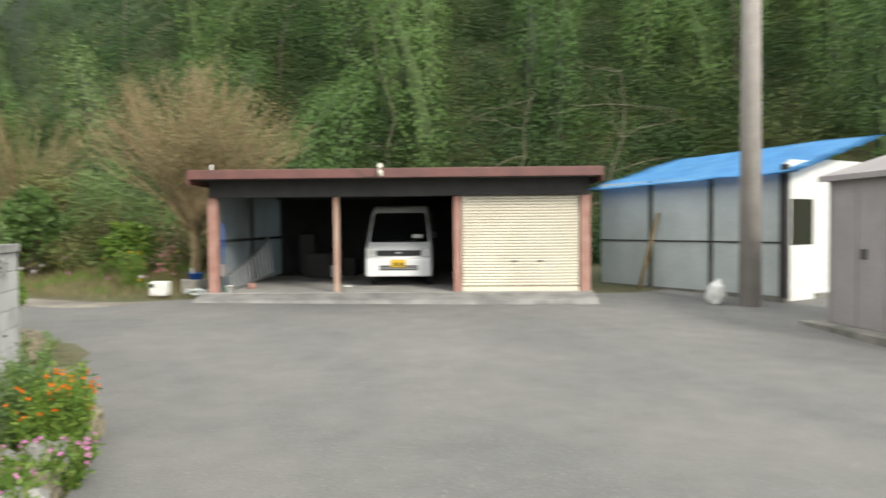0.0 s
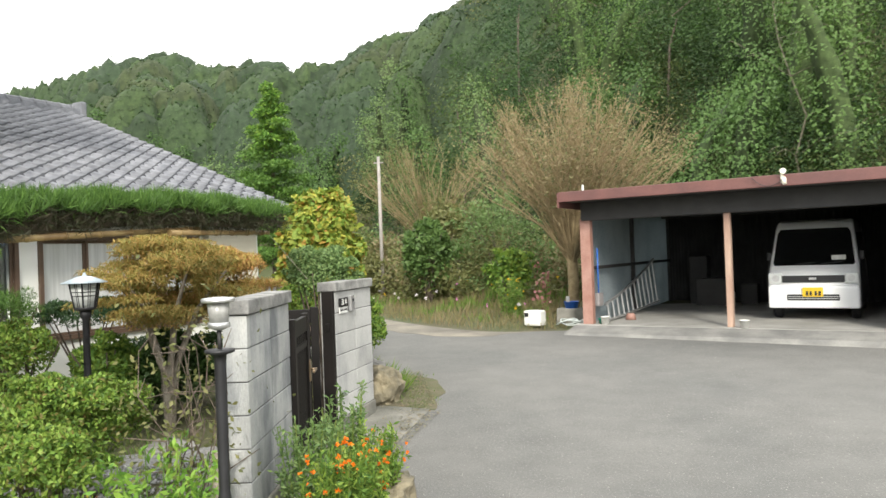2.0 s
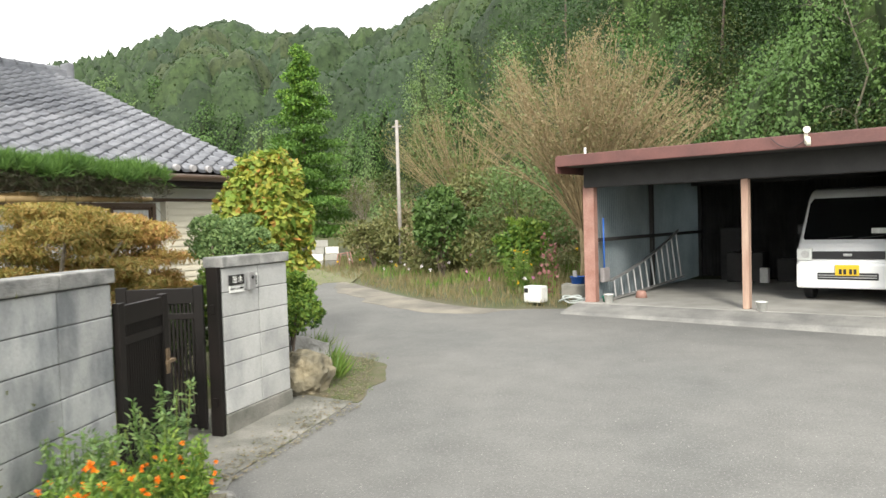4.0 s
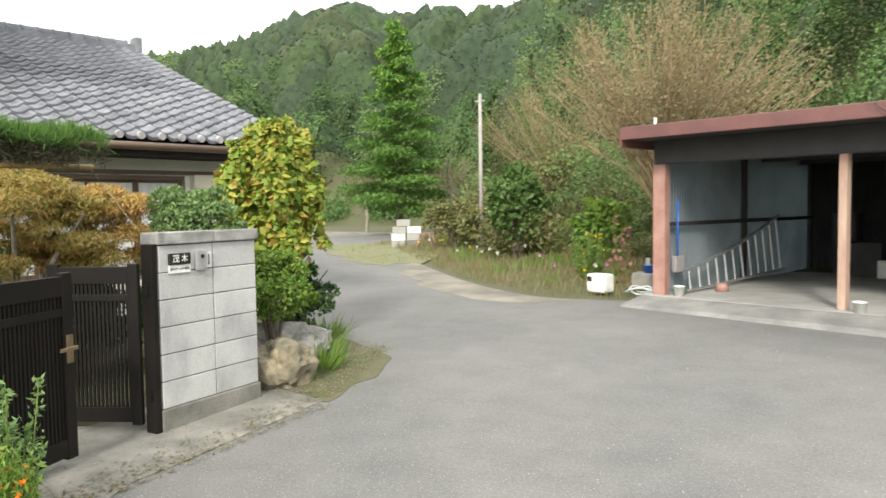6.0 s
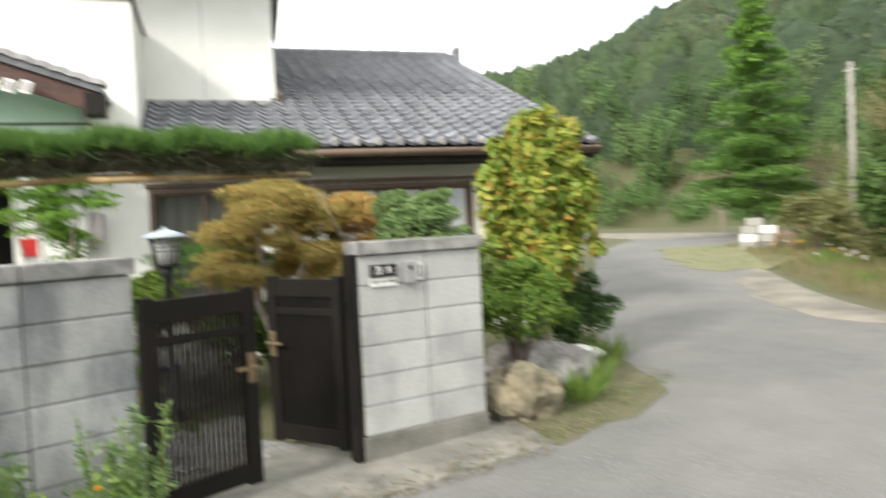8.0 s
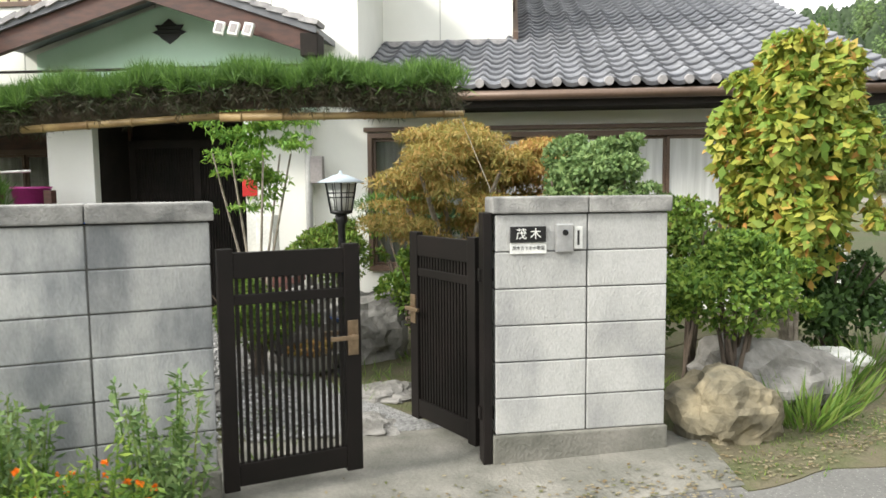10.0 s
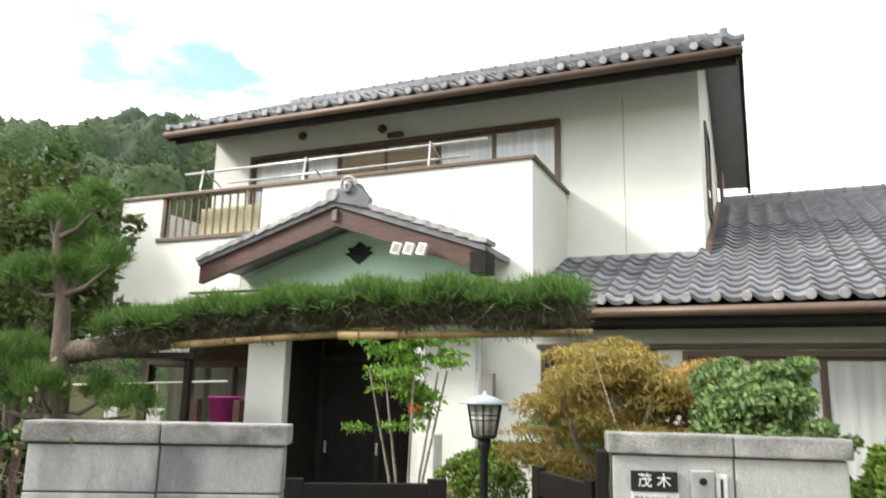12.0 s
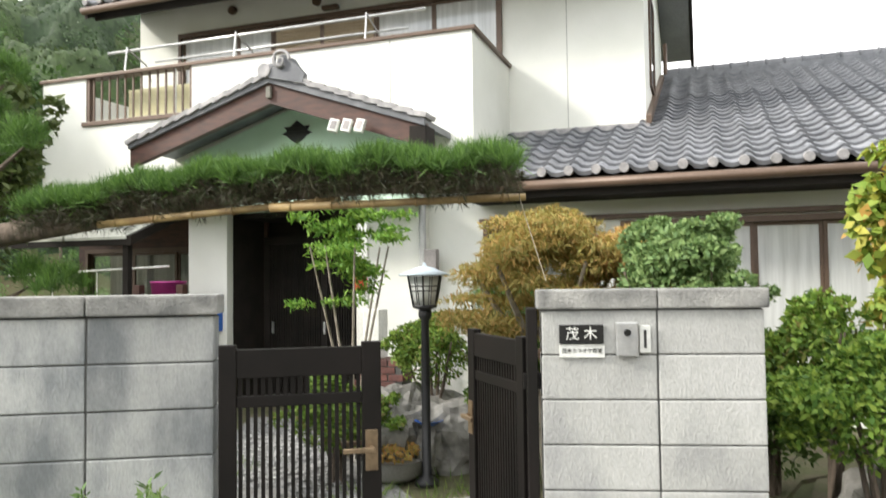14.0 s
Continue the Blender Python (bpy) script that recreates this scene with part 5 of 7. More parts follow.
        g1, g0 = dz1 / 0.42, dz0 / (r.ravel()[pick] * math.radians(0.22))
        lo.append(unit(np.stack([-(g1 * ux - g0 * uy), -(g1 * uy + g0 * ux), np.full(len(pick), 0.9)], axis=1)))
        ls.append(5 + (tone.ravel()[pick] * 4.99).astype(int))
        k += x.size
    lp, lo = np.concatenate(lp), np.concatenate(lo)
    dist = np.hypot(lp[:, 0], lp[:, 1] - 4)
    v, f = leaf_quads(lp, np.cross(lo, rng.normal(size=lp.shape)) + lo * 0.35, (0.16 + 0.0012 * dist) * rng.uniform(0.7, 1.3, len(lp)), 0.7, face=lo * 2, stray=0.3)
    vs.append(v)
    fs.append(f + k)
    sl.append(np.concatenate(ls))
    ob = raw("far_woods", np.concatenate(vs), np.concatenate(fs), CANOPY + [F_DARK, F_DARK, F_DULL, F_BLUE, F_DULL], None, np.concatenate(sl))
    tagged(ob, "closed dark green canopy of woods on the far hills", "woods", kind="stuff")


canopy()


def forest():
    """The woods on the hills, one mesh of leaf clumps on many crowns."""
    rng = np.random.default_rng(11)
    mats = [L_DARK, W_SHADE, W_BAMBOO, L_CEDAR, L_OLIVE, BARK, F_DARK, F_BLUE, F_OLIVE, W_PALE, W_FRESH] + SHADE_CORE
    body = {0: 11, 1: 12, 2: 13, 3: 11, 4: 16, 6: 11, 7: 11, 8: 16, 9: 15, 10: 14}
    vs, fs, sl, k = [], [], [], 0

    def add(vf, slot):
        nonlocal k
        vf = as_tris(*vf) if slot == 5 else vf if slot > 10 else small_leaves(*vf)
        vs.append(vf[0])
        fs.append(vf[1] + k)
        sl.append(np.full(len(vf[1]), slot))
        k += len(vf[0])

    def ball(detail):
        bm = bmesh.new()
        bmesh.ops.create_icosphere(bm, subdivisions=detail, radius=1.0)
        v, f = np.array([q.co[:] for q in bm.verts]), np.array([[q.index for q in p.verts] for p in bm.faces])
        bm.free()
        return v, f
    ball3 = ball(3)

    def lumps(d):
        """An uneven surface over the unit ways d."""
        k, ph = rng.normal(size=(5, 3)) * np.array([2.5, 3.5, 5.0, 7.0, 9.0])[:, None], rng.uniform(0, 6.283, 5)
        return 1 + np.sin(d @ k.T + ph) @ np.array([0.1, 0.1, 0.08, 0.07, 0.06]) + rng.normal(size=len(d)) * 0.05

    def cover(v, out, n, size, spread, hang=0.0):
        """Leaves lying on a mass of foliage, some standing off it."""
        i = rng.integers(0, len(v), n)
        o = unit(out[i])
        p = v[i] + np.cross(o, rng.normal(size=(n, 3))) * spread + o * (rng.random(n) * spread * 1.3)[:, None]
        along = np.cross(o, rng.normal(size=(n, 3))) + o * 0.4 + np.array([0, 0, -hang])
        return leaf_quads(p, along, size * rng.uniform(0.6, 1.4, n), 0.5, face=o + np.array([0, 0, 0.35]), stray=0.3)

    def masses(blobs, n, size, tone):
        """A broadleaf crown of several rounded masses."""
        vs_, os_ = [], []
        for x, y, z, rx, ry, rz in blobs:
            d = ball3[0] * lumps(ball3[0])[:, None] * np.array([rx, ry, rz])
            m = rng.integers(0, len(d), int(60 * (rx * ry + rx * rz)))
            vs_.append(d[m] * 0.88 + np.array([x, y, z]))
            os_.append(ball3[0][m])
        add(cover(np.concatenate(vs_), np.concatenate(os_), n, size, 0.24), tone)

    def plume(x, y, z, tall, n, size, tone):
        """One leafy bamboo culm that leans over at its tip, its leaves in hanging tiers."""
        d = ball3[0]
        q = (d[:, 2] + 1) / 2
        a, w = rng.uniform(0, 6.283), rng.uniform(0.85, 1.35)
        th = np.arctan2(d[:, 1], d[:, 0])
        flat = np.hypot(d[:, 0], d[:, 1])
        rad = w * (0.3 + 1.35 * q) * (1.03 - q) ** 0.7 * np.minimum(1, flat / 0.4)
        rad = rad * (lumps(d) + 0.22 * np.sin(q * tall * 4.2 + 2 * np.sin(th + a)))
        lean = rng.uniform(0.6, 1.7) * q ** 2.4
        out = np.stack([np.cos(th), np.sin(th), np.full(len(d), 0.25)], axis=1)
        # The core's dark colour stands in for shade between the leaves.
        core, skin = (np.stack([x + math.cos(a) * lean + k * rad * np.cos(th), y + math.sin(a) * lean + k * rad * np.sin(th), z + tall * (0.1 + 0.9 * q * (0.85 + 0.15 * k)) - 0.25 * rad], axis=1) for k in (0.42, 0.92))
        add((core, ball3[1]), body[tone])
        add(cover(skin, out, n, size, 0.26, 0.6), tone)
    spots = []
    tries = 0
    cells = {}
    while tries < 26000:
        tries += 1
        az = rng.uniform(-64, 66) if rng.random() < 0.86 else rng.uniform(100, 142)
        r = 17 + 115 * math.sqrt(rng.random())
        x, y = -r * math.sin(math.radians(az)), 4 + r * math.cos(math.radians(az))
        f, c, h, rr = (float(q) for q in hill(np.array(x), np.array(y)))
        if r < f + 0.5 or r > c + 7:
            continue
        gap = 2.6 if r < 50 else (3.0 if az > 40 else 3.7) + (r - 50) * 0.02
        key = (int(x // 3), int(y // 3))
        if any(math.hypot(x - p[0], y - p[1]) < gap for i in (-1, 0, 1) for j in (-1, 0, 1) for p in cells.get((key[0] + i, key[1] + j), ())):
            continue
        cells.setdefault(key, []).append((x, y))
        spots.append((x, y, r, az, (r - f) / (c - f)))
    for x, y, r, az, t in spots:
        z = g(x, y) - 0.3
        near = r < 48
        pat = noise.noise(Vector((x * 0.09, y * 0.09, 3.0)))
        grove = t < 0.34 and az > 14
        right = az < 4 or az > 90
        kind = 2 if (pat > 0.02 and t < 0.3 and az < 90) or (grove and rng.random() < 0.92) else 3 if pat < -0.25 and not t < 0.1 else 0
        if 40 < az < 90 and t > 0.4 and rng.random() < 0.2:
            kind = 3
        if right:
            kind = 2 if pat > -0.12 and t < 0.55 and az < 90 else 0
        if rng.random() < (0.04 if right else 0.12):
            kind = int(rng.choice([0, 1, 4, 3]))
        tall = rng.uniform(5.5, 9.5) if not near else rng.uniform(5, 10)
        size, n = (0.16, 3000) if r < 34 else (0.2, 2000) if near else (0.28 + (r - 48) * 0.0025, 900)
        if not near and (kind in (0, 1, 4) or t > 0.36 or (kind == 2 and not grove)):
            continue
        if kind in (0, 1, 4):
            tone = int(rng.choice((0, 8, 7, 7, 1) if right else (0, 7, 7, 8, 8, 0, 1))) if kind == 0 else kind
            w = rng.uniform(1.7, 2.9) if near else rng.uniform(2.2, 3.5)
            blobs = []
            for i in range(5):
                a, q = rng.uniform(0, 6.283), math.sqrt(rng.random())
                k_ = w * rng.uniform(0.36, 0.54)
                low = rng.uniform(0.4, 0.88) if near else 0.62 + 0.28 * (1 - q * q)
                blobs.append((x + math.cos(a) * q * w * 0.75, y + math.sin(a) * q * w * 0.75, z + tall * low, k_ * 1.15, k_ * 1.15, k_ * 0.85))
            blobs.append((x, y, z + tall * 0.34, w * 0.7, w * 0.7, tall * 0.3))
            masses(blobs, n, size, tone)
        elif kind == 2:
            tone = (2, 10, 1, 2)[int(rng.integers(4))] if right else (2, 9, 9, 1)[int(rng.integers(4))]
            for _ in range(2):
                plume(x + rng.normal() * 0.9, y + rng.normal() * 0.9, z, tall * rng.uniform(0.6, 1.0) * (1.15 if right else 0.8), int(n * 0.85), size, tone)
        else:
            tall *= 1.15
            blobs = [(x + rng.normal() * 0.12, y + rng.normal() * 0.12, z + tall * q, 1.7 * (1.04 - q), 1.7 * (1.04 - q), tall * 0.09) for q in (0.15, 0.27, 0.4, 0.52, 0.63, 0.74, 0.84, 0.93)]
            add(crown(blobs, n, size * 0.85, 0.5, 0.55, droop=0.35, stray=0.25), 3)
        if near and kind != 2 and rng.random() < 0.4:
            lean = rng.normal(size=2) * 0.5
            segs = limb([(x, y, z), (x + lean[0] * 0.4, y + lean[1] * 0.4, z + tall * 0.45), (x + lean[0], y + lean[1], z + tall * 0.6)], 0.07, 0.025)
            for _ in range(1):
                q = rng.uniform(0.35, 0.7)
                a = rng.uniform(0, 6.28)
                b0 = (x + lean[0] * q, y + lean[1] * q, z + tall * q)
                segs += limb([b0, (b0[0] + math.cos(a) * 1.2, b0[1] + math.sin(a) * 1.2, b0[2] + 0.9)], 0.03, 0.01)
            add(tubes(segs, 5), 5)
    for _ in range(1300):
        az = rng.uniform(-64, 66) if rng.random() < 0.9 else rng.uniform(100, 142)
        f = float(np.interp(az, AZ, FOOT))
        r = f - 1.5 + 26 * rng.random() ** 1.5
        x, y = -r * math.sin(math.radians(az)), 4 + r * math.cos(math.radians(az))
        w, hh = rng.uniform(0.7, 1.5), rng.uniform(0.6, 1.6)
        z = g(x, y)
        pat = noise.noise(Vector((x * 0.13, y * 0.13, 8.0)))
        # Below azimuth 4 only dark leaves, whose colour stands in for woodland shade.
        kind = (7 if pat > 0.1 else 6) if az < 4 else 2 if pat > 0.24 else 8 if pat > 0.02 else 7 if pat > -0.2 else 6
        n = 520 if r < 40 else 180
        add(crown([(x + rng.normal() * 0.3, y + rng.normal() * 0.3, z + hh * 0.45, w * 0.8, w * 0.8, hh * 0.65), (x + rng.normal() * 0.6, y + rng.normal() * 0.6, z + hh * 0.6, w * 0.6, w * 0.6, hh * 0.5)], n, 0.14 if r < 40 else 0.26, 0.6, 0.6, stray=0.2), kind)
    for _ in range(420):
        az = rng.uniform(-52, -2)
        r = float(np.interp(az, AZ, FOOT)) + 14 * rng.random()
        x, y = -r * math.sin(math.radians(az)), 4 + r * math.cos(math.radians(az))
        w, hh = rng.uniform(1.0, 1.8), rng.uniform(1.4, 2.8)
        add(crown([(x, y, g(x, y) + hh * 0.4, w, w, hh * 0.65)], 620, 0.12, 0.6, 0.6, stray=0.2), int(rng.choice((1, 7, 8, 6))))
    ob = raw("woods", np.concatenate(vs), np.concatenate(fs), mats, None, np.concatenate(sl))
    tagged(ob, "dense mixed woods of broadleaf trees, cedars and bamboo", "woods", kind="stuff")


forest()


def plant(name, x, y, z, label, category, stems, leaves_, trunk_mat=BARK, leaf_mat=L_MID, extra=()):
    """A plant standing at (x, y, z); stems are tube rows and leaves a (verts, faces) pair, both in local metres."""
    t = thing(name, pose(x, y, z), label, category)
    if stems:
        v, f = tubes(stems, 7)
        raw("trunk" if category == "tree" else "branchwork", v, f, [trunk_mat], t, smooth=True)
    if leaves_ is not None:
        raw("crown" if category == "tree" else "foliage", *leaves_, [leaf_mat], t)
    for nm, vf, mt in extra:
        raw(nm, *vf, [mt], t)
    return t


def bush_stems(n, r, h, rr=0.02):
    out = []
    for _ in range(n):
        a, q = random.uniform(0, 6.283), random.uniform(0.3, 0.85)
        out += limb([(random.uniform(-0.05, 0.05), random.uniform(-0.05, 0.05), -0.05), (math.cos(a) * r * q * 0.35, math.sin(a) * r * q * 0.35, h * 0.45), (math.cos(a) * r * q, math.sin(a) * r * q, h * 0.85)], rr, rr * 0.3)
    return out


def bumpy(rx, ry, rz, cz, n=9, seed=1):
    """Blobs that together make an uneven dome."""
    rg = random.Random(seed)
    out = [(0, 0, cz, rx * 0.72, ry * 0.72, rz * 0.75)]
    for _ in range(n):
        a, e = rg.uniform(0, 6.283), rg.uniform(-0.2, 1.3)
        k = rg.uniform(0.5, 0.8)
        out.append((math.cos(a) * math.cos(e) * rx * k, math.sin(a) * math.cos(e) * ry * k, cz + math.sin(e) * rz * k, rx * rg.uniform(0.2, 0.42), ry * rg.uniform(0.2, 0.42), rz * rg.uniform(0.2, 0.42)))
    for _ in range(n + 6):
        a, e, k, q = rg.uniform(0, 6.283), rg.uniform(-0.3, 1.4), rg.uniform(0.85, 1.08), rg.uniform(0.08, 0.17)
        out.append((math.cos(a) * math.cos(e) * rx * k, math.sin(a) * math.cos(e) * ry * k, cz + math.sin(e) * rz * k, rx * q, ry * q, rz * q))
    return out


def shrub(name, x, y, rx, ry, z0, z1, n, size, mat, label, category="shrub", aspect=0.5, seed=1, droop=0.0, stems=7):
    z = g(x, y)
    h = z1 - z
    plant(name, x, y, z, label, category, bush_stems(stems, max(rx, ry), h), crown(bumpy(rx, ry, (z1 - z0) / 2, (z0 + z1) / 2 - z, seed=seed), n, size, aspect, 0.55, droop), leaf_mat=mat)


# pine with its long branch trained over the gate
def pine():
    t = thing("pine_tree", pose(-3.5, 3.9, 0.05), "trained garden pine with one long branch over the gate", "tree")
    o = Vector((-3.3, 3.9, 0))
    end = Vector((-2.58, 7.2, 1.97)) - o
    stem = [(0.02, -0.26, -0.05), (0.08, -0.22, 0.6), (0.05, -0.16, 1.37), (0.05, -0.16, 1.55), (0.05, -0.20, 1.79), (0.05, -0.21, 1.98), (0.05, -0.23, 2.20), (0.05, -0.29, 2.36), (0.05, -0.32, 2.62), (0.05, -0.31, 2.76)]
    segs = limb(stem, 0.085, 0.03)
    line = [Vector((0.0, -0.2, 1.8)), Vector((0.1, 0.45, 1.87)), Vector((0.25, 1.2, 1.96)), Vector((0.42, 1.9, 2.0)), Vector((0.58, 2.6, 2.0)), end]
    segs += limb(line, 0.085, 0.02)
    pads = []
    for i in range(150):
        q = 0.1 + 0.9 * random.random()
        k = min(int(q * 5), 4)
        p = line[k].lerp(line[k + 1], q * 5 - k)
        pads.append((p, 0.0))
        side = random.uniform(-0.3, 0.3)
        segs += limb([p, p + Vector((side * 0.9, random.uniform(-0.1, 0.15), 0.07))], 0.012, 0.005)
    tufts, rise = [], []
    for _ in range(1800):
        q = 0.14 + 0.88 * random.random()
        k = min(int(q * 5), 4)
        p = line[k].lerp(line[k + 1], q * 5 - k)
        s = random.uniform(-1, 1)
        tufts.append(p + Vector((s * 0.3, random.uniform(-0.06, 0.06), 0.135 - 0.06 * s * s + random.uniform(-0.03, 0.03) + 0.025 * math.sin(q * 40))))
        rise.append(1.0)
    for cx, cy, cz, r in ((0.05, -0.40, 2.77, 0.17), (0.15, 0.02, 2.82, 0.16), (-0.10, -0.27, 2.62, 0.14), (0.15, -0.50, 2.29, 0.17), (0.05, -0.32, 2.29, 0.20), (-0.05, -0.19, 2.38, 0.15), (0.20, 0.20, 2.39, 0.13), (0.20, -0.61, 1.71, 0.19), (-0.05, -0.57, 1.75, 0.19), (0.15, -0.43, 1.58, 0.19), (0.05, -0.64, 1.43, 0.17), (0.20, -0.19, 1.51, 0.17), (0.15, 0.43, 1.40, 0.17), (-0.05, 0.08, 1.48, 0.11)):
        for _ in range(int(1300 * r * r) + 30):
            a, q = random.uniform(0, 6.283), math.sqrt(random.random())
            tufts.append(Vector((cx + math.cos(a) * q * r, cy + math.sin(a) * q * r, cz + 0.12 * (1 - q * q) + random.uniform(-0.05, 0.05))))
        root = min(stem, key=lambda q: abs(q[2] - cz + 0.15))
        segs += limb([root, (root[0] + (cx - root[0]) * 0.5, root[1] + (cy - root[1]) * 0.5, (root[2] + cz) / 2 - 0.05), (cx, cy, cz - 0.02)], 0.026, 0.008)
    p = np.repeat(np.array([q[:] for q in tufts]), 18, axis=0)
    d = RNG.normal(size=p.shape) * 0.5 + np.array([0, 0, 0.85])
    v, f = leaf_quads(p, d, 0.085 + 0.05 * RNG.random(len(p)), 0.045)
    raw("needles", v, f, [L_PINE], t)
    # Lower needles in the darker colour, as painted shade on the branch's underside.
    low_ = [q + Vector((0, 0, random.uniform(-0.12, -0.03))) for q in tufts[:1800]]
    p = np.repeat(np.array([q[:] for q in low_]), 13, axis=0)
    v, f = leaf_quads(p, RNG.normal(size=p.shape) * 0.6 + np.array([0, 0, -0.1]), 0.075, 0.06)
    raw("underside_needles", v, f, [L_PINEDARK], t)
    v, f = tubes(segs, 7)
    raw("trunk", v, f, [BARK], t, smooth=True)
    bp = thing("bamboo_support", pose(-0.2, 0, 0.05), "bamboo poles tied under the pine branch", "pole")
    base = [Vector((-2.95, 4.7, 1.84)), Vector((-2.62, 6.1, 1.92)), Vector((-2.54, 7.34, 1.915))]
    for a, b in ((base[0], base[1] + Vector((0, 0.2, 0.01))), (base[1] - Vector((0, 0.2, 0.03)), base[2])):
        bm = bmesh.new()
        cyl(bm, a, b, 0.024, 0.02, 10)
        for i in range(6):
            c = a.lerp(b, (i + 0.5) / 6)
            cyl(bm, c - (b - a).normalized() * 0.006, c + (b - a).normalized() * 0.006, 0.027, 0.027, 10)
        part("pole", bm, BAMBOO, bp)
    v, f = tubes([(-2.54, 7.3, 1.93, -2.19, 7.42, 1.46, 0.0022, 0.0022)], 5)
    raw("tie_cord", v, f, [PALEBARK], bp)


pine()
# laceleaf maple, two low domes
mz = 0.02
def pads(rx, ry, z0, z1, n, seed):
    """Thin drooping leaf layers that together make a dome."""
    rg = random.Random(seed)
    out = []
    for _ in range(n):
        q, a = rg.random(), rg.uniform(0, 6.283)
        k = math.sqrt(max(0.0, 1 - q * q)) * rg.uniform(0.35, 0.9)
        out.append((math.cos(a) * rx * k, math.sin(a) * ry * k, z0 + (z1 - z0) * q, rx * rg.uniform(0.2, 0.34), ry * rg.uniform(0.2, 0.34), rg.uniform(0.05, 0.1)))
    return out


blobs = pads(0.95, 0.7, 1.1, 1.97, 78, 3)
st = []
for a in (0.4, 1.9, 3.2, 4.6, 5.6):
    st += limb([(0, 0, -0.05), (0.06 * math.cos(a), 0.06 * math.sin(a), 0.6), (0.3 * math.cos(a), 0.3 * math.sin(a), 1.2), (0.62 * math.cos(a), 0.55 * math.sin(a), 1.6)], 0.05, 0.012)
st += limb([(0.1, 0.1, 0.9), (0.2, 0.5, 1.25), (0.25, 0.8, 1.5)], 0.03, 0.012)
side = [(b[0] + 0.25, b[1] + 0.62, b[2] - 0.03, *b[3:]) for b in pads(0.65, 0.7, 1.1, 1.82, 46, 4)]
plant("maple_tree", -4.0, 7.52, mz, "laceleaf maple turning orange, grown as low domes", "tree", st, crown(blobs, 36000, 0.054, 0.2, 0.12, 0.55), PALEBARK, L_MAPLE,
      [("orange_leaves", crown(side, 21000, 0.054, 0.2, 0.12, 0.55), L_ORANGE)])
shrub("clipped_shrub", -2.56, 8.1, 0.4, 0.4, 1.2, 1.82, 12000, 0.034, L_GREY, "clipped grey-green dome shrub behind the wall", aspect=0.55, seed=5)
shrub("azalea_bush", -2.55, 9.05, 0.48, 0.5, 0.48, 1.2, 14000, 0.046, L_AZALEA, "green azalea bush beside the block wall", seed=6)
# tall yellow-green bush
yb = bumpy(0.52, 0.56, 0.6, 1.1, 10, 17) + bumpy(0.58, 0.62, 0.9, 1.55, 16, 7) + bumpy(0.5, 0.52, 0.48, 2.02, 10, 8)
plant("katsura_bush", -3.35, 9.98, 0.09, "tall bush with yellow-green leaves turning red", "shrub", bush_stems(9, 0.5, 2.3, 0.025), crown(yb, 16500, 0.094, 0.6, 0.5, 0.5, stray=0.35), PALEBARK, L_YELLOW)
shrub("dark_bush", -3.6, 10.5, 0.55, 0.6, 0.05, 1.05, 4500, 0.07, L_DARK, "dark low bush at the foot of the yellow bush", seed=9)
# nandina with slender stems
nandina = plant("nandina", -5.05, 5.9, 0.02, "slender nandina with bright green leaves by the porch", "shrub", None,
                crown([(random.gauss(0, 0.15), random.gauss(0, 0.2), 1.2 + 0.95 * random.random() ** 0.6, 0.1, 0.15, 0.045) for _ in range(52)], 3600, 0.07, 0.28, 0.1, 0.15), PALEBARK, L_BRIGHT)
for a, b in ((1, 0.3), (-0.8, 0.6), (0.1, -1), (-0.3, 0.9), (0.6, -0.5)):
    raw("stem", *pipe([(a * 0.05, b * 0.05, -0.02), (a * 0.15, b * 0.15, 0.9), (a * 0.35, b * 0.35, 1.8)], 0.016, 0.008, 7), [PALEBARK], nandina)
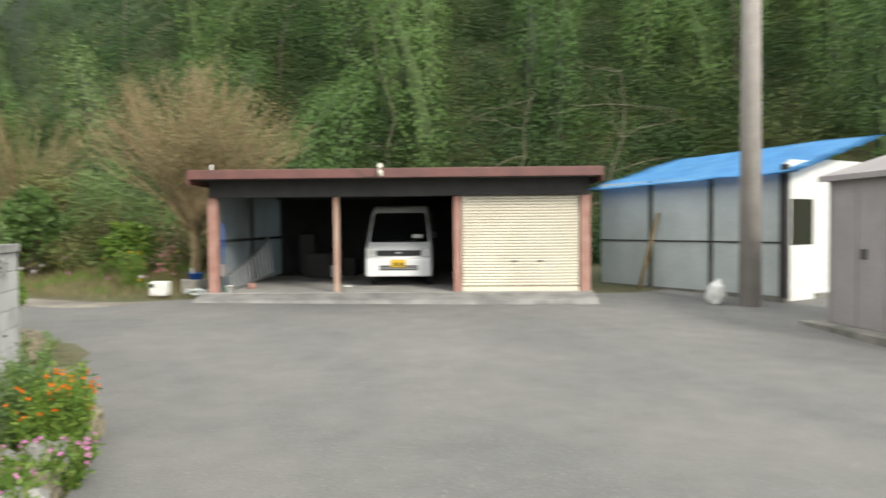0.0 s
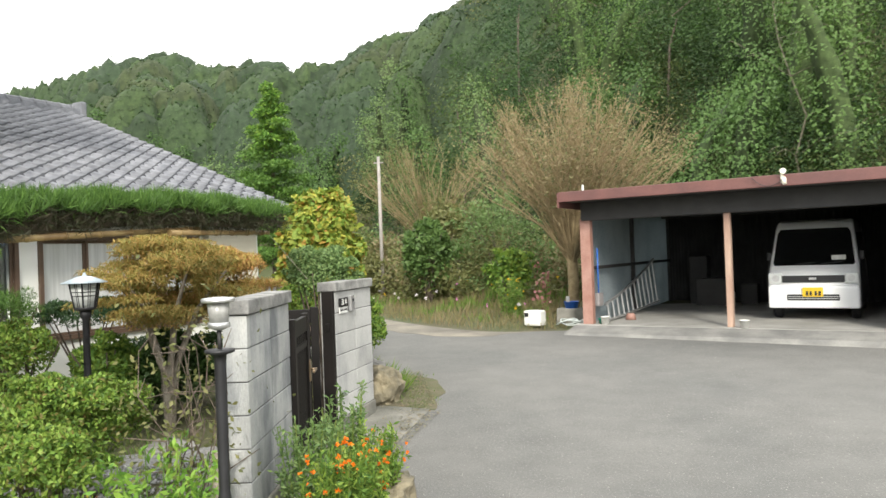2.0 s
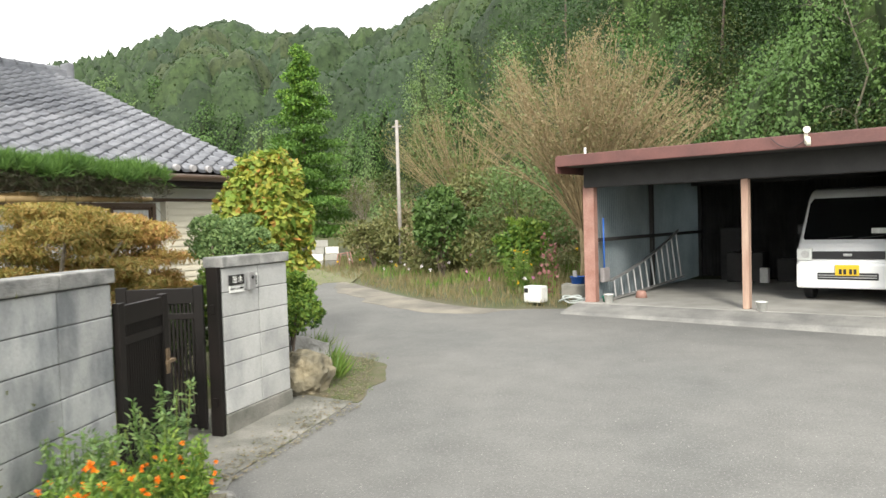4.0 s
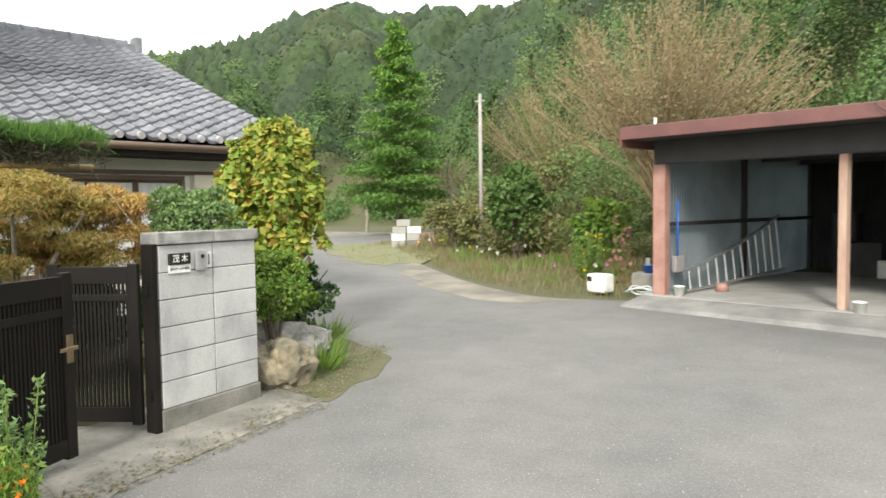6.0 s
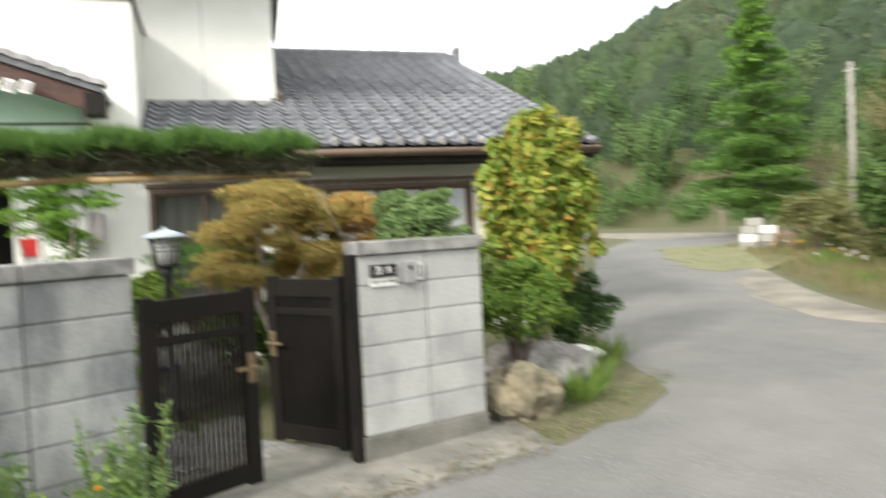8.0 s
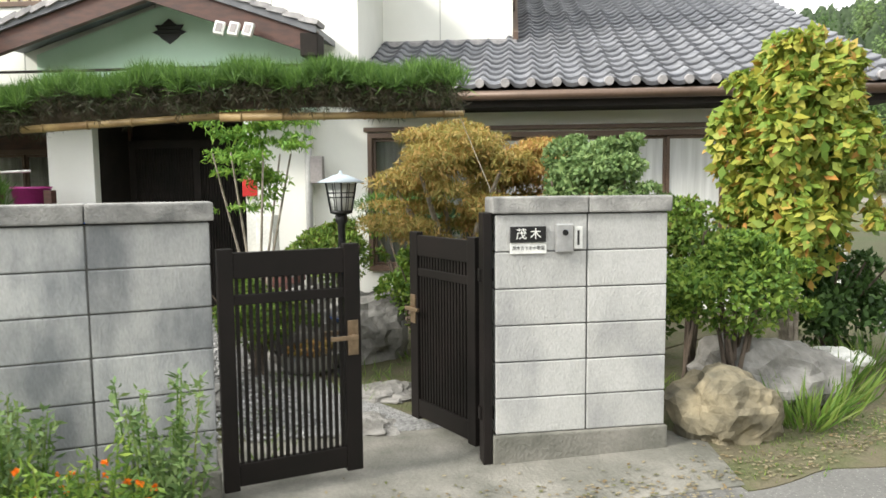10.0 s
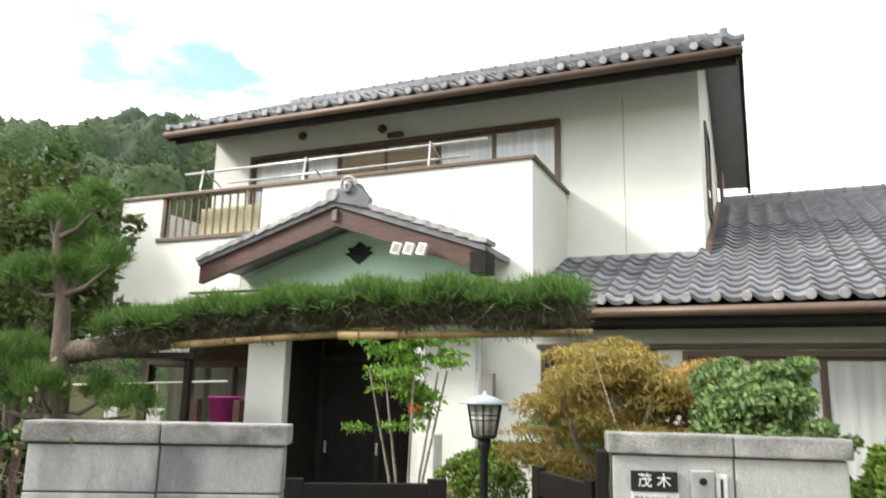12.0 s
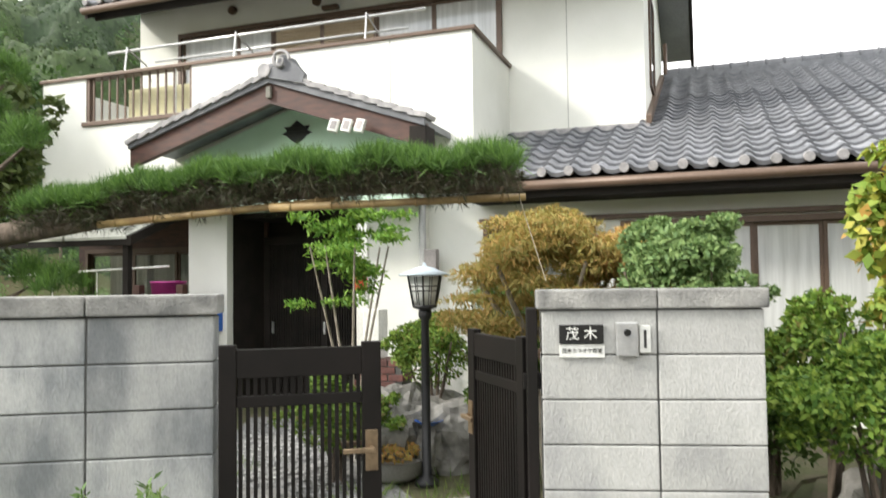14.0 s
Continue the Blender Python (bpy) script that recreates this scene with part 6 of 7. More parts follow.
# bare brown tree behind the garage


def twiggy(name, x, y, height, spread, fork, n, label, leaf=L_WEED, leaves_n=900, seed=1, mat=TWIG):
    rg = random.Random(seed)
    z = g(x, y)
    segs = limb([(0, 0, -0.1), (0.03, 0.0, fork * 0.5), (0, 0, fork)], height * 0.026, height * 0.022)
    tips = []
    for _ in range(n):
        a, q = rg.uniform(0, 6.283), math.sqrt(rg.random())
        tip = Vector((math.cos(a) * spread * q, math.sin(a) * spread * q, height * (1 - 0.32 * q * q) * rg.uniform(0.86, 1.0)))
        b0 = Vector((0, 0, fork * rg.uniform(0.75, 1.0)))
        m1 = b0.lerp(tip, 0.35) + Vector((-tip.x * 0.1 + rg.gauss(0, 0.1), -tip.y * 0.1 + rg.gauss(0, 0.1), 0.1 + rg.gauss(0, 0.08)))
        m2 = b0.lerp(tip, 0.7) + Vector((rg.gauss(0, 0.14), rg.gauss(0, 0.14), 0.14 + rg.gauss(0, 0.1)))
        segs += limb([b0, m1, m2, tip], height * 0.0038, 0.003)
        for _ in range(17):
            k = rg.uniform(0.3, 0.97)
            s = m1.lerp(m2, (k - 0.3) / 0.4) if k < 0.7 else m2.lerp(tip, (k - 0.7) / 0.3)
            d = (tip - b0).normalized() * rg.uniform(0.25, 0.6) * height * 0.17 + Vector((rg.gauss(0, 0.24), rg.gauss(0, 0.24), rg.uniform(-0.02, 0.18))) * height * 0.12
            segs += limb([s, s + d * 0.5 + Vector((0, 0, 0.02)), s + d], 0.004, 0.002)
            tips.append(s + d)
            tips.append(s + d * 0.6)
    pts = np.array([rg.choice(tips)[:] for _ in range(leaves_n)]) + RNG.normal(size=(leaves_n, 3)) * 0.1
    plant(name, x, y, z, label, "tree", segs, leaf_quads(pts, RNG.normal(size=pts.shape), 0.07, 0.5), mat, leaf)


twiggy("bare_tree", -0.6, 16.9, 5.0, 2.5, 1.3, 150, "vase-shaped tree with bare brown twigs", leaves_n=12000, seed=3)
twiggy("bare_tree", -6.4, 27.2, 5.3, 2.9, 1.0, 60, "wide bare brown tree beyond the field", leaf=L_OLIVE, leaves_n=5200, seed=5)
def gnarled(x, y, z, height, seed):
    """A pale crooked tree without leaves, with drooping side branches."""
    rg = random.Random(seed)
    trunk = [Vector((0, 0, -0.3))]
    for i in range(6):
        trunk.append(trunk[-1] + Vector((rg.gauss(0, 0.22), rg.gauss(0, 0.15), height / 6)))
    segs = limb(trunk, 0.04, 0.014)
    for p in trunk[2:]:
        for _ in range(2):
            a = rg.uniform(0, 6.283)
            d = Vector((math.cos(a), math.sin(a), rg.uniform(-0.1, 0.7)))
            pts = [p]
            for i in range(4):
                d = (d + Vector((rg.gauss(0, 0.25), rg.gauss(0, 0.25), rg.gauss(-0.08, 0.2)))).normalized()
                pts.append(pts[-1] + d * rg.uniform(0.35, 0.6))
                b = d + Vector((rg.gauss(0, 0.6), rg.gauss(0, 0.6), rg.gauss(0, 0.4)))
                segs += limb([pts[-1], pts[-1] + b * 0.25, pts[-1] + b * 0.4 + Vector((0, 0, -0.08))], 0.008, 0.003)
            segs += limb(pts, 0.013, 0.005)
    plant("leafless_tree", x, y, z, "crooked pale leafless tree at the edge of the woods", "tree", segs, None, LICHEN)


for x, y, h, sd in ((9.4, 21.6, 5.6, 3), (12.0, 20.6, 6.4, 4), (5.4, 24.2, 7.0, 6)):
    gnarled(x, y, g(x, y), h, sd)
# conifer with a yellow-green top
L_CONIFER = leafy("fresh_conifer_leaf", (0.07, 0.15, 0.03), (0.1, 0.2, 0.036), (0.15, 0.26, 0.05))
cb_ = []
for i in range(34):
    q = (i + 0.5) / 34
    a = i * 2.4
    r = 2.45 * (1.05 - q) ** 0.9
    for s in (0.35, 0.75):
        cb_.append((math.cos(a) * r * s, math.sin(a) * r * s, 0.8 + 7.3 * q, 0.2 + r * 0.34, 0.2 + r * 0.34, 0.26))
plant("conifer", -13.2, 28.0, g(-13.2, 28.0), "tall conifer with a yellow-green top", "tree", limb([(0, 0, -0.1), (0, 0, 4), (0, 0, 8.2)], 0.16, 0.02),
      crown(cb_, 26000, 0.15, 0.4, 0.35, 0.25, stray=0.25), BARK, L_CONIFER, [("top_leaves", crown([b for b in cb_ if b[2] > 5.6], 1800, 0.19, 0.42, 0.5, 0.1), L_BRIGHT)])
shrub("round_shrub", -4.45, 19.2, 0.85, 0.85, 0.55, 2.55, 5200, 0.13, L_MID, "dark green rounded shrub in the field", seed=12)
shrub("field_shrub", -2.2, 18.2, 0.75, 0.7, 0.5, 1.7, 3600, 0.12, L_AZALEA, "bright green shrub in the field", seed=13)
shrub("airy_shrub", -3.0, 21.6, 1.4, 1.2, 0.7, 3.5, 2600, 0.1, W_PALE, "airy pale green shrub grown tall in the field", seed=15)
shrub("airy_shrub", -5.0, 24.5, 1.8, 1.5, 0.9, 3.6, 3400, 0.14, L_OLIVE, "tall olive shrub at the back of the field", seed=16)
shrub("reddish_shrub", -7.3, 21.6, 0.9, 0.8, 0.6, 1.9, 2600, 0.12, L_OLIVE, "olive shrub with reddish tips by the far pole", seed=14)


# ---- sheds and pole across the yard ----
def build_sheds():
    SM = pose(10.14, 10.75, 0.11, 0, 0, 18)
    sh = thing("panel_shed", SM, "pale panel shed under a blue tarpaulin roof", "shed")
    part("plinth", boxes((0.0, 3.0, 0.0, 4.7, -0.2, 0.12)), CONC_DARK, sh)
    for i in range(3):
        part("wall_panel", boxes((0.0, 0.06, 0.08 + 1.55 * i, 1.55 + 1.55 * i, 0.12, 2.45), bevel=0.006), PALEPANEL, sh)
        part("panel_rib", boxes((-0.03, 0.0, 0.02 + 1.55 * i, 0.09 + 1.55 * i, 0.12, 2.45)), DARKSTEEL, sh)
    part("wall_rail", boxes((-0.02, 0.0, 0.1, 4.65, 1.12, 1.15)), DARKSTEEL, sh)
    part("corner_post", boxes((-0.04, 0.06, -0.06, 0.06, 0.1, 2.6)), DARKSTEEL, sh)
    part("end_wall", boxes((0.06, 0.16, 0.0, 0.06, 0.1, 2.65), (1.0, 3.0, 0.0, 0.06, 0.1, 2.75), (0.16, 1.0, 0.0, 0.06, 2.0, 2.7)), WHITEPLASTIC, sh, "white end wall")
    dr = part("shed_door", boxes((0.16, 1.0, -0.01, 0.03, 0.02, 1.08), (0.16, 0.19, -0.01, 0.03, 1.08, 2.0), (0.97, 1.0, -0.01, 0.03, 1.08, 2.0), (0.19, 0.97, -0.01, 0.03, 1.96, 2.0)), WHITEPLASTIC, sh, "white door with a dark window")
    part("door_window", boxes((0.19, 0.97, 0.0, 0.02, 1.08, 1.96)), DARKGLASS, dr)
    rf = bmesh.new()
    n = 14
    rows = []
    for j in range(9):
        y = -0.4 + 5.4 * j / 8
        rows.append([rf.verts.new((-0.35 + 3.6 * i / n, y, 2.42 + 0.26 * (3.6 * i / n) + 0.05 * noise.noise(Vector((i * 0.7, j * 0.8, 2))) - 0.04 * j / 8 * 3)) for i in range(n + 1)])
    for a, b in zip(rows, rows[1:]):
        for i in range(n):
            rf.faces.new((a[i], a[i + 1], b[i + 1], b[i])).smooth = True
    bmesh.ops.solidify(rf, geom=rf.faces[:], thickness=0.02)
    part("tarpaulin_roof", rf, BLUETARP, sh, "creased blue tarpaulin roof")
    bb = bmesh.new()
    cyl(bb, (-0.35, 3.2, 0.0), (-0.06, 2.9, 1.75), 0.04, 0.035, 8)
    lb = thing("leaning_board", SM, "long yellowed timber leaning on the shed wall", "board")
    part("board", bb, BAMBOO, lb)
    GM2 = pose(8.94, 8.45, 0.04, 0, 0, -10)
    gs = thing("steel_shed", GM2, "warm grey steel storage shed on a concrete slab", "shed")
    part("slab", boxes((-0.35, 2.2, -3.2, 0.2, -0.1, 0.06)), CONC_DARK, gs)
    part("body", boxes((0.0, 2.0, -3.0, 0.0, 0.06, 2.2), bevel=0.01), WARMGREY, gs)
    for i in range(5):
        part("rib", boxes((-0.015, -0.001, -0.06 - 0.6 * i, -0.02 - 0.6 * i, 0.06, 2.2)), WARMGREY, gs)
    rb = bmesh.new()
    prism(rb, [(-0.12, 2.2), (-0.12, 2.28), (1.0, 2.62), (2.1, 2.28), (2.1, 2.2)], -3.1, 0.1, "y")
    part("roof", rb, WARMGREY, gs)
    part("latch", boxes((-0.04, -0.001, -0.85, -0.78, 1.05, 1.2), bevel=0.006), DARKSTEEL, gs)
    ep = thing("electric_pole", pose(9.26, 10.61, 0.1), "tall concrete electric pole", "pole")
    pb = bmesh.new()
    cyl(pb, (0, 0, -0.3), (0, 0, 10.5), 0.2, 0.13, 20)
    part("pole", pb, POLE, ep)
    for z in (3.2, 3.7, 4.2):
        sb = bmesh.new()
        cyl(sb, (0.15, 0, z), (0.32, 0, z), 0.012, seg=6)
        part("step_bolt", sb, DARKSTEEL, ep)
    bag = thing("white_sack", pose(8.85, 11.05, 0.1), "white plastic sack at the foot of the pole", "sack")
    bm = bmesh.new()
    rock(bm, (0, 0, 0.2), (0.17, 0.15, 0.24), 5, 0.9)
    for f in bm.faces:
        f.smooth = True
    part("sack", bm, WHITEPLASTIC, bag)


build_sheds()


def tall_pole():
    t = thing("far_pole", pose(-6.5, 21.6, g(-6.5, 21.6)), "slim grey pole with a small crossarm in the field", "pole")
    bm = bmesh.new()
    cyl(bm, (0, 0, -0.2), (0, 0, 4.2), 0.06, 0.045, 10)
    part("pole", bm, POLE, t)
    part("crossarm", boxes((-0.14, 0.14, -0.02, 0.02, 4.0, 4.04)), POLE, t)


tall_pole()


# ---- name plates on the gate wall ----
def lettering(text, size, m, material, parent, name="lettering"):
    cu = bpy.data.curves.new(name, "FONT")
    cu.body, cu.size, cu.extrude, cu.align_x, cu.align_y = text, size, 0.0012, "CENTER", "CENTER"
    tmp = bpy.data.objects.new(name, cu)
    scene.collection.objects.link(tmp)
    me = bpy.data.meshes.new_from_object(tmp.evaluated_get(bpy.context.evaluated_depsgraph_get()))
    scene.collection.objects.unlink(tmp)
    bpy.data.objects.remove(tmp)
    me.materials.clear()
    me.materials.append(material)
    ob = new(name, me)
    ob.parent = parent
    ob.matrix_basis = m
    return ob


NP = WALL_B @ pose(0.175, -0.006, 1.27)
plate = thing("name_plate", NP, "black stone name plate with white characters", "sign")
part("plate", boxes((-0.098, 0.098, -0.016, 0.004, -0.04, 0.045), bevel=0.003), BLACKSIGN, plate)
lettering("茂 木", 0.062, pose(0, -0.0175, 0.002, 90, 0, 0), WHITEPLASTIC, plate)
plate2 = thing("class_sign", WALL_B @ pose(0.178, -0.004, 1.198), "small white sign with dark characters", "sign")
part("plate", boxes((-0.1, 0.1, -0.008, 0.002, -0.03, 0.03), bevel=0.002), WHITEPLASTIC, plate2)
lettering("茂木カラオケ教室", 0.0225, pose(0, -0.0092, 0, 90, 0, 0), BLACKSIGN, plate2)
bell = thing("door_intercom", WALL_B @ pose(0.375, -0.004, 1.25), "grey door intercom with a round lens", "intercom")
part("body", boxes((-0.048, 0.048, -0.03, 0.002, -0.075, 0.075), bevel=0.005), STEEL, bell)
lb = bmesh.new()
cyl(lb, (0, -0.036, 0.03), (0, -0.028, 0.03), 0.016, seg=16)
part("lens", lb, BLACKSIGN, bell)
sign3 = thing("small_notice", WALL_B @ pose(0.455, -0.004, 1.25), "narrow white notice beside the intercom", "sign")
part("plate", boxes((-0.024, 0.024, -0.012, 0.002, -0.06, 0.06), bevel=0.002), WHITEPLASTIC, sign3)
part("text_bar", boxes((-0.006, 0.006, -0.0135, -0.012, -0.04, 0.04)), DARKSTEEL, sign3)


# ---- lamps in the garden ----
def lantern(x, y):
    t = thing("garden_lantern", pose(x, y, 0), "black post lantern with frosted panes and a pale hood", "lantern")
    bm = bmesh.new()
    lathe(bm, [(0.09, 0.0), (0.09, 0.04), (0.035, 0.08), (0.03, 1.22), (0.05, 1.25), (0.05, 1.29), (0.03, 1.31)], 14)
    part("post", bm, BLACKPLASTIC, t)
    hb = bmesh.new()
    lathe(hb, [(0.205, 1.552), (0.21, 1.56), (0.07, 1.612), (0.02, 1.622), (0.01, 1.65)], 6)
    part("hood", hb, surface("pale_blue_grey_hood", (0.4, 0.47, 0.52), (0.34, 0.4, 0.45), 6, 0.5), t, "pale blue-grey hood")
    g1 = bmesh.new()
    lathe(g1, [(0.092, 1.335), (0.132, 1.548)], 6)
    part("glass", g1, LAMPGLASS, t, "frosted lamp glass")
    part("base_plate", lathe(bmesh.new(), [(0.05, 1.3), (0.1, 1.315), (0.1, 1.335)], 6), BLACKPLASTIC, t)
    for i in range(6):
        a = i * math.pi / 3
        v, f = tubes([(0.096 * math.cos(a), 0.096 * math.sin(a), 1.33, 0.136 * math.cos(a), 0.136 * math.sin(a), 1.552, 0.007, 0.007)], 5)
        raw("bar", v, f, [BLACKPLASTIC], t)
    for i in range(6):
        a, k = (i + 0.5) * math.pi / 3, math.cos(math.pi / 6)
        for off in (-0.009, 0.009):
            ox, oy = -math.sin(a) * off, math.cos(a) * off
            v, f = tubes([(0.095 * k * math.cos(a) + ox, 0.095 * k * math.sin(a) + oy, 1.335, 0.136 * k * math.cos(a) + ox, 0.136 * k * math.sin(a) + oy, 1.55, 0.003, 0.003)], 5)
            raw("mullion", v, f, [BLACKPLASTIC], t)
    for z, r in ((1.44, 0.1155), (1.475, 0.122)):
        pts = [(r * math.cos(i * math.pi / 3), r * math.sin(i * math.pi / 3), z) for i in range(7)]
        v, f = pipe(pts, 0.004, 0.004, 4)
        raw("cross_bar", v, f, [BLACKPLASTIC], t)


lantern(-4.22, 6.63)
sl = thing("solar_lamp", pose(-1.42, 4.25, 0), "small silver solar lamp standing on the black post", "lamp")
bm = bmesh.new()
lathe(bm, [(0.08, 1.5), (0.086, 1.508), (0.082, 1.522), (0.025, 1.527)], 18)
part("hood", bm, STEEL, sl, "silver hood")
part("lens", lathe(bmesh.new(), [(0.047, 1.4), (0.056, 1.498)], 16), surface("ribbed_lens", (0.36, 0.36, 0.34), (0.28, 0.28, 0.26), 30, 0.25), sl, "pale ribbed lens")
part("collar", lathe(bmesh.new(), [(0.02, 1.36), (0.055, 1.375), (0.055, 1.4)], 14), STEEL, sl)
part("stake", lathe(bmesh.new(), [(0.011, 1.255), (0.011, 1.36)], 8), DARKSTEEL, sl)
bpst = thing("black_post", pose(-1.42, 4.25, 0), "black lamp post with a flat disc on top", "post")
bm = bmesh.new()
lathe(bm, [(0.034, -0.05), (0.034, 0.5), (0.028, 0.55), (0.03, 1.2), (0.033, 1.235), (0.074, 1.248), (0.076, 1.262), (0.02, 1.266)], 16)
part("post", bm, BLACKPLASTIC, bpst)
sk = thing("wooden_stake", pose(-1.74, 4.66, 0), "weathered grey wooden stake beside the wall", "stake")
part("stake", boxes((-0.03, 0.03, -0.02, 0.02, -0.05, 0.62), bevel=0.006), PALEBARK, sk, "", pose(0, 0, 0, 0, 4, 20))

# ---- flower bed at the wall ----
for i, (x, y, z, a, b, c) in enumerate(((-1.0, 5.55, 0.08, 0.16, 0.22, 0.17), (-1.02, 5.1, 0.06, 0.13, 0.15, 0.12), (-1.05, 4.65, 0.08, 0.15, 0.18, 0.15), (-1.0, 4.25, 0.06, 0.13, 0.15, 0.12), (-1.3, 4.4, 0.1, 0.14, 0.16, 0.16), (-1.0, 3.8, 0.07, 0.15, 0.2, 0.14), (-1.02, 3.3, 0.06, 0.14, 0.18, 0.12), (-1.2, 2.7, 0.06, 0.16, 0.2, 0.13), (-1.12, 5.9, 0.05, 0.12, 0.14, 0.1))):
    bm = bmesh.new()
    rock(bm, (0, 0, 0), (a, b, c), i + 1)
    t = tagged(part("edging_rock", bm, GREYROCK if i % 3 else ROCK, None, "", pose(x, y, z)), "rough stone edging the flower bed", "rock", "bed stones")
bm = bmesh.new()
rock(bm, (0, 0, 0), (0.25, 0.28, 0.26), 27, 0.8)
tagged(part("boulder", bm, ROCK, None, "", pose(-2.2, 8.8, 0.2)), "squat pale brown boulder beside the block wall", "rock")
bm = bmesh.new()
rock(bm, (0, 0, 0), (0.42, 0.45, 0.3), 23, 0.9)
tagged(part("boulder", bm, GREYROCK, None, "", pose(-2.75, 9.4, 0.2)), "dark rounded boulder under the azalea", "rock")
bm = bmesh.new()
rock(bm, (0, 0, 0), (0.2, 0.26, 0.1), 31, 0.9)
tagged(part("plastic_bag", bm, WHITEPLASTIC, None, "", pose(-3.1, 10.2, 0.2, 0, 0, 25)), "crumpled white plastic bag on the verge", "bag")
for x, y, z, s, sd in ((-4.75, 6.3, 0.25, 0.42, 41), (-4.85, 6.85, 0.22, 0.4, 42), (-5.15, 6.9, 0.15, 0.35, 43), (-3.7, 4.6, 0.05, 0.35, 44), (-2.2, 3.4, 0.05, 0.4, 45), (-2.6, 2.6, 0.05, 0.45, 46), (-3.5, 5.6, 0.05, 0.25, 47), (-2.9, 6.75, -0.02, 0.22, 48), (-3.6, 6.9, -0.02, 0.26, 49)):
    bm = bmesh.new()
    rock(bm, (0, 0, 0), (s, s * 0.85, s * (0.95 if z > 0.1 else 0.3)), sd)
    tagged(part("garden_stone", bm, GREYROCK, None, "", pose(x, y, z)), "grey garden stone set in the moss", "rock", "garden stones")


def flower_patch(name, x, y, r, h, n_stems, n_leaf, leaf_size, leaf_mat, petals, n_flower, fsize, label, aspect=0.35):
    stems, tops = [], []
    for _ in range(n_stems):
        a, q = random.uniform(0, 6.283), math.sqrt(random.random()) * r
        hh = h * random.uniform(0.55, 1.0)
        p0 = Vector((math.cos(a) * q * 0.55, math.sin(a) * q * 0.55, -0.02))
        p2 = Vector((math.cos(a) * q, math.sin(a) * q, hh))
        stems += limb([p0, p0.lerp(p2, 0.5) + Vector((0, 0, 0.04)), p2], 0.006, 0.003)
        tops.append((p0, p2))
    idx = RNG.integers(0, n_stems, n_leaf)
    k = RNG.random(n_leaf)[:, None]
    p = np.array([t[0][:] for t in tops])[idx] * (1 - k) + np.array([t[1][:] for t in tops])[idx] * k + RNG.normal(size=(n_leaf, 3)) * 0.015
    d = RNG.normal(size=(n_leaf, 3)) + np.array([0, 0, 0.4])
    extra = []
    if n_flower:
        f = np.array([t[1][:] for t in tops])[RNG.integers(0, n_stems, n_flower)] + RNG.normal(size=(n_flower, 3)) * np.array([0.035, 0.035, 0.03])
        pp = np.repeat(f, 9, axis=0)
        extra = [("blossom", leaf_quads(pp, RNG.normal(size=pp.shape) + np.array([0, 0, 0.5]), fsize, 0.8), petals)]
    plant(name, x, y, g(x, y), label, "plant", stems, leaf_quads(p, d, leaf_size * (0.6 + 0.8 * RNG.random(n_leaf)), aspect), L_GRASS, leaf_mat, extra)


flower_patch("marigolds", -1.08, 4.95, 0.28, 0.62, 60, 6200, 0.042, L_AZALEA, P_ORANGE, 44, 0.02, "orange marigolds with feathery green leaves in the bed", 0.3)
flower_patch("marigolds", -1.15, 5.55, 0.28, 0.58, 40, 4200, 0.042, L_AZALEA, P_ORANGE, 24, 0.02, "orange marigolds by the block wall", 0.3)
flower_patch("leafy_plant", -1.38, 5.8, 0.22, 0.8, 18, 2000, 0.046, L_GREY, P_PINK, 0, 0.02, "tall pale green leafy stalks before the gate")
flower_patch("leafy_plant", -1.4, 5.2, 0.22, 0.72, 26, 2800, 0.044, L_GREY, P_PINK, 0, 0.02, "grey-green leafy stalks against the block wall")
flower_patch("asters", -1.0, 4.4, 0.3, 0.3, 40, 1600, 0.05, L_GRASS, P_PINK, 30, 0.022, "low asters with pink flowers between the stones")
flower_patch("low_herbs", -1.25, 3.7, 0.4, 0.32, 50, 2200, 0.06, L_GRASS, P_PINK, 24, 0.022, "low green herbs with a few pink flowers")
flower_patch("low_herbs", -1.35, 3.0, 0.45, 0.4, 50, 2400, 0.07, L_AZALEA, P_PINK, 8, 0.022, "low green herbs along the bed")
flower_patch("weedy_stalks", -1.85, 4.25, 0.4, 0.75, 36, 2600, 0.055, L_BRIGHT, P_YELLOW, 0, 0.02, "yellow-green stalks behind the black post")
flower_patch("weedy_stalks", -2.25, 3.7, 0.45, 0.6, 36, 2400, 0.055, L_YELLOW, P_YELLOW, 0, 0.02, "yellowing low stalks in the garden")
twiggy_vine = []
for i in range(13):
    a = random.uniform(0, 6.283)
    p = Vector((0, 0, 0))
    pts = [p]
    for k in range(5):
        p = p + Vector((random.gauss(0, 0.07), random.gauss(0, 0.07), 0.24))
        pts.append(p)
    twiggy_vine += limb(pts, 0.005, 0.002)
    for q in pts[2:]:
        twiggy_vine += limb([q, q + Vector((random.gauss(0, 0.1), random.gauss(0, 0.1), random.uniform(-0.02, 0.12)))], 0.004, 0.002)
plant("dry_vine", -1.95, 4.75, 0, "tangle of dry pale vine stems beside the wall", "vine", twiggy_vine, leaf_quads(RNG.normal(size=(620, 3)) * np.array([0.2, 0.2, 0.33]) + np.array([0, 0, 0.72]), RNG.normal(size=(620, 3)), 0.045, 0.5), BARK, L_OLIVE)
shrub("garden_azalea", -2.95, 4.75, 0.66, 0.66, 0.36, 1.02, 22000, 0.032, L_LIME, "bright green azalea bush in the garden", seed=21)
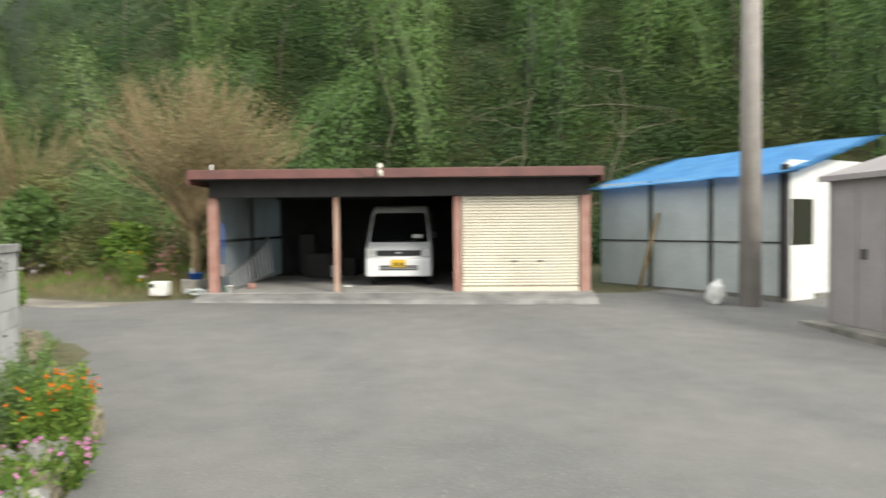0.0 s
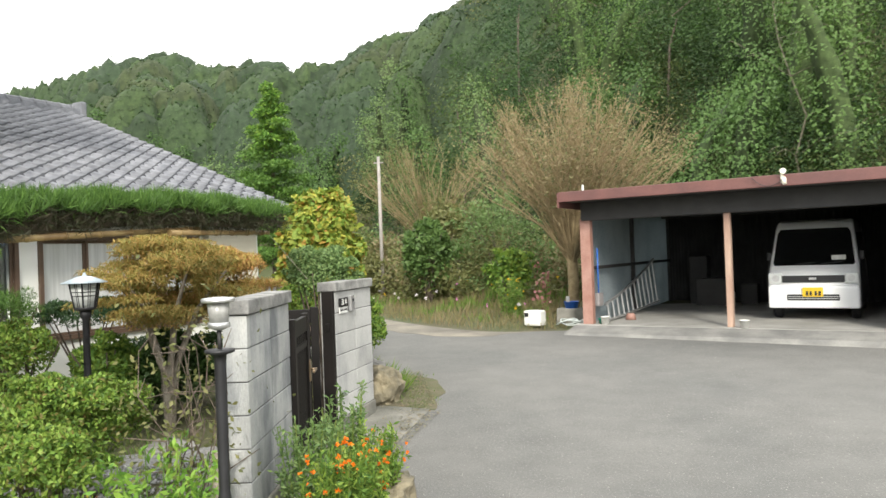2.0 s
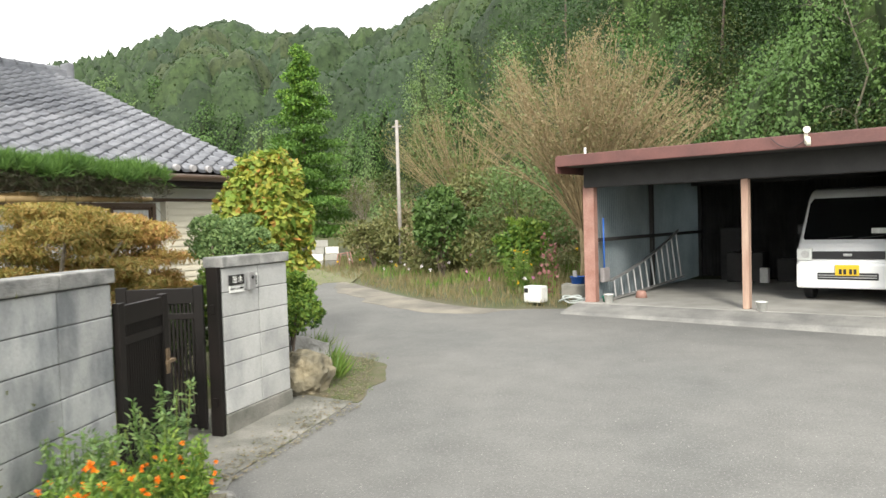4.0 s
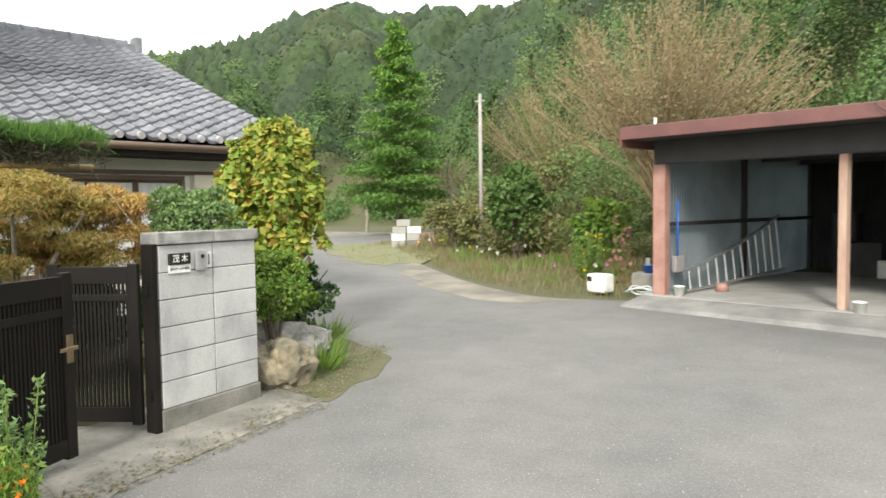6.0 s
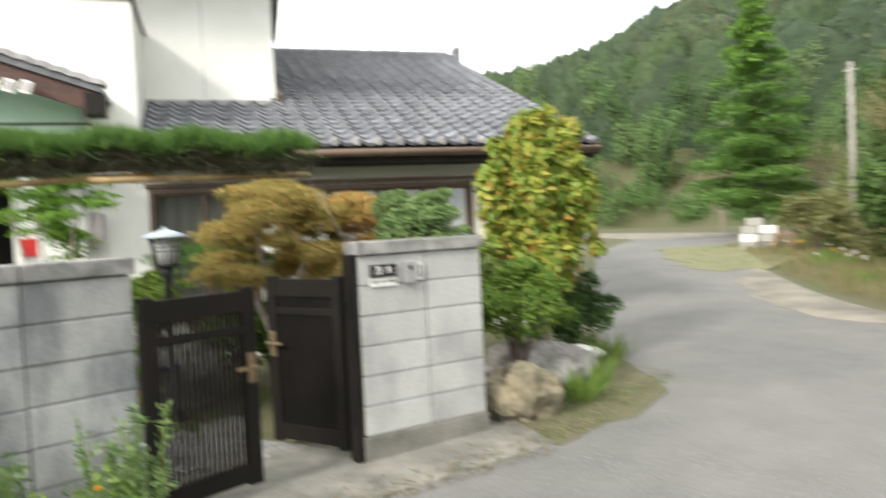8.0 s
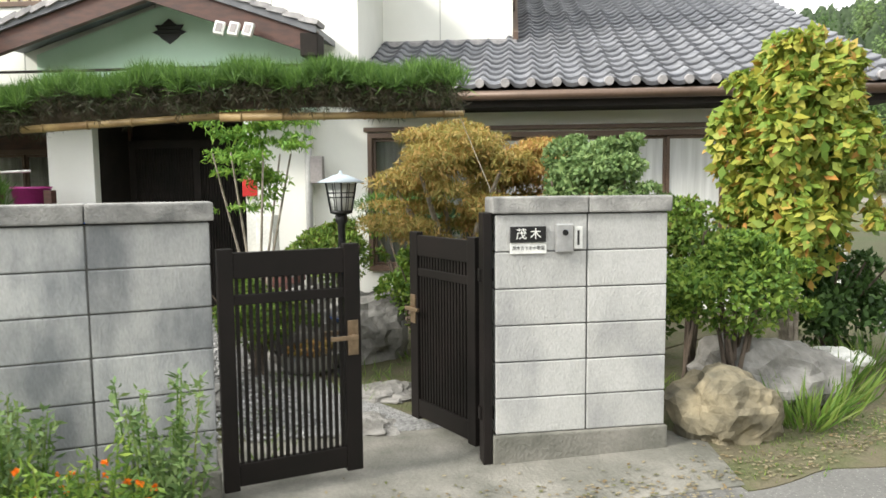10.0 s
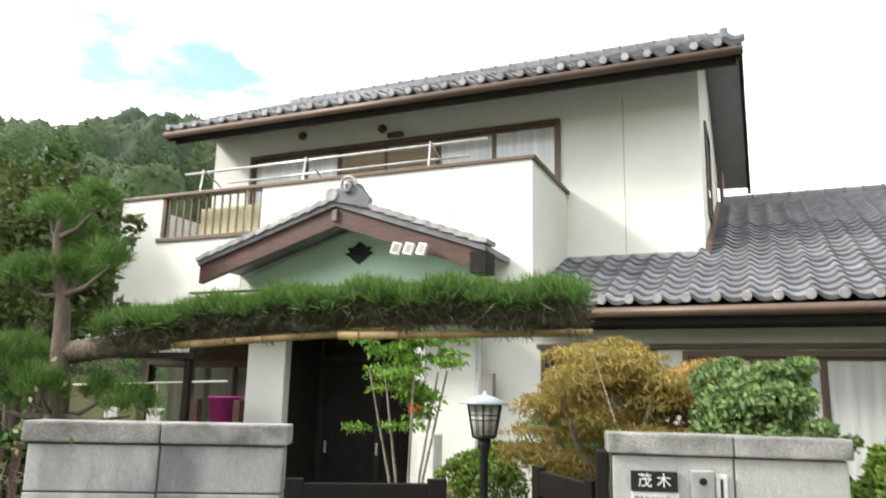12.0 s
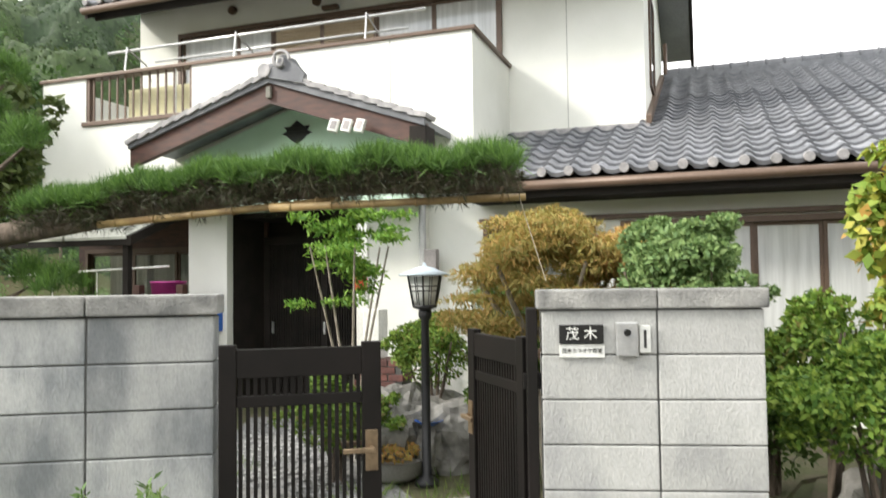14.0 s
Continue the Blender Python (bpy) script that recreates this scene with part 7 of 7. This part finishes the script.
shrub("garden_azalea", -2.5, 4.2, 0.45, 0.42, 0.4, 0.85, 12000, 0.032, L_LIME, "spreading bright green azalea bush", seed=22)
shrub("garden_azalea", -4.3, 5.95, 0.45, 0.45, 0.15, 0.8, 9000, 0.042, L_LIME, "rounded azalea bush at the foot of the lantern", seed=23)
shrub("garden_azalea", -4.95, 6.62, 0.36, 0.42, 0.55, 1.2, 7000, 0.042, L_LIME, "upright bright green bush behind the lantern", seed=24)
shrub("garden_azalea", -4.6, 7.35, 0.36, 0.4, 0.1, 1.0, 4200, 0.055, L_AZALEA, "bright green bush between the lantern and the maple", seed=34)
shrub("camellia_bush", -4.3, 8.0, 0.7, 0.75, 0.05, 0.95, 7000, 0.07, L_DARK, "dark evergreen bush under the maple", seed=25)
shrub("camellia_bush", -3.9, 9.0, 0.5, 0.5, 0.05, 1.1, 4500, 0.06, L_MID, "dense evergreen bush behind the block wall", seed=26)
shrub("clipped_pine", -5.3, 7.9, 0.5, 0.55, 1.0, 1.35, 4500, 0.06, L_CEDAR, "clipped dark evergreen pad by the window", aspect=0.2, seed=27)
shrub("clipped_pine", -5.0, 8.7, 0.45, 0.5, 0.5, 0.85, 3500, 0.06, L_CEDAR, "low clipped dark evergreen pad by the window", aspect=0.2, seed=28)
shrub("red_tipped_bush", -3.3, 9.1, 0.4, 0.45, 0.5, 1.4, 4200, 0.055, L_LIME, "yellow-green bush with red tips beside the wall", seed=29)
# grass tufts on the verge
def tufts(name, spots, h, n, mat, label, category="grass", width=0.05):
    ps, ds, hs = [], [], []
    for x, y, r in spots:
        for _ in range(n):
            a, q = random.uniform(0, 6.283), math.sqrt(random.random()) * r
            px, py = x + math.cos(a) * q, y + math.sin(a) * q
            ps.append((px, py, g(px, py) - 0.02))
            ds.append((math.cos(a) * 0.6 + random.gauss(0, 0.25), math.sin(a) * 0.6 + random.gauss(0, 0.25), 1.0))
            hs.append(h * random.uniform(0.5, 1.1))
    v, f = leaf_quads(np.array(ps), np.array(ds), np.array(hs), width)
    tagged(raw(name, v, f, [mat]), label, category, kind="stuff")


tufts("verge_grass", [(-2.6, 9.75, 0.22), (-2.35, 9.5, 0.18), (-2.9, 9.95, 0.2), (-3.2, 10.6, 0.25), (-2.2, 9.3, 0.12)], 0.34, 130, L_GRASS, "tufts of long green grass on the verge")
tufts("verge_weeds", [(-1.7 - 0.02 * i + random.gauss(0, 0.12), 8.6 + 0.055 * i - 0.0004 * i * i, 0.1) for i in range(26)] + [(random.uniform(-3.2, -2.0), random.uniform(8.9, 10.3), 0.12) for _ in range(26)], 0.06, 26, L_GRASS, "low weeds and moss tufts on the verge", width=0.12)
tufts("patch_grass", [(-6.6 - 0.42 * i * 0.33 + random.gauss(0, 0.55), 18.4 + 0.42 * i * 0.3 + random.gauss(0, 0.55), 0.4) for i in range(38)], 0.09, 34, L_GRASS, "short grass growing at the bend of the lane", width=0.12)
tufts("garden_grass", [(-1.3 + random.uniform(-0.25, 0.25), 1.5 + i * 0.28, 0.2) for i in range(14)] + [(random.uniform(-5, -2.4), random.uniform(2, 9), 0.2) for _ in range(40)], 0.16, 45, L_GRASS, "short grass and weeds in the garden")
# leaf litter and pebbles on the ground
lit = []
for _ in range(1100):
    y = random.uniform(6.2, 10.6)
    x = (-1.5 if y < 8.4 else -1.66 - 0.38 * max(0, y - 8.8)) - abs(random.gauss(0, 0.22)) + 0.12
    lit.append((x, y, g(x, y) + 0.016))
lp = np.array(lit)
tagged(raw("leaf_litter", *leaf_quads(lp, np.concatenate([RNG.normal(size=(len(lp), 2)), RNG.normal(size=(len(lp), 1)) * 0.1], axis=1), 0.03, 0.6, face=np.array([[0, 0, 3.0]] * len(lp))), [leafy("dead_leaf", (0.2, 0.145, 0.07), (0.3, 0.26, 0.17), (0.11, 0.125, 0.04))]), "fallen dead leaves along the edge of the drive", "leaves", kind="stuff")
peb = []
for _ in range(3800):
    x, y = random.uniform(-1.4, 6), random.uniform(-1, 13)
    if random.random() < 0.45:
        y = random.uniform(3, 9)
        x = random.uniform(-1.3, 2.5)
    peb.append((x, y, g(x, y), random.uniform(0.002, 0.006)))
pa = np.array(peb)
o6 = np.array([(1, 0, 0), (-1, 0, 0), (0, 1, 0), (0, -1, 0), (0, 0, 0.8), (0, 0, -0.3)], float)
f8 = np.array([(0, 2, 4), (2, 1, 4), (1, 3, 4), (3, 0, 4), (2, 0, 5), (1, 2, 5), (3, 1, 5), (0, 3, 5)])
pv = (pa[:, None, :3] + o6[None] * pa[:, 3, None, None] * RNG.uniform(0.7, 1.3, size=(len(pa), 6, 1))).reshape(-1, 3)
pf = (np.arange(len(pa))[:, None, None] * 6 + f8[None]).reshape(-1, 3)
tagged(raw("loose_grit", pv, pf, [surface("pale_grit", (0.38, 0.37, 0.34), (0.2, 0.2, 0.185), 30, 0.9)]), "pale loose grit scattered on the asphalt", "grit", kind="stuff")
pa = np.array([(random.uniform(-6.5, -2.7), random.uniform(4.6, 7.2), 0.02, random.uniform(0.012, 0.024)) for _ in range(5000)])
pv = (pa[:, None, :3] + o6[None] * pa[:, 3, None, None] * RNG.uniform(0.7, 1.3, size=(len(pa), 6, 1))).reshape(-1, 3)
keep = [i for i in range(len(pa)) if abs(pa[i, 1] - (5.9 - 0.28 * (-2.7 - pa[i, 0]))) < 0.62]
pf = (np.array(keep)[:, None, None] * 6 + f8[None]).reshape(-1, 3)
tagged(raw("path_gravel", pv, pf, [surface("grey_pebble", (0.42, 0.42, 0.41), (0.2, 0.2, 0.2), 25, 0.9)]), "grey gravel stones on the garden path", "gravel", kind="stuff")


# ---- the overgrown field ----
def field():
    rng = random.Random(5)
    ps, ds, hs, mats = [], [], [], []
    flowers = {1: [], 2: [], 3: []}
    k = 0
    while k < 24000:
        x, y = rng.uniform(-11, 3.5), rng.uniform(14.5, 27)
        edge = np.interp(x, (-10.2, -7.1, -4.2, -2.1, -0.4, 4), (22.7, 19.2, 16.2, 14.62, 14.6, 18.5))
        if y < edge or (x > -0.6 and y < 20.6):
            continue
        if x < -6.3 and y > 25.6:
            continue
        depth = y - edge
        h = rng.uniform(0.05, 0.2) + min(depth, 4) * 0.06 * rng.random()
        cl = noise.noise(Vector((x * 0.9, y * 0.9, 0)))
        h *= 1 + 0.8 * max(0, cl)
        ps.append((x, y, g(x, y) - 0.04))
        ds.append((rng.gauss(0, 0.3), rng.gauss(0, 0.3), 1))
        hs.append(h)
        mats.append(1 if (cl > 0.2 and depth > 1.0) else 0)
        if rng.random() < 0.005 and depth > 0.9:
            flowers[1 + int(rng.random() * 3)].append((x, y, g(x, y) + h + 0.12))
        k += 1
    v, f = leaf_quads(np.array(ps), np.array(ds), np.array(hs), 0.085)
    tagged(raw("field_weeds", v, f, [L_WEED, L_GRASS], None, mats), "dry brown and green weeds in the overgrown field", "weeds", kind="stuff")
    for key, mt, nm in ((1, P_YELLOW, "yellow_flowers"), (2, P_WHITE, "pale_flowers"), (3, P_PINK, "pink_flowers")):
        pp = np.repeat(np.array(flowers[key]), 8, axis=0)
        tagged(raw(nm, *leaf_quads(pp, RNG.normal(size=pp.shape) + np.array([0, 0, 0.3]), 0.05, 0.8), [mt]), "small wild flowers among the weeds", "flowers", kind="stuff")
    # low scrub behind the weeds
    vs, fs, sl, kk = [], [], [], 0
    for _ in range(210):
        x, y = rng.uniform(-10.5, 3), rng.uniform(19.5, 27.5)
        if (x > 0.2 and y < 21) or (x < -6.8 and y > 24.5) or y < 19.5 + max(0, -x - 5) * 1.1:
            continue
        hh, w = rng.uniform(0.6, 2.2) * (0.55 + 0.08 * (y - 19)), rng.uniform(0.5, 0.9)
        z = g(x, y)
        vf = crown([(x, y, z + hh * 0.45, w, w, hh * 0.55), (x + rng.gauss(0, 0.4), y + rng.gauss(0, 0.4), z + hh * 0.7, w * 0.6, w * 0.6, hh * 0.4)], 330, 0.14, 0.42, 0.3)
        vs.append(vf[0])
        fs.append(vf[1] + kk)
        sl.append(np.full(len(vf[1]), rng.choice((0, 0, 1, 2))))
        kk += len(vf[0])
    tagged(raw("scrub", np.concatenate(vs), np.concatenate(fs), [L_OLIVE, W_PALE, L_WEED], None, np.concatenate(sl)), "tangled olive scrub behind the field", "scrub", kind="stuff")


field()
flower_patch("red_leafed_plant", -1.15, 16.2, 0.25, 1.25, 9, 110, 0.08, P_RED, P_RED, 0, 0.02, "plant with dark red leaves by the bare tree", 0.7)
flower_patch("yellow_flowers_clump", -1.9, 16.6, 0.35, 0.85, 26, 1300, 0.07, L_GRASS, P_YELLOW, 8, 0.035, "tall green clump with yellow flowers")
for x, y, h, s in ((-11.0, 28.6, 3.2, 9), (-16.5, 30.5, 3.0, 10)):
    twiggy("slender_tree", x, y, h, 1.0, 1.2, 26, "slender olive tree at the edge of the lane", leaf=L_OLIVE, leaves_n=1900, seed=s, mat=PALEBARK)

# things at the field's edge
wb = thing("white_appliance", pose(-1.2, 15.05, g(-1.2, 15.05), 0, 0, -20), "discarded white plastic tank lying by the weeds", "tank")
part("body", boxes((-0.18, 0.18, -0.12, 0.12, 0.02, 0.31), bevel=0.035), WHITEPLASTIC, wb)
part("spout_cap", boxes((-0.16, -0.08, -0.13, -0.1, 0.19, 0.27), bevel=0.01), BLACKPLASTIC, wb)
bk = thing("blue_bucket", pose(-0.55, 15.7, g(-0.55, 15.7)), "blue plastic tub on a grey concrete block", "tub")
part("block", boxes((-0.28, 0.28, -0.2, 0.2, 0.0, 0.27), bevel=0.02), CONC_DARK, bk)
part("tub", lathe(bmesh.new(), [(0.12, 0.27), (0.15, 0.4), (0.155, 0.4), (0.14, 0.39), (0.11, 0.3)], 20), BLUEP, bk, "blue plastic tub")
ps_ = thing("white_stake", pose(-0.62, 15.75, g(-0.62, 15.75)), "short white stake among the weeds", "stake")
part("stake", boxes((-0.035, 0.035, -0.03, 0.03, -0.05, 0.5), bevel=0.008), CONC, ps_)
hz_ = thing("hose_coil", pose(-0.6, 14.95, g(-0.6, 14.95)), "loose grey hose lying in the weeds", "hose")
pts = [(0.22 * math.cos(i * 0.5) + i * 0.006, 0.16 * math.sin(i * 0.5), 0.05 + 0.05 * math.sin(i * 0.8) + 0.04) for i in range(40)]
v, f = pipe(pts, 0.014, 0.014, 6)
raw("hose", v, f, [PALEPANEL], hz_)
pile = thing("block_pile", pose(-9.3, 22.3, g(-9.3, 22.3), 0, 0, 25), "stack of grey and white concrete blocks by the lane", "blocks")
for x, y, z, mt in ((-0.25, 0, 0, CONC), (0.2, 0, 0, CONC_DARK), (-0.25, 0, 0.21, WHITEPLASTIC), (0.2, 0.02, 0.21, CONC), (-0.22, 0, 0.42, CONC), (0.22, 0.0, 0.42, WHITEPLASTIC), (-0.1, 0, 0.63, CONC)):
    part("concrete_block", boxes((x - 0.2, x + 0.2, y - 0.1, y + 0.1, z, z + 0.2), bevel=0.01), mt, pile)
rp = thing("rusty_barrow", pose(-8.7, 22.2, g(-8.7, 22.2)), "rust-red bent frame beside the block pile", "frame")
v, f = join(pipe([(-0.2, 0, 0), (-0.1, 0, 0.4), (0.2, 0, 0.45), (0.3, 0, 0.0)], 0.02, 0.02, 6), pipe([(-0.2, 0.2, 0), (-0.1, 0.2, 0.4), (0.2, 0.2, 0.45), (0.3, 0.2, 0.0)], 0.02, 0.02, 6))
raw("frame", v, f, [RUSTRED], rp)

# ---- things in the garage ----
ld = thing("orchard_ladder", GM @ pose(0.3, 0.3, 0.03, 0, 0, 0), "tapered aluminium ladder laid on its side along the wall", "ladder")
lo = Matrix.Rotation(radians(-12), 4, "Y")
L0, L1 = Vector((0.0, 0.0, 0.0)), Vector((0.0, 3.4, 0.12))
T0, T1 = Vector((-0.03, 0.0, 0.3)), Vector((-0.1, 3.4, 1.05))
for a, b in ((L0, L1), (T0, T1)):
    v, f = pipe([a + (b - a) * s - Vector((0, 0, 0.16 * s * (1 - s) * (4 if a is T0 else 0.5) * 0.5)) for s in (0, 0.2, 0.4, 0.6, 0.8, 1)], 0.026, 0.026, 4)
    raw("rail", v, f, [STEEL], ld)
for i in range(12):
    q = (i + 0.5) / 12
    v, f = tubes([(*L0.lerp(L1, q), *(T0.lerp(T1, q) - Vector((0, 0, 0.32 * q * (1 - q)))), 0.018, 0.018)], 6)
    raw("rung", v, f, [STEEL], ld)
for x, y, mt, nm, lab, prof in ((0.38, -0.02, WHITEPLASTIC, "white_pot", "small white plastic pot on the slab", [(0.06, 0), (0.08, 0.14), (0.085, 0.14), (0.07, 0.12)]), (0.3, 0.12, surface("green_plastic", (0.02, 0.3, 0.2)), "green_bowl", "small green plastic bowl by the post", [(0.07, 0), (0.1, 0.09), (0.105, 0.09), (0.08, 0.07)]),
                                (0.55, 0.9, RUSTRED, "clay_pot", "overturned clay flower pot", [(0.1, 0), (0.08, 0.1), (0.06, 0.12)]), (2.75, -0.15, WHITEPLASTIC, "white_pot", "small white plastic pot by the middle post", [(0.06, 0), (0.08, 0.13), (0.085, 0.13), (0.07, 0.11)])):
    t = tagged(part(nm, lathe(bmesh.new(), prof, 16), mt, None, "", GM @ pose(x, y, 0.0)), lab, "pot")
br = thing("blue_broom", GM @ pose(0.14, 0.35, 0.02), "blue-handled broom hanging on the side wall", "broom")
bm = bmesh.new()
cyl(bm, (0, 0, 0.5), (0, 0, 1.35), 0.014, seg=8)
part("handle", bm, BLUEP, br)
part("head", boxes((-0.03, 0.05, -0.12, 0.12, 0.28, 0.52), bevel=0.02), WARMGREY, br)
# Box, drum and cabinet are coloured near black for the shaded bay.
for x, y, w, d, h, mt, nm, lab in ((1.3, 4.6, 0.7, 0.5, 0.6, DARKSTEEL, "storage_box", "dark steel box at the back of the bay"), (2.0, 4.9, 0.35, 0.35, 0.45, DARKTIN, "plastic_drum", "drum coloured near black for the shade"), (0.9, 5.0, 0.4, 0.4, 1.1, DARKTIN, "tool_cabinet", "dark cabinet at the back wall"), (1.7, 4.3, 0.16, 0.16, 0.3, WHITEPLASTIC, "fuel_can", "pale can standing on the slab")):
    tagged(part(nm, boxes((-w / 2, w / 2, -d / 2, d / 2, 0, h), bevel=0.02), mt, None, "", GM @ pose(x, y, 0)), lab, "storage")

# ---- at the porch ----
PX = HM
bs = thing("laundry_basket", PX @ pose(1.02, 7.85, 1.2), "magenta plastic basket on the veranda rail", "basket")
part("basket", lathe(bmesh.new(), [(0.15, 0.0), (0.2, 0.34), (0.21, 0.34), (0.19, 0.31), (0.14, 0.03)], 20), PINKP, bs)
vr = thing("veranda_rail", PX, "dark timber rail of the veranda", "railing")
part("shelf", boxes((-1.6, 1.35, 7.65, 8.05, 1.15, 1.2), bevel=0.01), BROWNWOOD, vr)
for i in range(20):
    x = -1.55 + i * 0.14
    part("picket", boxes((x, x + 0.04, 7.7, 7.74, -0.05, 1.15)), BROWNWOOD, vr)
for x in (0.68, 1.28):
    part("rail_post", boxes((x, x + 0.09, 7.66, 7.75, 1.2, 1.5), bevel=0.006), BROWNWOOD, vr)
lp2 = thing("drying_pole", PX, "white laundry pole under the canopy", "pole")
bm = bmesh.new()
cyl(bm, (-1.5, 7.88, 1.63), (1.0, 7.88, 1.71), 0.014, seg=8)
part("pole", bm, WHITEPLASTIC, lp2)
for x in (-0.9, -0.2):
    part("hanger", boxes((x, x + 0.28, 7.87, 7.9, 1.35, 1.37), (x + 0.13, x + 0.14, 7.88, 7.89, 1.37, 1.66)), WHITEPLASTIC, lp2)
    part("cloth", boxes((x + 0.02, x + 0.24, 7.86, 7.88, 1.2, 1.35), bevel=0.005), CURTAIN, lp2)
nb = thing("newspaper_box", PX @ pose(1.3, GY - 0.09, 0.93), "blue plastic letter box on the porch column", "letter box")
part("body", boxes((-0.07, 0.07, 0.0, 0.088, 0.0, 0.26), bevel=0.02), BLUEP, nb)
part("flap", boxes((-0.05, 0.07, -0.01, 0.07, 0.26, 0.3), bevel=0.01), BLUEP, nb)
wp = thing("white_post", pose(-6.35, 5.76, 0), "white porch post with a red tag", "post")
part("post", boxes((-0.06, 0.06, -0.06, 0.06, 0, 2.3), bevel=0.008), WHITEPLASTIC, wp)
part("tag", boxes((0.06, 0.09, -0.09, 0.06, 1.42, 1.6), bevel=0.006), REDP, wp, "red tag")
bwl = thing("planting_bowl", pose(-4.35, 6.36, 0.02), "wide clay bowl planted with small succulents", "planter")
part("bowl", lathe(bmesh.new(), [(0.16, 0), (0.24, 0.05), (0.27, 0.16), (0.29, 0.17), (0.25, 0.15), (0.2, 0.13)], 24), CONC, bwl)
raw("succulents", *crown([(0, 0, 0.2, 0.2, 0.2, 0.07)], 700, 0.04, 0.5), [L_ORANGE], bwl)
dsh = thing("blue_dish", pose(-4.5, 6.62, 0.06), "blue dish on a knobbly stone", "dish")
bm = bmesh.new()
rock(bm, (0, 0, 0.14), (0.1, 0.11, 0.19), 61)
part("stone", bm, GREYROCK, dsh)
part("dish", lathe(bmesh.new(), [(0.05, 0.33), (0.11, 0.37), (0.115, 0.37), (0.06, 0.345)], 18), BLUEP, dsh)
bw = thing("brick_pier", PX @ pose(3.55, 7.6, -0.05), "low pier of dark red bricks by the entrance", "pier")
part("core", boxes((0.01, 0.47, 0.01, 0.29, 0, 0.78)), JOINT, bw)
me = None
for r in range(11):
    for c in range(3):
        x = (c - 0.5 * (r % 2)) * 0.165 + 0.08
        if x > 0.42:
            continue
        if me is None:
            me = part("brick", boxes((-0.075, 0.075, 0.0, 0.3, 0, 0.062), bevel=0.004), BRICKMAT, bw, "", pose(x, 0, 0.0)).data
        else:
            piece("brick", me, bw, pose(x, 0, 0.072 * r))
fp = thing("white_planter", PX @ pose(3.8, 7.72, 0.73), "white planter box on the brick pier", "planter")
part("box", boxes((-0.2, -0.02, -0.1, 0.12, 0, 0.5), bevel=0.015), WHITEPLASTIC, fp)

# ---- behind the garden ----
for x, y, h, w, mt, lab, sd in ((-6.3, 1.3, 4.3, 1.1, F_OLIVE, "olive-leaved persimmon tree behind the garden", 71), (-8.6, -0.6, 5.2, 1.7, L_DARK, "dark evergreen tree beside the house", 72), (-5.6, 0.2, 3.2, 1.0, L_DARK, "leafy garden tree near the fence", 73)):
    bl = [(b[0], b[1], b[2], *b[3:]) for b in bumpy(w, w, h * 0.36, h * 0.62, 12, sd)]
    plant("garden_tree", x, y, 0, lab, "tree", bush_stems(8, w * 0.8, h * 0.8, 0.05), crown(bl, 7500, 0.12, 0.5, 0.45), BARK, mt)
shrub("hedge_bush", -4.9, 2.6, 0.7, 0.7, 0.05, 1.2, 5500, 0.08, L_DARK, "dark hedge bush in the garden", seed=74)
shrub("hedge_bush", -5.8, 3.4, 0.6, 0.6, 0.05, 1.1, 4500, 0.08, L_DARK, "dark low hedge bush by the veranda", seed=75)
fn = thing("picket_fence", pose(-3.9, 2.9, 0, 0, 0, 118), "dark timber picket fence in the garden", "fence")
for z in (0.35, 0.95):
    part("rail", boxes((-1.5, 1.5, 0.02, 0.05, z, z + 0.06)), BROWNWOOD, fn)
for i in range(24):
    part("picket", boxes((-1.48 + i * 0.125, -1.41 + i * 0.125, -0.005, 0.02, -0.02, 1.15 + 0.02 * (i % 2))), BROWNWOOD, fn)
wires = thing("power_lines", pose(0, 0, 0), "thin power lines crossing the sky", "cable")
for a, b in (((-13.86, -8.76, 11.15), (-43.3, -27.1, 22.3)), ((-14.06, -8.84, 10.69), (-43.5, -27.2, 21.85)), ((-14.64, -9.03, 9.25), (-42.7, -29.7, 19.1))):
    a, b = Vector(a), Vector(b)
    v, f = pipe([a.lerp(b, t) - Vector((0, 0, 1.2 * t * (1 - t))) for t in (i / 16 for i in range(17))], 0.012, 0.012, 5)
    raw("wire", v, f, [BLACKPLASTIC], wires)
shrub("clipped_pine", -6.0, 7.35, 0.55, 0.6, 0.9, 1.5, 5200, 0.07, L_PINE, "clipped green pine pad before the window", aspect=0.1, seed=91)
